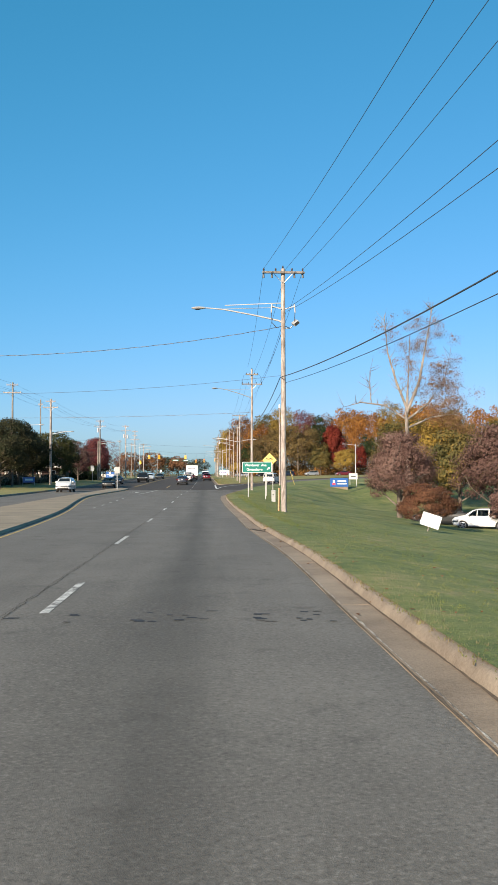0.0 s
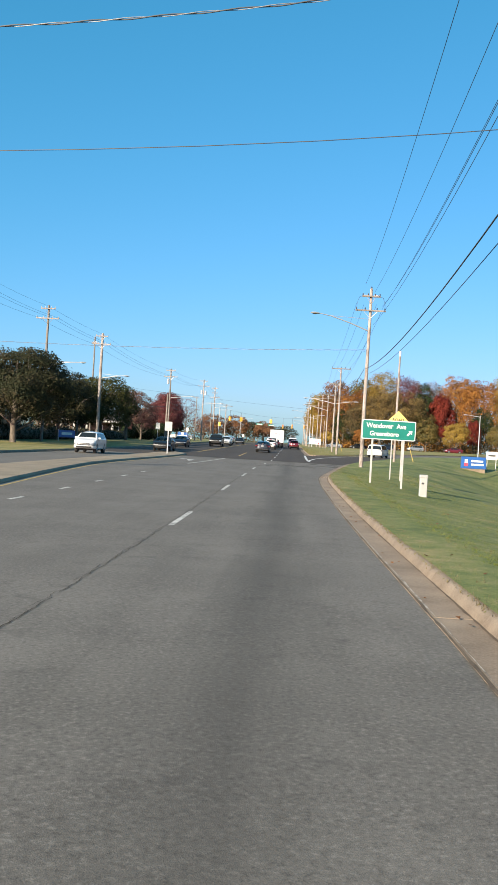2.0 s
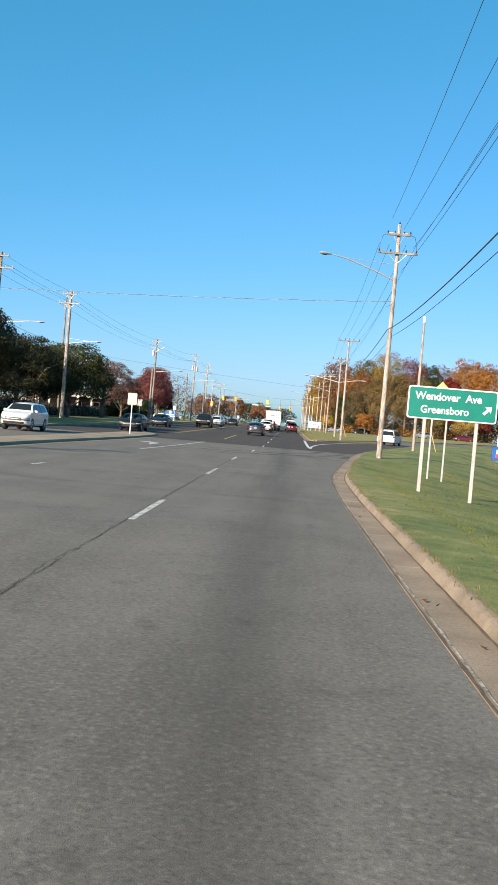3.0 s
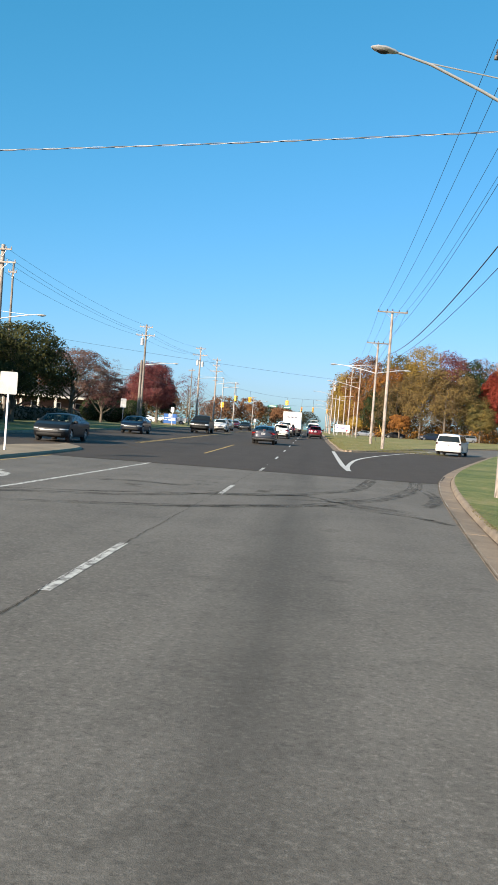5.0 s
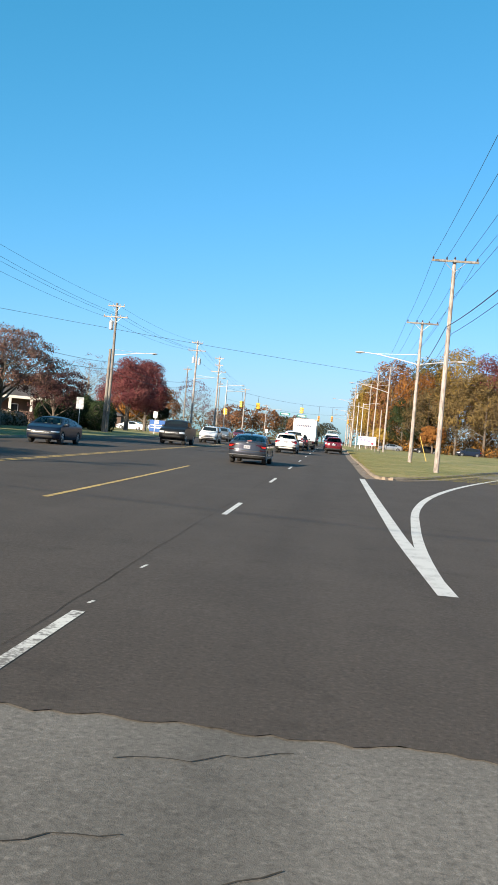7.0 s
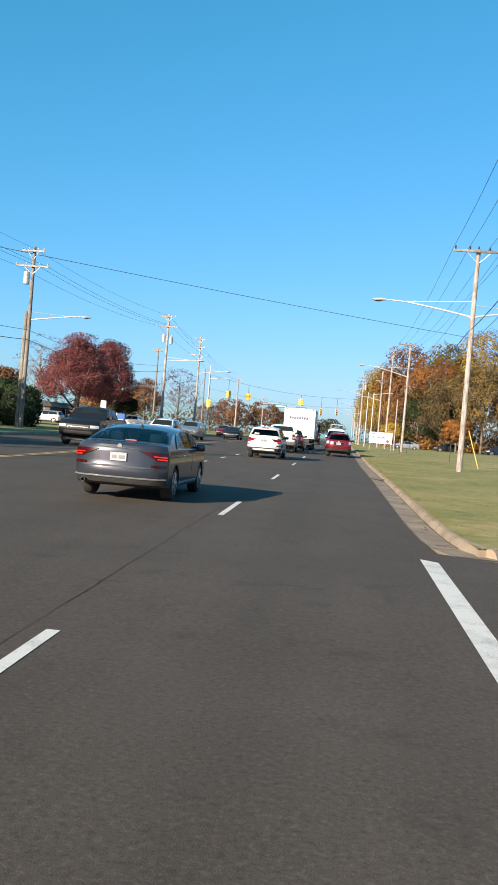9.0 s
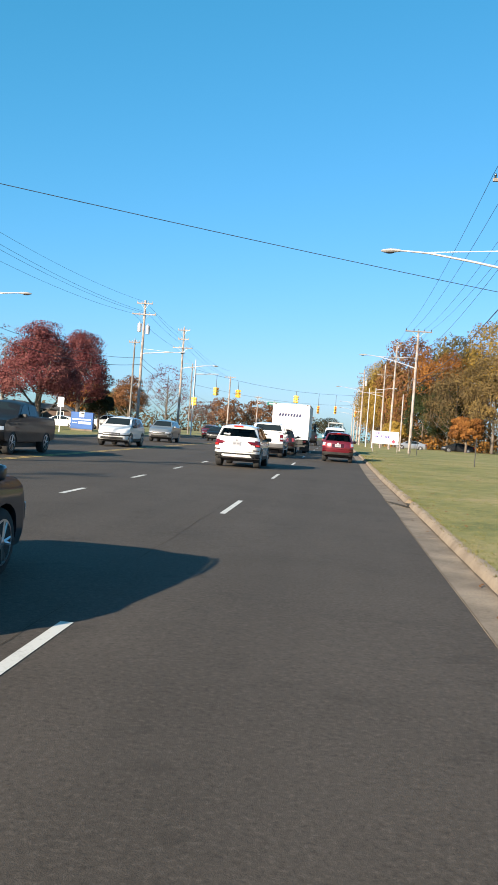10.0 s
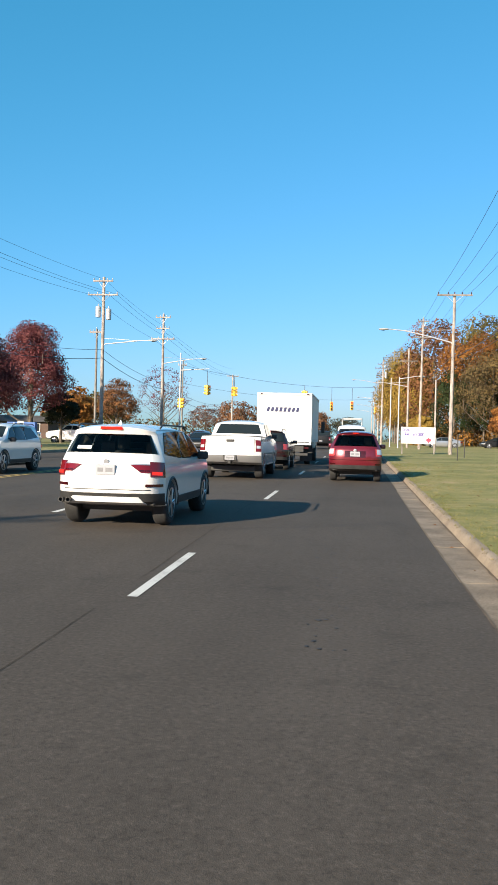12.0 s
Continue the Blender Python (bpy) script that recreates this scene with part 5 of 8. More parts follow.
# ---- trees ----
def leaf_cloud(name, blobs, n, size, mat, parent, seed, drop=0.0, fill=0.5, core=None):
    """Many small bent leaf clumps on lumps (x, y, z, rx, ry, rz); with a core, they grow on the side of each lump that faces away from it."""
    rng = np.random.default_rng(seed)
    vol = np.array([b[3] * b[4] + b[4] * b[5] + b[3] * b[5] for b in blobs])
    which = rng.choice(len(blobs), n, p=vol / vol.sum())
    b = np.array(blobs)[which]
    d = rng.normal(size=(n, 3))
    d /= np.linalg.norm(d, axis=1)[:, None]
    out = np.zeros((n, 3))
    if core is not None:
        out = b[:, :3] - np.array(core)
        out[:, 2] += 0.25
        out /= np.maximum(np.linalg.norm(out, axis=1), 0.2)[:, None]
        away = (d * out).sum(1)
        d = np.where((away < -0.2)[:, None], d - 2 * away[:, None] * out, d)
    rad = 1 - fill * rng.random(n) ** 2.0
    bumpy = 1 + 0.12 * np.sin(5 * d[:, 0] + which) * np.sin(4 * d[:, 1] + 2 * which) + 0.05 * rng.normal(size=n)
    c = b[:, :3] + d * b[:, 3:] * (rad * bumpy)[:, None]
    keep = rng.random(n) > drop
    c, d, out = c[keep], d[keep], out[keep]
    m = len(c)
    nrm = 0.8 * d + 0.35 * out + 0.4 * rng.normal(size=(m, 3))
    nrm /= np.linalg.norm(nrm, axis=1)[:, None]
    t = np.cross(nrm, rng.normal(size=(m, 3)))
    t /= np.linalg.norm(t, axis=1)[:, None]
    w = np.cross(nrm, t)
    s = size * (0.55 + 0.9 * rng.random(m))[:, None]
    quad = np.stack([c - t * s, c - w * s * 0.6 + nrm * s * 0.12, c + t * s, c + w * s * 0.6 - nrm * s * 0.1], 1).reshape(-1, 3)
    me = bpy.data.meshes.new(name)
    me.from_pydata(quad.tolist(), [], np.arange(4 * m).reshape(-1, 4).tolist())
    me.materials.append(mat)
    ob = new(name, me)
    ob.parent = parent
    return ob


def limbs(name, h, r, spread, seed, mat, parent, count=7, low=0.3, lean=0.0, twigs=2, upward=0.75, crest=0.92):
    """A tapered trunk with limbs and twigs, one mesh."""
    rnd = random.Random(seed)
    bm = bmesh.new()
    bend = [(0, 0, -0.3), (0, 0, 0.1)] + [(lean * k * h / 5 + rnd.uniform(-0.05, 0.05) * h / 8, rnd.uniform(-0.05, 0.05) * h / 8, h * k / 5) for k in range(1, 6)]
    tube(bm, bend, [r * 1.5, r * 1.15, r, r * 0.82, r * 0.62, r * 0.4, r * 0.12], 9)
    for k in range(count):
        f = low + (crest - low) * (k + rnd.random()) / count
        i = min(4, int(f * 5))
        base = Vector(bend[1 + i]).lerp(Vector(bend[2 + i]), f * 5 - i)
        a = k * 2.4 + rnd.uniform(-0.5, 0.5)
        ln = spread * (1.1 - 0.55 * f) * rnd.uniform(0.75, 1.1)
        d = Vector((math.cos(a), math.sin(a), upward * rnd.uniform(0.6, 1.3)))
        p = [base, base + d * ln * 0.35 + Vector((0, 0, 0.04 * ln)), base + d * ln * 0.7 + Vector((0, 0, 0.12 * ln)), base + d * ln + Vector((0, 0, 0.25 * ln))]
        rr = r * (0.5 - 0.25 * f)
        tube(bm, p, [rr, rr * 0.7, rr * 0.42, rr * 0.12], 6, False)
        for q in range(twigs):
            b = p[1].lerp(p[3], rnd.random())
            e = b + Vector((math.cos(a + rnd.uniform(-1.3, 1.3)), math.sin(a + rnd.uniform(-1.3, 1.3)), rnd.uniform(0.2, 1.0))) * ln * 0.4
            tube(bm, [b, (b + e) / 2 + Vector((0, 0, 0.05 * ln)), e], [rr * 0.35, rr * 0.22, rr * 0.07], 4, False)
    return part(name, bm, mat, parent, "", 60)


def crown_blobs(h, r, low, seed, n=30, loose=0.0, ragged=0.0, cone=0.0):
    """Lumps of leaves set over an uneven crown, each on the end of a limb, round a smaller core."""
    rnd = random.Random(seed)
    mid, up = (h + low) / 2, (h - low) / 2
    core = 0.6 - 0.25 * loose
    out = [(0, 0, mid - 0.06 * up, r * core, r * core, up * core)]
    ph = [rnd.uniform(0, 6.28) for _ in range(3)]
    for k in range(n):
        vz = -0.82 + 1.8 * (k + rnd.random()) / n
        vz = min(0.97, vz)
        a = k * 2.4 + rnd.uniform(-0.4, 0.4)
        q = math.sqrt(1 - vz * vz)
        wob = 0.96 + 0.08 * math.sin(2 * a + ph[0]) + 0.08 * math.sin(3 * a + 4 * vz + ph[1]) + rnd.uniform(-0.13, 0.06) - ragged * rnd.random() ** 2
        lump = rnd.choice((rnd.uniform(0.2, 0.28), rnd.uniform(0.26, 0.42))) * (1 - 0.2 * loose)
        reach = wob * min(0.98 - lump, 0.66 + 0.06 * loose)
        fat = q ** 0.7 * (1.12 if vz < 0 else 1.0) * (1 - cone * max(0.0, vz + 0.3))
        out.append((r * reach * fat * math.cos(a), r * reach * fat * math.sin(a), mid + up * reach * vz * 1.1, r * lump * rnd.uniform(0.9, 1.3), r * lump * rnd.uniform(0.9, 1.3), up * lump * rnd.uniform(0.6, 0.9) * (1 - 0.7 * ragged)))
    return out


def tree(x, y, h, r, label, mat, seed, n=2600, size=0.2, low=None, bark=None, drop=0.0, trunk=0.16, group="trees", name="tree", z=None, fill=0.5, count=8, squash=1.0, lumps=30, loose=0.0, ragged=0.0, cone=0.0):
    e = thing(name, label, "tree" if name == "tree" else "bush", x, y, (lie(x, y) + 0.1) if z is None else z, random.Random(seed).uniform(0, 360), group)
    low = h * 0.22 if low is None else low
    limbs("trunk", h * 0.82, trunk, r * 0.8, seed, bark or M_BARK, e, count, max(0.12, low / h), twigs=3 if loose else 2, upward=0.6, crest=0.72)
    leaf_cloud("crown", [(a, b * squash, c, d, f * squash, g) for a, b, c, d, f, g in crown_blobs(h, r, low, seed, lumps, loose, ragged, cone)], n, size, mat, e, seed, drop, fill, (0, 0, (h + low) / 2 - 0.1 * h))
    return e


L_DARK = leaves("dark_green_leaves", [(0.012, 0.016, 0.009), (0.02, 0.025, 0.012), (0.036, 0.034, 0.017), (0.062, 0.042, 0.026)], 0.1)
L_PINE = leaves("deep_green_leaves", [(0.012, 0.022, 0.01), (0.024, 0.038, 0.014), (0.042, 0.055, 0.02)], 0.12)
L_OLIVE = leaves("olive_leaves", [(0.04, 0.042, 0.018), (0.085, 0.077, 0.028), (0.155, 0.115, 0.036), (0.24, 0.165, 0.045)])
L_MAROON = leaves("maroon_leaves", [(0.05, 0.016, 0.02), (0.105, 0.031, 0.035), (0.165, 0.055, 0.053), (0.26, 0.115, 0.1)])
L_RED = leaves("red_leaves", [(0.07, 0.015, 0.012), (0.13, 0.022, 0.016), (0.21, 0.04, 0.024)])
L_ORANGE = leaves("orange_leaves", [(0.1, 0.045, 0.018), (0.2, 0.085, 0.024), (0.3, 0.135, 0.032), (0.4, 0.2, 0.045)])
L_YELLOW = leaves("yellow_leaves", [(0.13, 0.09, 0.024), (0.2, 0.135, 0.032), (0.27, 0.18, 0.04), (0.36, 0.235, 0.05)])
L_BROWN = leaves("brown_leaves", [(0.09, 0.045, 0.025), (0.17, 0.085, 0.045), (0.27, 0.15, 0.08)])
L_RUST = leaves("rust_leaves", [(0.07, 0.036, 0.02), (0.13, 0.062, 0.03), (0.2, 0.095, 0.042), (0.28, 0.14, 0.055)])
L_DKOLIVE = leaves("dark_olive_leaves", [(0.02, 0.028, 0.012), (0.045, 0.05, 0.018), (0.085, 0.08, 0.028), (0.13, 0.09, 0.035)], 0.25)
L_GREYBROWN = leaves("grey_brown_leaves", [(0.04, 0.03, 0.017), (0.072, 0.053, 0.026), (0.108, 0.078, 0.035), (0.15, 0.105, 0.038), (0.22, 0.14, 0.042)], 0.15)
L_PINKBROWN = leaves("russet_leaves", [(0.07, 0.04, 0.034), (0.13, 0.076, 0.063), (0.21, 0.132, 0.108)])

# the woods beyond the side road: one tree of each kind is grown, then set out along the edge
WOOD_KINDS = {"orange": (L_ORANGE, "orange", 23, 6.6), "yellow": (L_YELLOW, "golden yellow", 25, 6.6), "rust": (L_RUST, "rust brown", 23, 6.8), "maroon": (L_MAROON, "dark maroon", 22, 6.2),
              "olive": (L_OLIVE, "olive green", 22, 6.6), "dun": (L_GREYBROWN, "grey-brown", 17.5, 7.0), "red": (L_RED, "bright red", 16, 3.4), "green": (L_PINE, "dark green", 21, 5.4)}
WOODS = [("rust", 13.0, 297, 1.0), ("orange", 18.0, 289, 0.88), ("olive", 22.0, 299, 1.1), ("yellow", 27.0, 286, 1.03), ("maroon", 34.0, 286, 1.05), ("green", 39.5, 281, 1.0), ("red", 41.5, 268, 1.12), ("orange", 47.5, 277, 1.06),
         ("orange", 53.5, 270, 0.98), ("yellow", 60.0, 268, 1.0), ("yellow", 67.0, 258, 1.0), ("olive", 74.0, 247, 1.0), ("orange", 81.0, 236, 1.0), ("yellow", 89.0, 226, 1.0), ("rust", 96.0, 215, 1.0),
         ("yellow", 12.0, 318, 0.85), ("rust", 12.0, 338, 0.9), ("yellow", 11.0, 360, 0.82), ("yellow", 11.0, 384, 0.85), ("rust", 11.0, 410, 0.85), ("green", 15.0, 283, 0.6), ("yellow", 9.2, 303, 0.78), ("yellow", 8.4, 335, 0.8), ("maroon", 26.0, 308, 1.0), ("rust", 40.0, 298, 1.05), ("olive", 52.0, 290, 1.05), ("orange", 64.0, 281, 1.05), ("rust", 76.0, 264, 1.05),
         ("green", 19.0, 279, 0.6), ("dun", 19.5, 274, 0.85), ("dun", 24.5, 267, 0.98), ("dun", 29.5, 263, 0.98), ("olive", 36.0, 264, 0.55), ("dun", 33.5, 270, 0.9), ("green", 51.0, 258, 0.62), ("dun", 58.0, 250, 0.75), ("red", 47.6, 252, 0.62), ("dun", 65.0, 242, 0.8), ("olive", 74.0, 230, 0.75), ("dun", 82.0, 218, 0.8)]
rnd = random.Random(5)
grown = {}
for i, (kind, x, y, g) in enumerate(WOODS):
    m, word, h, r = WOOD_KINDS[kind]
    if kind not in grown:
        fine = kind == "dun"
        grown[kind] = tree(x, y, h, r, f"tall {word} autumn tree at the edge of the woods", m, 100 + i, 10500 if fine else 9200, 0.16 if fine else 0.2, h * (0.12 if fine else 0.06), None, 0.0, 0.24, "woodland trees", "tree", None, 0.7 if fine else 0.55, 12 if fine else 9, 1.0, 44 if fine else 34, 0.5 if fine else 0.15)
        grown[kind].scale = (g, g, g)
    else:
        wide = g * rnd.uniform(0.92, 1.12)
        one = copy_thing(grown[kind], pose(x, y, lie(x, y) - 0.1, 0, 0, rnd.uniform(0, 360)))
        one.scale = (wide, wide, g * rnd.uniform(0.95, 1.05))
blobs = []
for x, y in ((14, 292), (18, 284), (22, 272), (28, 266), (34, 259), (40, 254), (47, 250), (55, 245), (63, 238), (71, 228), (80, 216)):
    for q in range(5):
        blobs.append((x + rnd.uniform(-3.5, 3.5), y - 3 + rnd.uniform(-1.5, 3), lie(x, y) + rnd.uniform(0.5, 1.6), rnd.uniform(1.2, 2.6), rnd.uniform(1.0, 2.0), rnd.uniform(0.7, 1.8)))
    for q in range(6):
        blobs.append((x + rnd.uniform(-4, 4), y + (9 if q < 3 else 17) + rnd.uniform(-3, 5), lie(x, y) + rnd.uniform(1.5, 3.5), rnd.uniform(2.5, 4), rnd.uniform(1.5, 2.5), rnd.uniform(2.0, 3.2)))
tagged(leaf_cloud("undergrowth", blobs, 36000, 0.2, leaves("undergrowth_leaves", [(0.02, 0.017, 0.01), (0.04, 0.032, 0.016), (0.085, 0.055, 0.022), (0.26, 0.12, 0.03), (0.46, 0.24, 0.04)]), None, 77, 0, 0.5), "brown and yellow undergrowth along the edge of the woods", "undergrowth", kind="stuff")
for x, y, h, r, m, word, s in ((18.6, 254, 5.6, 2.9, L_ORANGE, "bright orange", 36), (34.5, 247, 8.2, 3.6, L_OLIVE, "olive", 32), (41, 240, 8.4, 3.6, L_YELLOW, "yellow", 35), (51, 236, 8.0, 3.6, L_OLIVE, "olive", 34), (10.4, 286, 5.0, 2.4, L_YELLOW, "yellow", 33)):
    tree(x, y, h, r, f"small rounded {word} autumn tree before the woods", m, s, 8000, 0.13, 1.3, None, 0, 0.16, "small trees before the woods")

# beside the lawn near the start
tall = thing("tree", "tall pale-barked tree, half bare with thin brown leaves", "tree", 23.7, 87, lie(23.7, 87) + 0.1, 0)
LEADERS = [((0, 0, -0.4), (0.05, 0, 5), (-0.1, 0, 11), (0.15, 0, 15.5), (0.4, 0, 20.5)), ((-0.1, 0, 12), (-1.2, 0.3, 15), (-2.2, 0.4, 18.5), (-2.6, 0.2, 23)), ((0.0, 0, 11.5), (1.4, -0.2, 15), (2.3, 0, 19.5), (3.3, 0.3, 24.5)),
           ((0.1, 0, 10.6), (2.6, 0.4, 12.5), (4.6, 0.3, 15.5), (5.2, 0, 18.5)), ((0, 0, 10.5), (-2.6, 0, 12.2), (-5.4, 0.4, 12.6), (-7.6, 0.5, 12.0)), ((0.1, 0, 9.6), (2.8, -0.3, 10.8), (5.5, 0, 11.2), (7.4, 0.2, 10.4)), ((-4.2, 0.2, 12.5), (-4.4, 0.3, 14.5), (-4.2, 0.3, 17.0))]
rnd = random.Random(4)
bm = bmesh.new()
for k, pts in enumerate(LEADERS):
    r = (0.4, 0.17, 0.2, 0.15, 0.13, 0.13, 0.05)[k]
    tube(bm, pts, [r, r * 0.8, r * 0.5, r * 0.16][:len(pts) - 1] + [r * 0.12], 8)
    for q in range(26 if k < 4 else 14):
        f = rnd.uniform(0.35 if k == 0 else 0.15, 0.98) * (len(pts) - 1)
        i = min(int(f), len(pts) - 2)
        a = Vector(pts[i]).lerp(Vector(pts[i + 1]), f - i)
        d = Vector((rnd.uniform(-1, 1), rnd.uniform(-1, 1), rnd.uniform(0.1, 1.1))).normalized() * rnd.uniform(0.7, 2.1)
        tube(bm, [a, a + d * 0.5 + Vector((0, 0, 0.08)), a + d + Vector((0, 0, 0.25))], [0.035, 0.022, 0.008], 4, False)
part("trunk", bm, M_PALE_BARK, tall, "", 60)
tufts = []
for cx, cz, wx, wz, count in ((2.6, 20.5, 2.4, 3.6, 40), (-2.2, 20.5, 1.4, 2.4, 16), (0.3, 19.0, 1.4, 2.8, 14), (4.4, 15.6, 2.1, 3.2, 64), (5.0, 12.0, 2.3, 2.8, 64), (2.6, 14.0, 1.8, 2.6, 22), (0.4, 16.2, 0.9, 1.8, 10), (6.4, 10.0, 1.9, 1.9, 28)):
    for q in range(count):
        wide = rnd.uniform(0.3, 1.3)
        tufts.append((cx + rnd.gauss(0, 0.5) * wx, rnd.gauss(0, 0.8), cz + rnd.gauss(0, 0.5) * wz, wide, wide, wide * rnd.uniform(0.5, 1.0)))
leaf_cloud("crown", tufts, 24000, 0.058, leaves("dry_brown_leaves", [(0.1, 0.06, 0.035), (0.19, 0.11, 0.06), (0.3, 0.18, 0.09)]), tall, 6, 0.0, 1.0)
tree(16.2, 58.0, 8.2, 3.5, "broad oak holding dull brown-maroon leaves", L_PINKBROWN, 11, 30000, 0.07, 0.4, None, 0, 0.22, "", "tree", None, 0.75, 14, 1.0, 80, 0.35, 0.35, 0.45)
tree(24.9, 58.5, 9.6, 4.4, "broad oak holding dull brown leaves", L_PINKBROWN, 12, 26000, 0.078, 0.5, None, 0, 0.2, "", "tree", None, 0.75, 12, 1.0, 70, 0.35, 0.35, 0.3)
tree(14.7, 43, 3.0, 2.3, "rounded russet bush beside the lawn", leaves("russet_bush_leaves", [(0.07, 0.034, 0.021), (0.13, 0.06, 0.034), (0.22, 0.11, 0.06)]), 13, 22000, 0.042, 0.25, None, 0, 0.06, "", "bush", None, 0.35, 8)
tree(22.6, 48.5, 3.6, 2.2, "dull maroon shrub beside the lawn", L_PINKBROWN, 14, 11000, 0.065, 0.3, None, 0, 0.1, "", "bush", None, 0.5, 8)
for x, y, h, r, m, s in ((29, 92, 12, 5, L_YELLOW, 15), (35, 84, 11, 5, L_OLIVE, 16), (27, 104, 12, 4.5, L_OLIVE, 17), (32, 112, 14, 5, L_ORANGE, 18), (40, 100, 13, 5, L_YELLOW, 19), (26, 74, 9, 4, L_OLIVE, 20)):
    tree(x, y, h, r, "leafy yellow-green autumn tree behind the lawn", m, s, 9000, 0.14, h * 0.15, None, 0, 0.2, "trees behind the lawn", "tree", None, 0.65, 9)

# across the road
tree(-26.8, 100.5, 10.0, 6.2, "broad dark tree with dense leaves beside the road", L_DARK, 21, 32000, 0.1, 0.9, None, 0, 0.28, "dark roadside trees", "tree", None, 0.75, 14, 1.0, 46, 0.4)
tree(-30, 128, 9.4, 4.9, "dark green roadside tree with dense leaves", L_DARK, 22, 20000, 0.11, 0.8, None, 0, 0.22, "dark roadside trees", "tree", None, 0.7, 12, 1.0, 40, 0.3)
# added trees, mostly hidden, that throw shadow over the verge and west lanes
for x, y, h, sd in ((-37.5, 100, 11.0, 64), (-38, 118, 11.5, 65), (-37, 143, 11.0, 66), (-38.5, 163, 10.5, 67)):
    tree(x, y, h, 5.0, "dark green tree added behind the hedge to shade the verge", L_DARK, sd, 9500, 0.155, 1.6, None, 0, 0.24, "dark roadside trees", "tree", None, 0.6, 9, 1.0, 36)
tree(-26.8, 138, 9.9, 5.2, "dark olive roadside tree with dense leaves", L_DKOLIVE, 23, 26000, 0.1, 0.8, None, 0, 0.24, "dark roadside trees", "tree", None, 0.65, 12, 1.0, 40, 0.2)
tree(-31, 112, 9.0, 5.2, "dark green roadside tree with dense leaves", L_DARK, 24, 20000, 0.11, 0.8, None, 0, 0.22, "dark roadside trees", "tree", None, 0.7, 12, 1.0, 40, 0.3)
tree(-33, 150, 9.2, 4.9, "dark green roadside tree with dense leaves", L_DARK, 25, 20000, 0.11, 0.8, None, 0, 0.22, "dark roadside trees", "tree", None, 0.7, 12, 1.0, 40, 0.3)
tree(-26.8, 157, 8.7, 5.0, "thinning russet tree before the house", L_PINKBROWN, 26, 20000, 0.075, 2.0, None, 0.15, 0.26, "", "tree", None, 0.9, 16, 1.0, 44, 0.8)
tree(-26.8, 171, 6.4, 3.6, "dark maroon-brown tree by the hedge", leaves("dusky_maroon_leaves", [(0.035, 0.018, 0.019), (0.07, 0.034, 0.033), (0.125, 0.065, 0.058)]), 27, 12000, 0.075, 1.0, None, 0.1, 0.16, "", "tree", None, 0.9, 14, 1.0, 44, 0.8, 0.3)
tree(-28.3, 207, 11.2, 4.9, "broad maroon oak with a dense crown", L_MAROON, 28, 40000, 0.085, 0.6, None, 0, 0.3, "", "tree", None, 0.55, 12, 1.0, 80, 0.15, 0.45, 0.55)
tree(-29.0, 222, 12.4, 4.4, "dark maroon oak with a dense crown", L_MAROON, 29, 32000, 0.085, 0.8, None, 0, 0.24, "", "tree", None, 0.55, 10, 1.0, 64, 0.15, 0.45, 0.5)
tree(-37.3, 280, 10.2, 4.3, "orange-brown autumn tree behind the poles", L_RUST, 41, 12000, 0.11, 1.4, None, 0.1, 0.2, "", "tree", None, 0.9, 14, 1.0, 60, 0.6, 0.4, 0.2)
tree(-35.6, 306, 15.0, 5.4, "nearly bare tree with thin reddish leaves", L_MAROON, 42, 3400, 0.11, 3, None, 0.2, 0.2, "", "tree", None, 1.0, 26, 1.0, 60, 1.0, 0.3)
tree(-33, 337, 8.6, 4.8, "bare reddish shrub-like tree far off", L_PINKBROWN, 43, 5500, 0.11, 1, None, 0.2, 0.2, "", "tree", None, 1.0, 18, 1.0, 50, 0.6, 0.3)
for x, y, h, r, m, s in ((-26, 420, 13, 7.5, L_RUST, 44), (-14, 440, 11, 6, L_BROWN, 45), (-36, 410, 12, 7, L_BROWN, 46), (-55, 330, 10, 6, L_OLIVE, 47), (-60, 260, 10, 6, L_RUST, 48), (-48, 290, 9, 5, L_ORANGE, 49), (-20, 480, 12, 8, L_DARK, 50), (20, 470, 14, 8, L_DARK, 51), (-6, 560, 12, 9, L_DARK, 52), (-60, 200, 10, 6, L_DARK, 53), (-58, 150, 9, 5, L_OLIVE, 54), (-62, 110, 10, 6, L_DARK, 55), (-60, 80, 9, 5, L_OLIVE, 56)):
    tree(x, y, h, r, "distant rounded autumn tree", m, s, 5000, 0.25, 0.8, None, 0, 0.25, "distant trees", "tree", None, 0.6, 7)
tree(-33.2, 199.5, 4.7, 3.4, "dark rounded evergreen beside the house", L_PINE, 57, 26000, 0.075, 0.1, None, 0, 0.12, "", "bush", None, 0.35, 8)
tree(-40.2, 228, 12.4, 4.0, "nearly bare grey tree with few reddish leaves", L_PINKBROWN, 58, 2600, 0.08, 3, M_PALE_BARK, 0.2, 0.2, "", "tree", None, 1.0, 30, 1.0, 50, 1.0, 0.3)
tree(-28.2, 228, 5.4, 2.0, "dark green holly-like tree behind the maroon oaks", L_DARK, 59, 8000, 0.09, 1.2, None, 0, 0.14, "", "tree", None, 0.6, 9, 1.0, 30, 0.3, 0.3)
rnd = random.Random(17)
far = [(x, 560 + 0.12 * abs(x) + rnd.uniform(-30, 30), zg(500) + rnd.uniform(1.5, 5), rnd.uniform(9, 18), rnd.uniform(6, 12), rnd.uniform(4, 8.5)) for x in range(-420, 430, 11) if abs(x + 6) > 16]
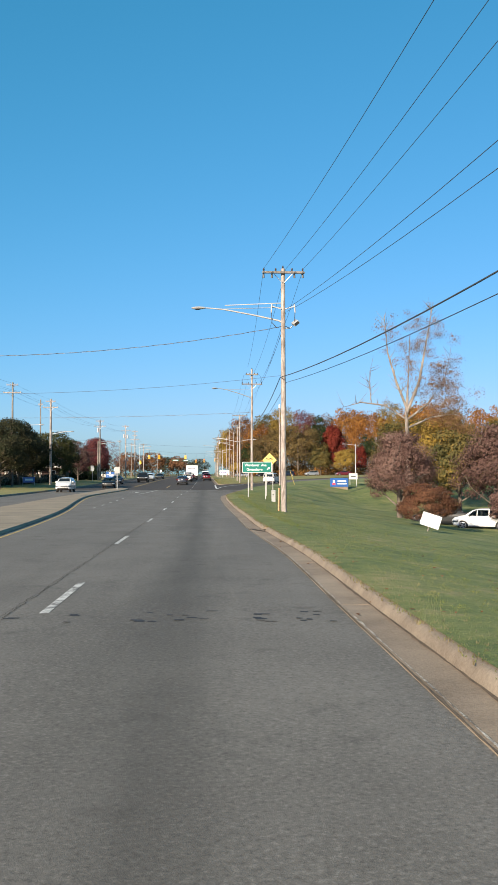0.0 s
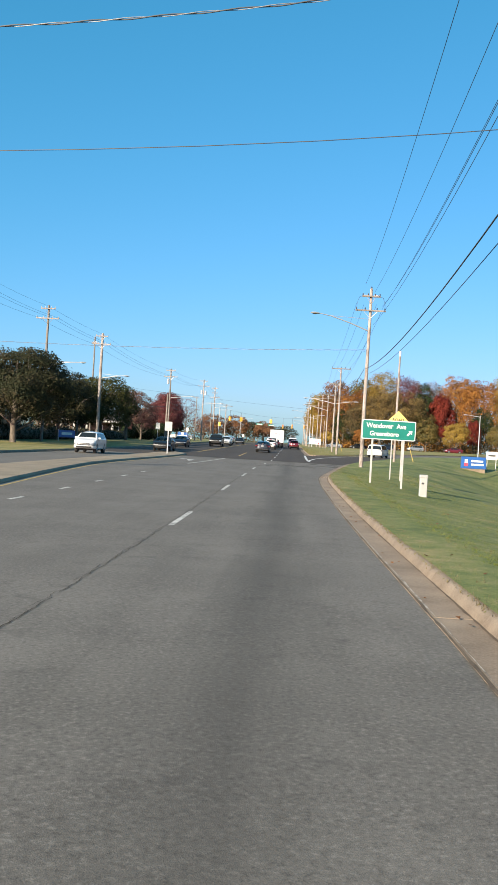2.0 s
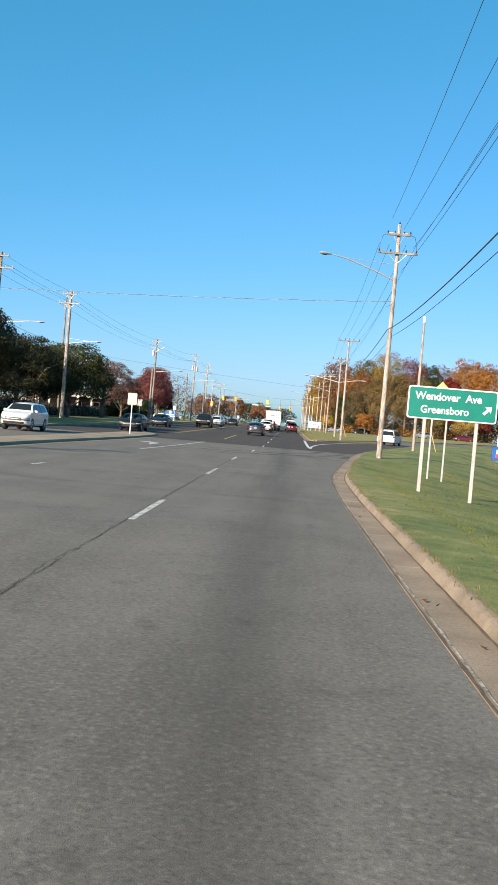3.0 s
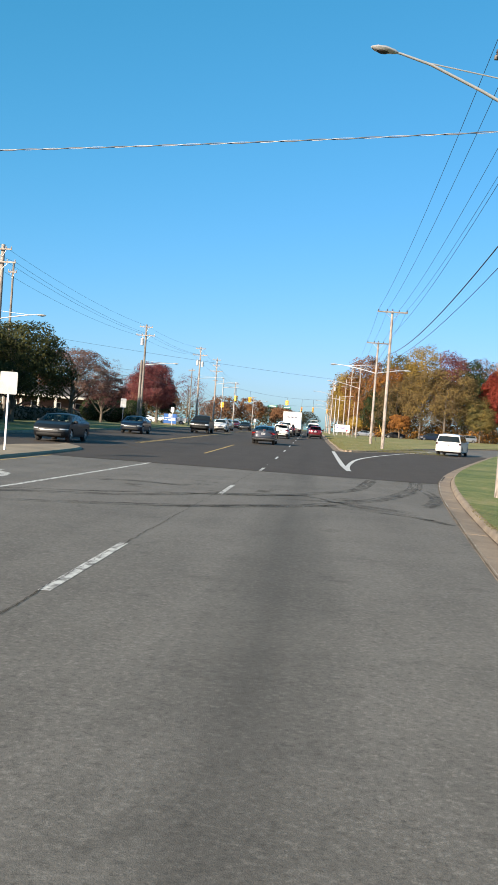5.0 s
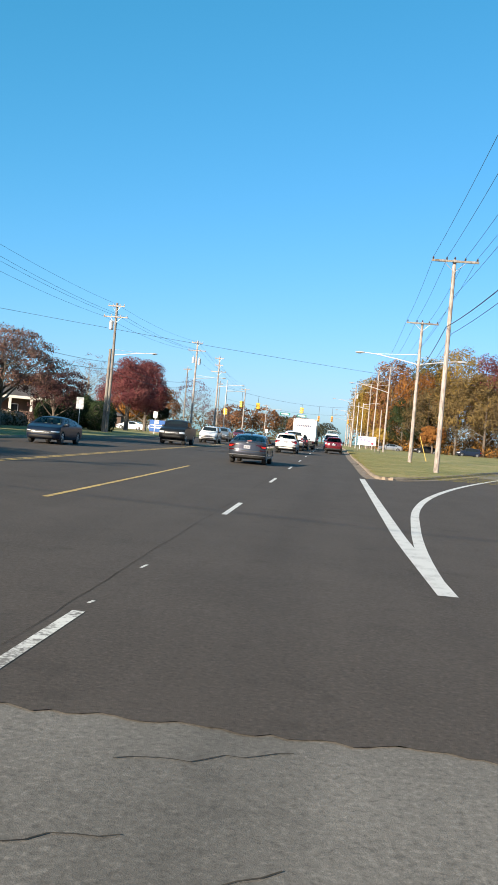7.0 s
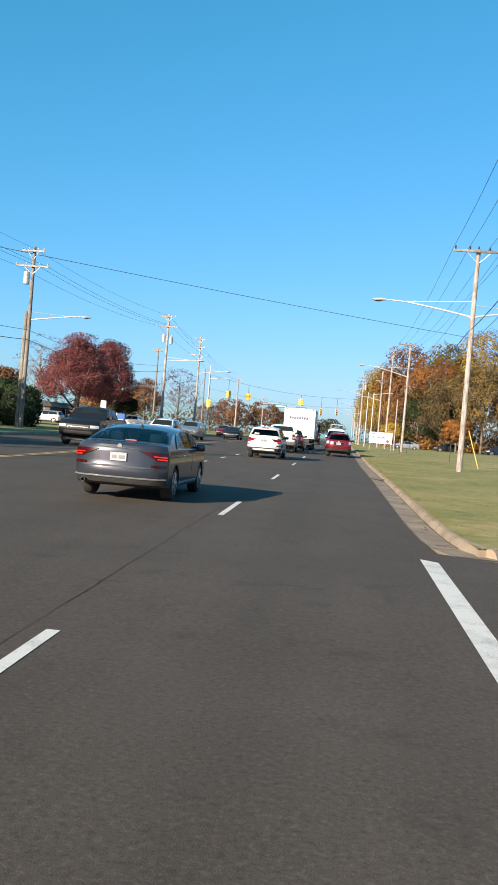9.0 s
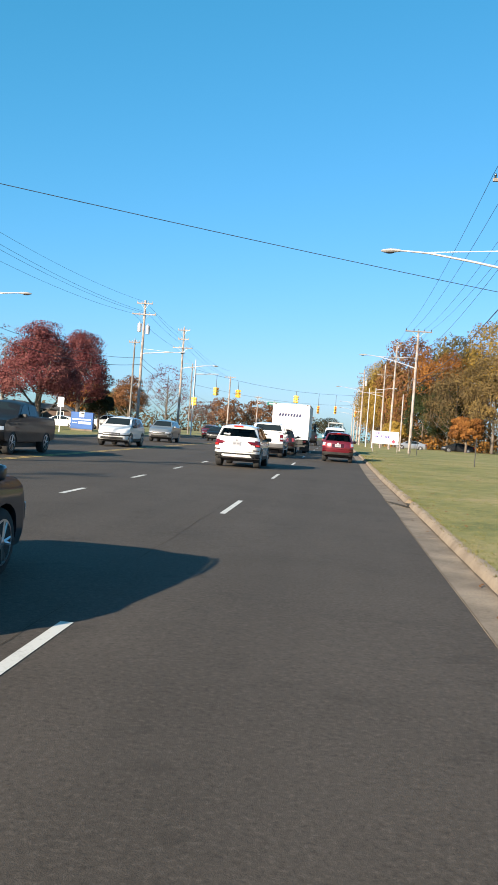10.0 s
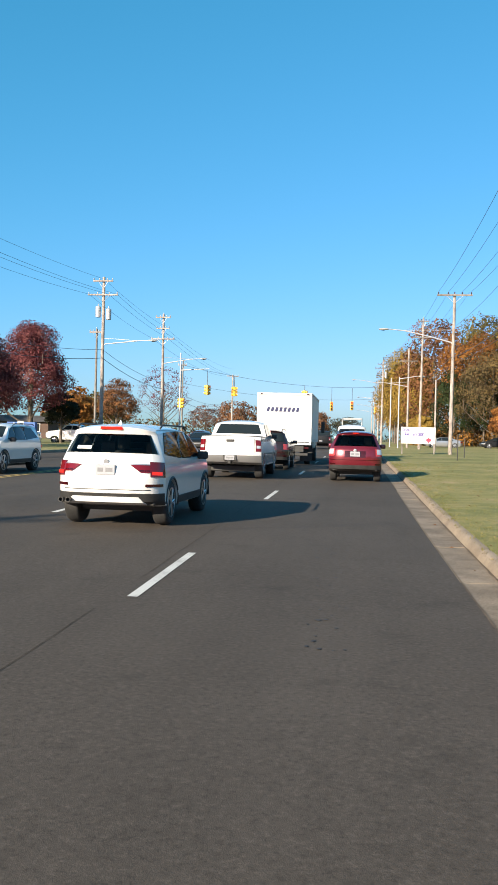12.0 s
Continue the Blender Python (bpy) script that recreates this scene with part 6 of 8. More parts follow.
far += [(-95 - 0.5 * rnd.random() * y, y, zg(200) + rnd.uniform(1, 4), 8, 10, rnd.uniform(4, 7)) for y in range(60, 560, 12)]
tagged(leaf_cloud("far_woods", far, 38000, 0.62, leaves("far_leaves", [(0.03, 0.032, 0.022), (0.06, 0.05, 0.03), (0.1, 0.07, 0.035), (0.16, 0.09, 0.04)], 0.2), None, 78, 0, 0.6), "distant line of dull autumn woods on the horizon", "woods", kind="stuff")


def hedge(label, x0, y0, x1, y1, h, w, n, seed, size=0.08, mat=L_DARK):
    """A dense clipped hedge: leaves over overlapping lumps round a dark twiggy heart."""
    rnd = random.Random(seed)
    steps = max(2, int(math.hypot(x1 - x0, y1 - y0) / (0.8 * w)))
    row = [(x0 + (x1 - x0) * k / steps, y0 + (y1 - y0) * k / steps) for k in range(steps + 1)]
    e = thing("hedge", label, "hedge", x0, y0, zg(y0) + 0.1, 0)
    lumps = [(x - x0 + rnd.uniform(-0.1, 0.1), y - y0 + rnd.uniform(-0.1, 0.1), h * 0.46, w * rnd.uniform(0.55, 0.68), w * rnd.uniform(0.55, 0.68), h * rnd.uniform(0.48, 0.56)) for x, y in row]
    leaf_cloud("leafage", lumps, n, size, mat, e, seed, 0, 0.2)
    heart = bmesh.new()
    for x, y, z, rx, ry, rz in lumps:
        bmesh.ops.create_icosphere(heart, subdivisions=2, radius=1.0, matrix=Matrix.LocRotScale((x, y, z), None, (rx * 0.86, ry * 0.86, rz * 0.88)))
    part("heart", heart, M_BARK, e, "dark twiggy heart")


hedge("long dark clipped hedge behind the verge", -33, 88, -30, 170, 2.0, 2.2, 30000, 61, 0.09)
for x, y, sd in ((-38.5, 186.2, 71), (-36.6, 187, 72), (-34.9, 187.4, 73), (-33, 188, 74), (-31.2, 188.6, 75)):
    tree(x, y, 1.5, 1.15, "low russet shrub planted before the porch", L_PINKBROWN, sd, 2600, 0.06, 0.1, None, 0, 0.05, "shrubs before the porch", "bush", None, 0.4, 6)
hedge("dark rounded evergreen hedge", -30.4, 181.5, -24.9, 180.8, 3.2, 3.0, 26000, 63, 0.08, L_PINE)

# ---- grass blades and fallen leaves near the kerb ----
lie_all = np.vectorize(lie)


def blades(name, n, fx, y0, y1, seed, label, mat, hmax, reach=8.0, power=2.0):
    """Tufts of short blades, thickest near the kerb."""
    rng = np.random.default_rng(seed)
    k = n // 6
    ty = y0 + (y1 - y0) * rng.random(k)
    tx = np.array([fx(v) for v in ty]) + 0.01 + reach * rng.random(k) ** power
    tall = hmax * (0.45 + 0.75 * rng.random(k) ** 2)
    tz = lie_all(tx, ty) + 0.122
    x, y = (np.repeat(v, 6) + 0.035 * rng.normal(size=6 * k) for v in (tx, ty))
    z, h = np.repeat(tz, 6), np.repeat(tall, 6) * rng.uniform(0.6, 1.1, 6 * k)
    a, w = rng.random(6 * k) * 6.28, rng.uniform(0.004, 0.011, 6 * k)
    c, s = np.cos(a) * w, np.sin(a) * w
    lx, ly = rng.normal(size=(2, 6 * k)) * h * 0.35
    v = np.stack([np.stack([x - c, y - s, z], 1), np.stack([x + c, y + s, z], 1), np.stack([x + lx, y + ly, z + h], 1)], 1).reshape(-1, 3)
    return tagged(mesh_part(name, v.tolist(), np.arange(len(v)).reshape(-1, 3).tolist(), mat), label, "grass", kind="stuff")


M_BLADE = leaves("grass_blades", [(0.08, 0.092, 0.022), (0.13, 0.13, 0.036), (0.18, 0.16, 0.058), (0.26, 0.2, 0.1)], 0.25)
M_BLADE_GREEN = leaves("green_blades", [(0.06, 0.085, 0.019), (0.1, 0.127, 0.031), (0.148, 0.158, 0.05), (0.22, 0.19, 0.088)], 0.25)
M_STRAW = leaves("dry_grass", [(0.09, 0.075, 0.04), (0.15, 0.124, 0.068), (0.22, 0.182, 0.105)], 0.2)
blades("grass", 165000, lambda y: edge_x(y) + KERB_BACK, -8, 84, 1, "short mown grass with dry tips beside the kerb", M_BLADE_GREEN, 0.045)
blades("dry_grass", 20000, lambda y: edge_x(y) + KERB_BACK - 0.03, -8, 84, 11, "straw coloured dry grass fringe along the kerb", M_STRAW, 0.06, 0.45, 1.5)
blades("dry_grass", 12000, lambda y: edge_x(y) + KERB_BACK, 10, 84, 31, "cut straw strewn over the lawn", M_STRAW, 0.04, 7.0, 1.4)
bx = lambda y: float(np.interp(y, [p.y for p in b_main], [p.x for p in b_main])) + KERB_BACK
blades("grass", 84000, bx, 128, 190, 2, "short dry mown grass on the island", M_BLADE, 0.042)
blades("dry_grass", 9000, lambda y: bx(y) - 0.06, 128, 200, 12, "straw coloured dry grass fringe round the island", M_STRAW, 0.032, 0.45, 1.5)
rng = np.random.default_rng(3)
v, f = [], []
for i in range(900):
    if i % 2:
        y = rng.uniform(-5, 75)
        x = edge_x(y) + 0.1 + 7 * rng.random() ** 1.5
    else:
        y = rng.uniform(129, 215)
        x = bx(y) - 0.4 + 6 * rng.random() ** 1.3
    z = lie(x, y) + (0.15 if x > (edge_x(y) if y < 100 else bx(y) - 0.5) + 0.55 else 0.02)
    a, s = rng.random() * 6.28, rng.uniform(0.015, 0.038)
    k = len(v)
    v += [(x + s * math.cos(a + q), y + s * math.sin(a + q), z + rng.uniform(0, 0.03)) for q in (0, 1.4, 3.14, 4.8)]
    f.append((k, k + 1, k + 2, k + 3))
tagged(mesh_part("fallen_leaves", v, f, L_RUST), "scattered dry fallen leaves on grass and gutter", "leaves", kind="stuff")

# ---- cars ----
def interp(pts, v):
    return float(np.interp(v, [p[0] for p in pts], [p[1] for p in pts]))


class Shape:
    """A car's body: a side outline swept across its width, rounded in plan and narrower towards the roof."""

    def __init__(self, rear, top, front, w, belt, roof, axles, arch, tumble=0.22, pull=0.34, floor=0.26):
        self.rear, self.top, self.front, self.w, self.belt, self.roof = rear, top, front, w, belt, roof
        self.axles, self.arch, self.tumble, self.pull, self.floor = axles, arch, tumble, pull, floor
        self.y0, self.y1 = min(y for _, y in rear), max(y for _, y in front)

    def half(self, z):
        h = self.w / 2
        if z > self.belt:
            f = (z - self.belt) / (self.roof - self.belt)
            return h * (0.965 - self.tumble * f - 0.05 * max(0, f - 0.8) / 0.2)
        return h * (1 - 0.035 * max(0, (z - 0.75) / (self.belt - 0.75)) ** 2 - 0.06 * max(0, (0.42 - z) / 0.25))

    def at(self, u, y, z):
        """Where the outline point (y, z) lies at the share u of the half width."""
        a = abs(u)
        p = self.pull * (0.4 * a**3 + 0.6 * a**7)
        n0, n1 = self.y0 + 0.75, self.y1 - 0.75
        if y < n0:
            y += p * ((n0 - y) / 0.75) ** 1.2
        elif y > n1:
            y -= p * 1.5 * ((y - n1) / 0.75) ** 1.2
        if z > self.roof - 0.12:
            z -= 0.075 * a**3.5
        elif z > self.belt - 0.25:
            z -= 0.02 * a**5
        return (u * self.half(z), y, z)

    def outline(self):
        pts = [(y, z) for z, y in self.rear] + list(self.top) + [(y, z) for z, y in reversed(self.front)]
        rnd = []
        for (ya, za), (yb, zb) in zip(pts, pts[1:]):
            n = max(1, int(math.hypot(yb - ya, zb - za) / 0.16))
            rnd += [(ya + (yb - ya) * k / n, za + (zb - za) * k / n) for k in range(n)]
        rnd.append(pts[-1])
        low = []
        for ax in sorted(self.axles, reverse=True):
            r = self.arch
            c = 0.34
            a0 = math.asin(min(1, max(-1, (self.floor - c) / r)))
            for k in range(13):
                a = a0 + (math.pi - 2 * a0) * k / 12
                low.append((ax + r * math.cos(a), c + r * math.sin(a)))
        return rnd + low

    @staticmethod
    def inside(poly, y, z):
        hit = False
        for (ya, za), (yb, zb) in zip(poly, poly[1:] + poly[:1]):
            if (za > z) != (zb > z) and y < (yb - ya) * (z - za) / (zb - za) + ya:
                hit = not hit
        return hit

    def cut_windows(self, bm, glass):
        """Opens the side, rear and front windows in the shell, while it is still a straight prism."""
        for poly in glass["sides"]:
            for (ya, za), (yb, zb) in zip(poly, poly[1:] + poly[:1]):
                caps = [f for f in bm.faces if all(abs(abs(v.co.x) - 1) < 1e-4 for v in f.verts)]
                geom = list({v for f in caps for v in f.verts}) + list({e for f in caps for e in f.edges}) + caps
                bmesh.ops.bisect_plane(bm, geom=geom, dist=1e-5, plane_co=Vector((0, ya, za)), plane_no=Vector((0, zb - za, ya - yb)).normalized())
        holes = [(glass["rear"], min(glass["rear_u"], glass["rear_u2"]) - 0.03), (glass["screen"], 0.84)]
        for path, u in holes:
            (ya, za), (yb, zb) = path[0], path[-1]
            steep = abs(zb - za) > abs(yb - ya)
            for y, z in ((ya, za), (yb, zb)):
                bmesh.ops.bisect_plane(bm, geom=bm.verts[:] + bm.edges[:] + bm.faces[:], dist=1e-5, plane_co=Vector((0, y, z)), plane_no=Vector((0, 0, 1) if steep else (0, 1, 0)))
            for k in (-u, u):
                bmesh.ops.bisect_plane(bm, geom=bm.verts[:] + bm.edges[:] + bm.faces[:], dist=1e-5, plane_co=Vector((k, 0, 0)), plane_no=Vector((1, 0, 0)))
        gone = []
        for f in bm.faces:
            c = f.calc_center_median()
            if all(abs(abs(v.co.x) - 1) < 1e-4 for v in f.verts):
                if any(self.inside(p, c.y, c.z) for p in glass["sides"]):
                    gone.append(f)
                continue
            for path, u in holes:
                (ya, za), (yb, zb) = path[0], path[-1]
                ln = math.hypot(yb - ya, zb - za)
                along = ((c.y - ya) * (yb - ya) + (c.z - za) * (zb - za)) / ln**2
                off = abs((c.y - ya) * (zb - za) - (c.z - za) * (yb - ya)) / ln
                if abs(c.x) < u and 0 < along < 1 and off < 0.09:
                    gone.append(f)
                    break
        bmesh.ops.delete(bm, geom=gone, context="FACES")

    def body(self, glass=None):
        bm = bmesh.new()
        us = [-1, -0.995, -0.98, -0.95, -0.9, -0.82, -0.68, -0.4, 0, 0.4, 0.68, 0.82, 0.9, 0.95, 0.98, 0.995, 1]
        ol = self.outline()
        rows = [[bm.verts.new((u, y, z)) for y, z in ol] for u in us]
        n = len(ol)
        for a, b in zip(rows, rows[1:]):
            for j in range(n):
                bm.faces.new((a[j], a[(j + 1) % n], b[(j + 1) % n], b[j]))
        bm.faces.new(list(reversed(rows[0])))
        bm.faces.new(rows[-1])
        if glass and glass.get("open"):
            self.cut_windows(bm, glass)
        cuts = [(Vector((0, 0, z)), Vector((0, 0, 1))) for z in (0.36, 0.44, 0.6, 0.75, 0.85, self.belt - 0.08, self.belt, self.belt + 0.14, self.belt + 0.28, self.roof - 0.14, self.roof - 0.07)]
        cuts += [(Vector((0, self.y0 + d, 0)), Vector((0, 1, 0))) for d in (0.18, 0.36, 0.55, 0.75)] + [(Vector((0, self.y1 - d, 0)), Vector((0, 1, 0))) for d in (0.18, 0.36, 0.55, 0.75)]
        for co, no in cuts:
            bmesh.ops.bisect_plane(bm, geom=bm.verts[:] + bm.edges[:] + bm.faces[:], dist=1e-5, plane_co=co, plane_no=no)
        bmesh.ops.triangulate(bm, faces=[f for f in bm.faces if len(f.verts) > 4])
        for v in bm.verts:
            v.co = self.at(v.co.x, v.co.y, v.co.z)
        bmesh.ops.recalc_face_normals(bm, faces=bm.faces)
        return bm

    def patch(self, path, u0, u1, off=0.012, n=6, u0b=None, u1b=None):
        """A panel on the outline along path points (y, z), between two shares of the width (at its start and, b, at its end)."""
        bm = bmesh.new()
        m = len(path)
        n = max(n, math.ceil(abs(u1 - u0) / 0.045))
        outer, inner = [], []
        for i, (y, z) in enumerate(path):
            f = i / (m - 1)
            a = u0 + ((u0b if u0b is not None else u0) - u0) * f
            b = u1 + ((u1b if u1b is not None else u1) - u1) * f
            q, p = path[min(i + 1, m - 1)], path[max(i - 1, 0)]
            t = Vector((q[0] - p[0], q[1] - p[1])).normalized()
            nrm = Vector((-t.y, t.x))
            mid = ((self.y0 + self.y1) / 2, 0.8)
            if nrm.dot(Vector((y - mid[0], z - mid[1]))) < 0:
                nrm = -nrm
            ro, ri = [], []
            for k in range(n + 1):
                u = a + (b - a) * k / n
                x, yy, zz = self.at(u, y, z)
                ro.append(bm.verts.new((x + 0.6 * off * (1 if u > 0.9 else -1 if u < -0.9 else 0), yy + nrm.x * off, zz + nrm.y * off)))
                ri.append(bm.verts.new((x, yy - nrm.x * 0.02, zz - nrm.y * 0.02)))
            outer.append(ro)
            inner.append(ri)
        for i in range(m - 1):
            for k in range(n):
                bm.faces.new((outer[i][k], outer[i][k + 1], outer[i + 1][k + 1], outer[i + 1][k]))
        ring_o = outer[0] + [r[-1] for r in outer[1:-1]] + list(reversed(outer[-1])) + [r[0] for r in reversed(outer[1:-1])]
        ring_i = inner[0] + [r[-1] for r in inner[1:-1]] + list(reversed(inner[-1])) + [r[0] for r in reversed(inner[1:-1])]
        for i in range(len(ring_o)):
            j = (i + 1) % len(ring_o)
            bm.faces.new((ring_o[i], ring_o[j], ring_i[j], ring_i[i]))
        for v in [v for r in inner for v in r if not v.link_faces]:
            bm.verts.remove(v)
        bmesh.ops.recalc_face_normals(bm, faces=bm.faces)
        return bm

    def flank(self, pts, s, off=0.01):
        """A panel on one side: polygon of (y, z)."""
        bm = bmesh.new()
        fine = []
        for (ya, za), (yb, zb) in zip(pts, pts[1:] + pts[:1]):
            fine += [(ya + (yb - ya) * k / 3, za + (zb - za) * k / 3) for k in range(3)]
        a = [bm.verts.new((s * (self.at(1, y, z)[0] + off), y, z)) for y, z in fine]
        b = [bm.verts.new((s * (self.at(1, y, z)[0] - 0.02), y, z)) for y, z in fine]
        bm.faces.new(a)
        for i in range(len(a)):
            j = (i + 1) % len(a)
            bm.faces.new((a[i], a[j], b[j], b[i]))
        bmesh.ops.triangulate(bm, faces=[f for f in bm.faces if len(f.verts) > 4])
        bmesh.ops.recalc_face_normals(bm, faces=bm.faces)
        return bm


WHEELS = {}


def wheel(parent, x, y, r, w, s):
    """Tyre with a spoked rim under it."""
    key = (round(r, 3), round(w, 3))
    if key not in WHEELS:
        t = bmesh.new()
        lathe(t, [(r * 0.62, -w / 2), (r * 0.9, -w / 2), (r * 0.97, -w / 2 + 0.02), (r, -w / 2 + 0.05), (r, w / 2 - 0.05), (r * 0.97, w / 2 - 0.02), (r * 0.9, w / 2), (r * 0.62, w / 2)], 0, 0, 0, 28, "x")
        m = bmesh.new()
        lathe(m, [(r * 0.66, 0.0), (r * 0.68, w / 2 + 0.004), (r * 0.62, w / 2 + 0.008), (r * 0.6, w / 2 - 0.05), (r * 0.14, w / 2 - 0.06)], 0, 0, 0, 28, "x")
        for k in range(5):
            a = 2 * math.pi * k / 5
            for da in (-0.16, 0.16):
                c, q = math.cos(a + da), math.sin(a + da)
                c0, q0 = math.cos(a), math.sin(a)
                tube(m, [(w / 2 - 0.015, c0 * r * 0.1, q0 * r * 0.1), (w / 2 - 0.012, c * r * 0.62, q * r * 0.62)], [0.03, 0.022], 5)
        lathe(m, [(0.05, w / 2 - 0.06), (0.055, w / 2 + 0.0), (0.03, w / 2 + 0.012)], 0, 0, 0, 12, "x")
        to, ro = part("tyre", t, M_TYRE, None, "", 50), part("rim", m, M_RIM, None, "silver spoked rim", 50)
        WHEELS[key] = (to.data, ro.data)
        bpy.data.objects.remove(to)
        bpy.data.objects.remove(ro)
    td, rd = WHEELS[key]
    ty = new("wheel", td)
    ty.parent = parent
    ty.location = (x, y, r)
    if s < 0:
        ty.rotation_euler = (0, 0, math.pi)
    rm = tagged(new("rim", rd), "silver spoked rim")
    rm.parent = ty


def mirror(parent, x, y, z, s, mat):
    bm = bmesh.new()
    box(bm, min(x, x + s * 0.2), max(x, x + s * 0.2), y - 0.06, y + 0.08, z - 0.07, z + 0.08, 0.04, 3)
    part("wing_mirror", bm, mat, parent, "", 60)


def cabin(e, s, glass):
    """What shows through open glass: a dark tub, two front seats, a rear bench with headrests, the dashboard and the headliner."""
    back, nose = min(y for y, _ in glass["rear"]), max(y for y, _ in glass["screen"])
    w = s.half(s.belt) - 0.1
    sill = s.belt - 0.06
    part("cabin_tub", boxm(-w, w, back + 0.08, nose - 0.05, 0.35, sill, 0.03), M_CABIN, e, "dark cabin trim")
    top = [p for p in s.top if glass["rear"][-1][0] < p[0] < glass["screen"][-1][0] and p[1] > s.roof - 0.16]
    if len(top) > 1:
        part("headliner", s.patch(top, -0.8, 0.8, -0.035, 6), M_HEADLINER, e, "pale headliner")
    deep = glass.get("bench", back + 0.75)
    for x, y, tall in ((-0.37, 0.05, s.belt + 0.12), (0.37, 0.05, s.belt + 0.12), (-0.4, deep, s.belt + 0.06), (0.4, deep, s.belt + 0.06)):
        part("seat_back", boxm(x - 0.24, x + 0.24, y - 0.09, y + 0.07, sill - 0.1, tall, 0.05, 3), M_SEAT, e, "grey leather seat back", 60)
        part("headrest", boxm(x - 0.12, x + 0.12, y - 0.07, y + 0.04, tall + 0.03, min(tall + 0.24, s.roof - 0.08), 0.045, 3), M_SEAT, e, "", 60)
    part("dashboard", boxm(-w, w, nose - 0.55, nose - 0.1, sill - 0.05, sill + 0.06, 0.04), M_CABIN, e)
    part("rear_view_mirror", boxm(-0.12, 0.12, glass["screen"][-1][0] + 0.05, glass["screen"][-1][0] + 0.09, s.roof - 0.2, s.roof - 0.12, 0.02), M_PLASTIC, e)


def car(name, label, x, y, rz, shape, mat, glass, z=None, lamps=None, brake=True, wheels=(0.335, 0.22), extras=None, group="traffic", plate_z=0.86, plate_back=True):
    """glass: rear, screen paths and side window polygons."""
    e = thing(name, label, "car", x, y, (lie(x, y) + 0.008) if z is None else z, rz, group)
    part("body", shape.body(glass), mat, e, "", 32)
    pane = glass.get("open", M_GLASS)
    part("rear_window", shape.patch(glass["rear"], -glass["rear_u"], glass["rear_u"], 0.008, 8, -glass["rear_u2"], glass["rear_u2"]), pane, e, "rear window", 40)
    part("windscreen", shape.patch(glass["screen"], -0.86, 0.86, 0.008, 8, -0.9, 0.9), pane, e, "windscreen", 40)
    if glass.get("open"):
        cabin(e, shape, glass)
    for poly in glass["sides"]:
        for s in (-1, 1):
            part("side_window", shape.flank(poly, s, 0.006), pane, e, "side window")
    for s in (-1, 1):
        z0, z1 = shape.front[0][0], shape.front[-1][0]
        part("lamp_bezel", shape.patch(front_path(shape, z0 + 0.6 * (z1 - z0), z1, 2), s * 0.53, s * 0.99, 0.008, 6), M_PLASTIC, e, "dark surround of the headlamp", 40)
        for path, ua, ub, m, nm, lb, *top in lamps or ():
            part(nm, shape.patch(path, s * ua, s * ub, {"brake_lamp": 0.03, "reverse_lamp": 0.028}.get(nm, 0.014), 5, s * (top[0] if top else ua), s * ub), m, e, lb, 40)
        mirror(e, s * (shape.half(shape.belt) - 0.01), glass["mirror"], shape.belt + 0.05, s, mat if glass.get("body_mirror", True) else M_PLASTIC)
        for ax in shape.axles:
            wheel(e, s * (shape.w / 2 - wheels[1] / 2 - 0.015), ax, wheels[0], wheels[1], s)
    part("underbody", boxm(-shape.w / 2 + 0.25, shape.w / 2 - 0.25, shape.y0 + 0.75, shape.y1 - 0.6, 0.22, 0.42, 0.03), M_PLASTIC, e, "dark underbody")
    z0, z1 = shape.front[0][0], shape.front[-1][0]
    part("grille", shape.patch(front_path(shape, z0 + 0.55 * (z1 - z0), z0 + 0.985 * (z1 - z0), 3), -0.54, 0.54, 0.012, 10), M_PLASTIC, e, "dark grille", 40)
    part("grille_bar", shape.patch(front_path(shape, z0 + 0.76 * (z1 - z0), z0 + 0.8 * (z1 - z0), 1), -0.5, 0.5, 0.02, 10), M_CHROME, e, "chrome bar", 40)
    part("front_intake", shape.patch(front_path(shape, z0 + 0.12 * (z1 - z0), z0 + 0.4 * (z1 - z0), 2), -0.7, 0.7, 0.012, 10), M_PLASTIC, e, "black lower intake", 40)
    if plate_back:
        yb = interp(shape.rear, plate_z)
        part("number_plate", boxm(-0.16, 0.16, yb - 0.03, yb + 0.01, plate_z - 0.08, plate_z + 0.08, 0.006), M_PLATE, e, "pale number plate")
        for a, b in ((-0.12, -0.03), (0.01, 0.12)):
            part("plate_bar", boxm(a, b, yb - 0.034, yb - 0.028, plate_z - 0.035, plate_z + 0.03), M_PLATE_BAR, e, "grey bar in place of characters")
    if extras:
        extras(e, shape)
    return e


SEDAN = Shape([(0.28, -2.2), (0.33, -2.36), (0.46, -2.42), (0.6, -2.435), (0.66, -2.41), (0.8, -2.4), (0.95, -2.39), (1.04, -2.36)], [(-2.3, 1.085), (-1.95, 1.1), (-1.72, 1.115), (-1.35, 1.245), (-0.95, 1.375), (-0.6, 1.44), (-0.1, 1.47), (0.3, 1.46), (0.62, 1.41), (1.1, 1.2), (1.45, 1.01), (1.75, 0.96), (2.1, 0.88), (2.3, 0.76)], [(0.28, 2.3), (0.36, 2.4), (0.55, 2.42), (0.68, 2.38)], 1.83, 0.98, 1.47, (-1.38, 1.42), 0.375, 0.24)
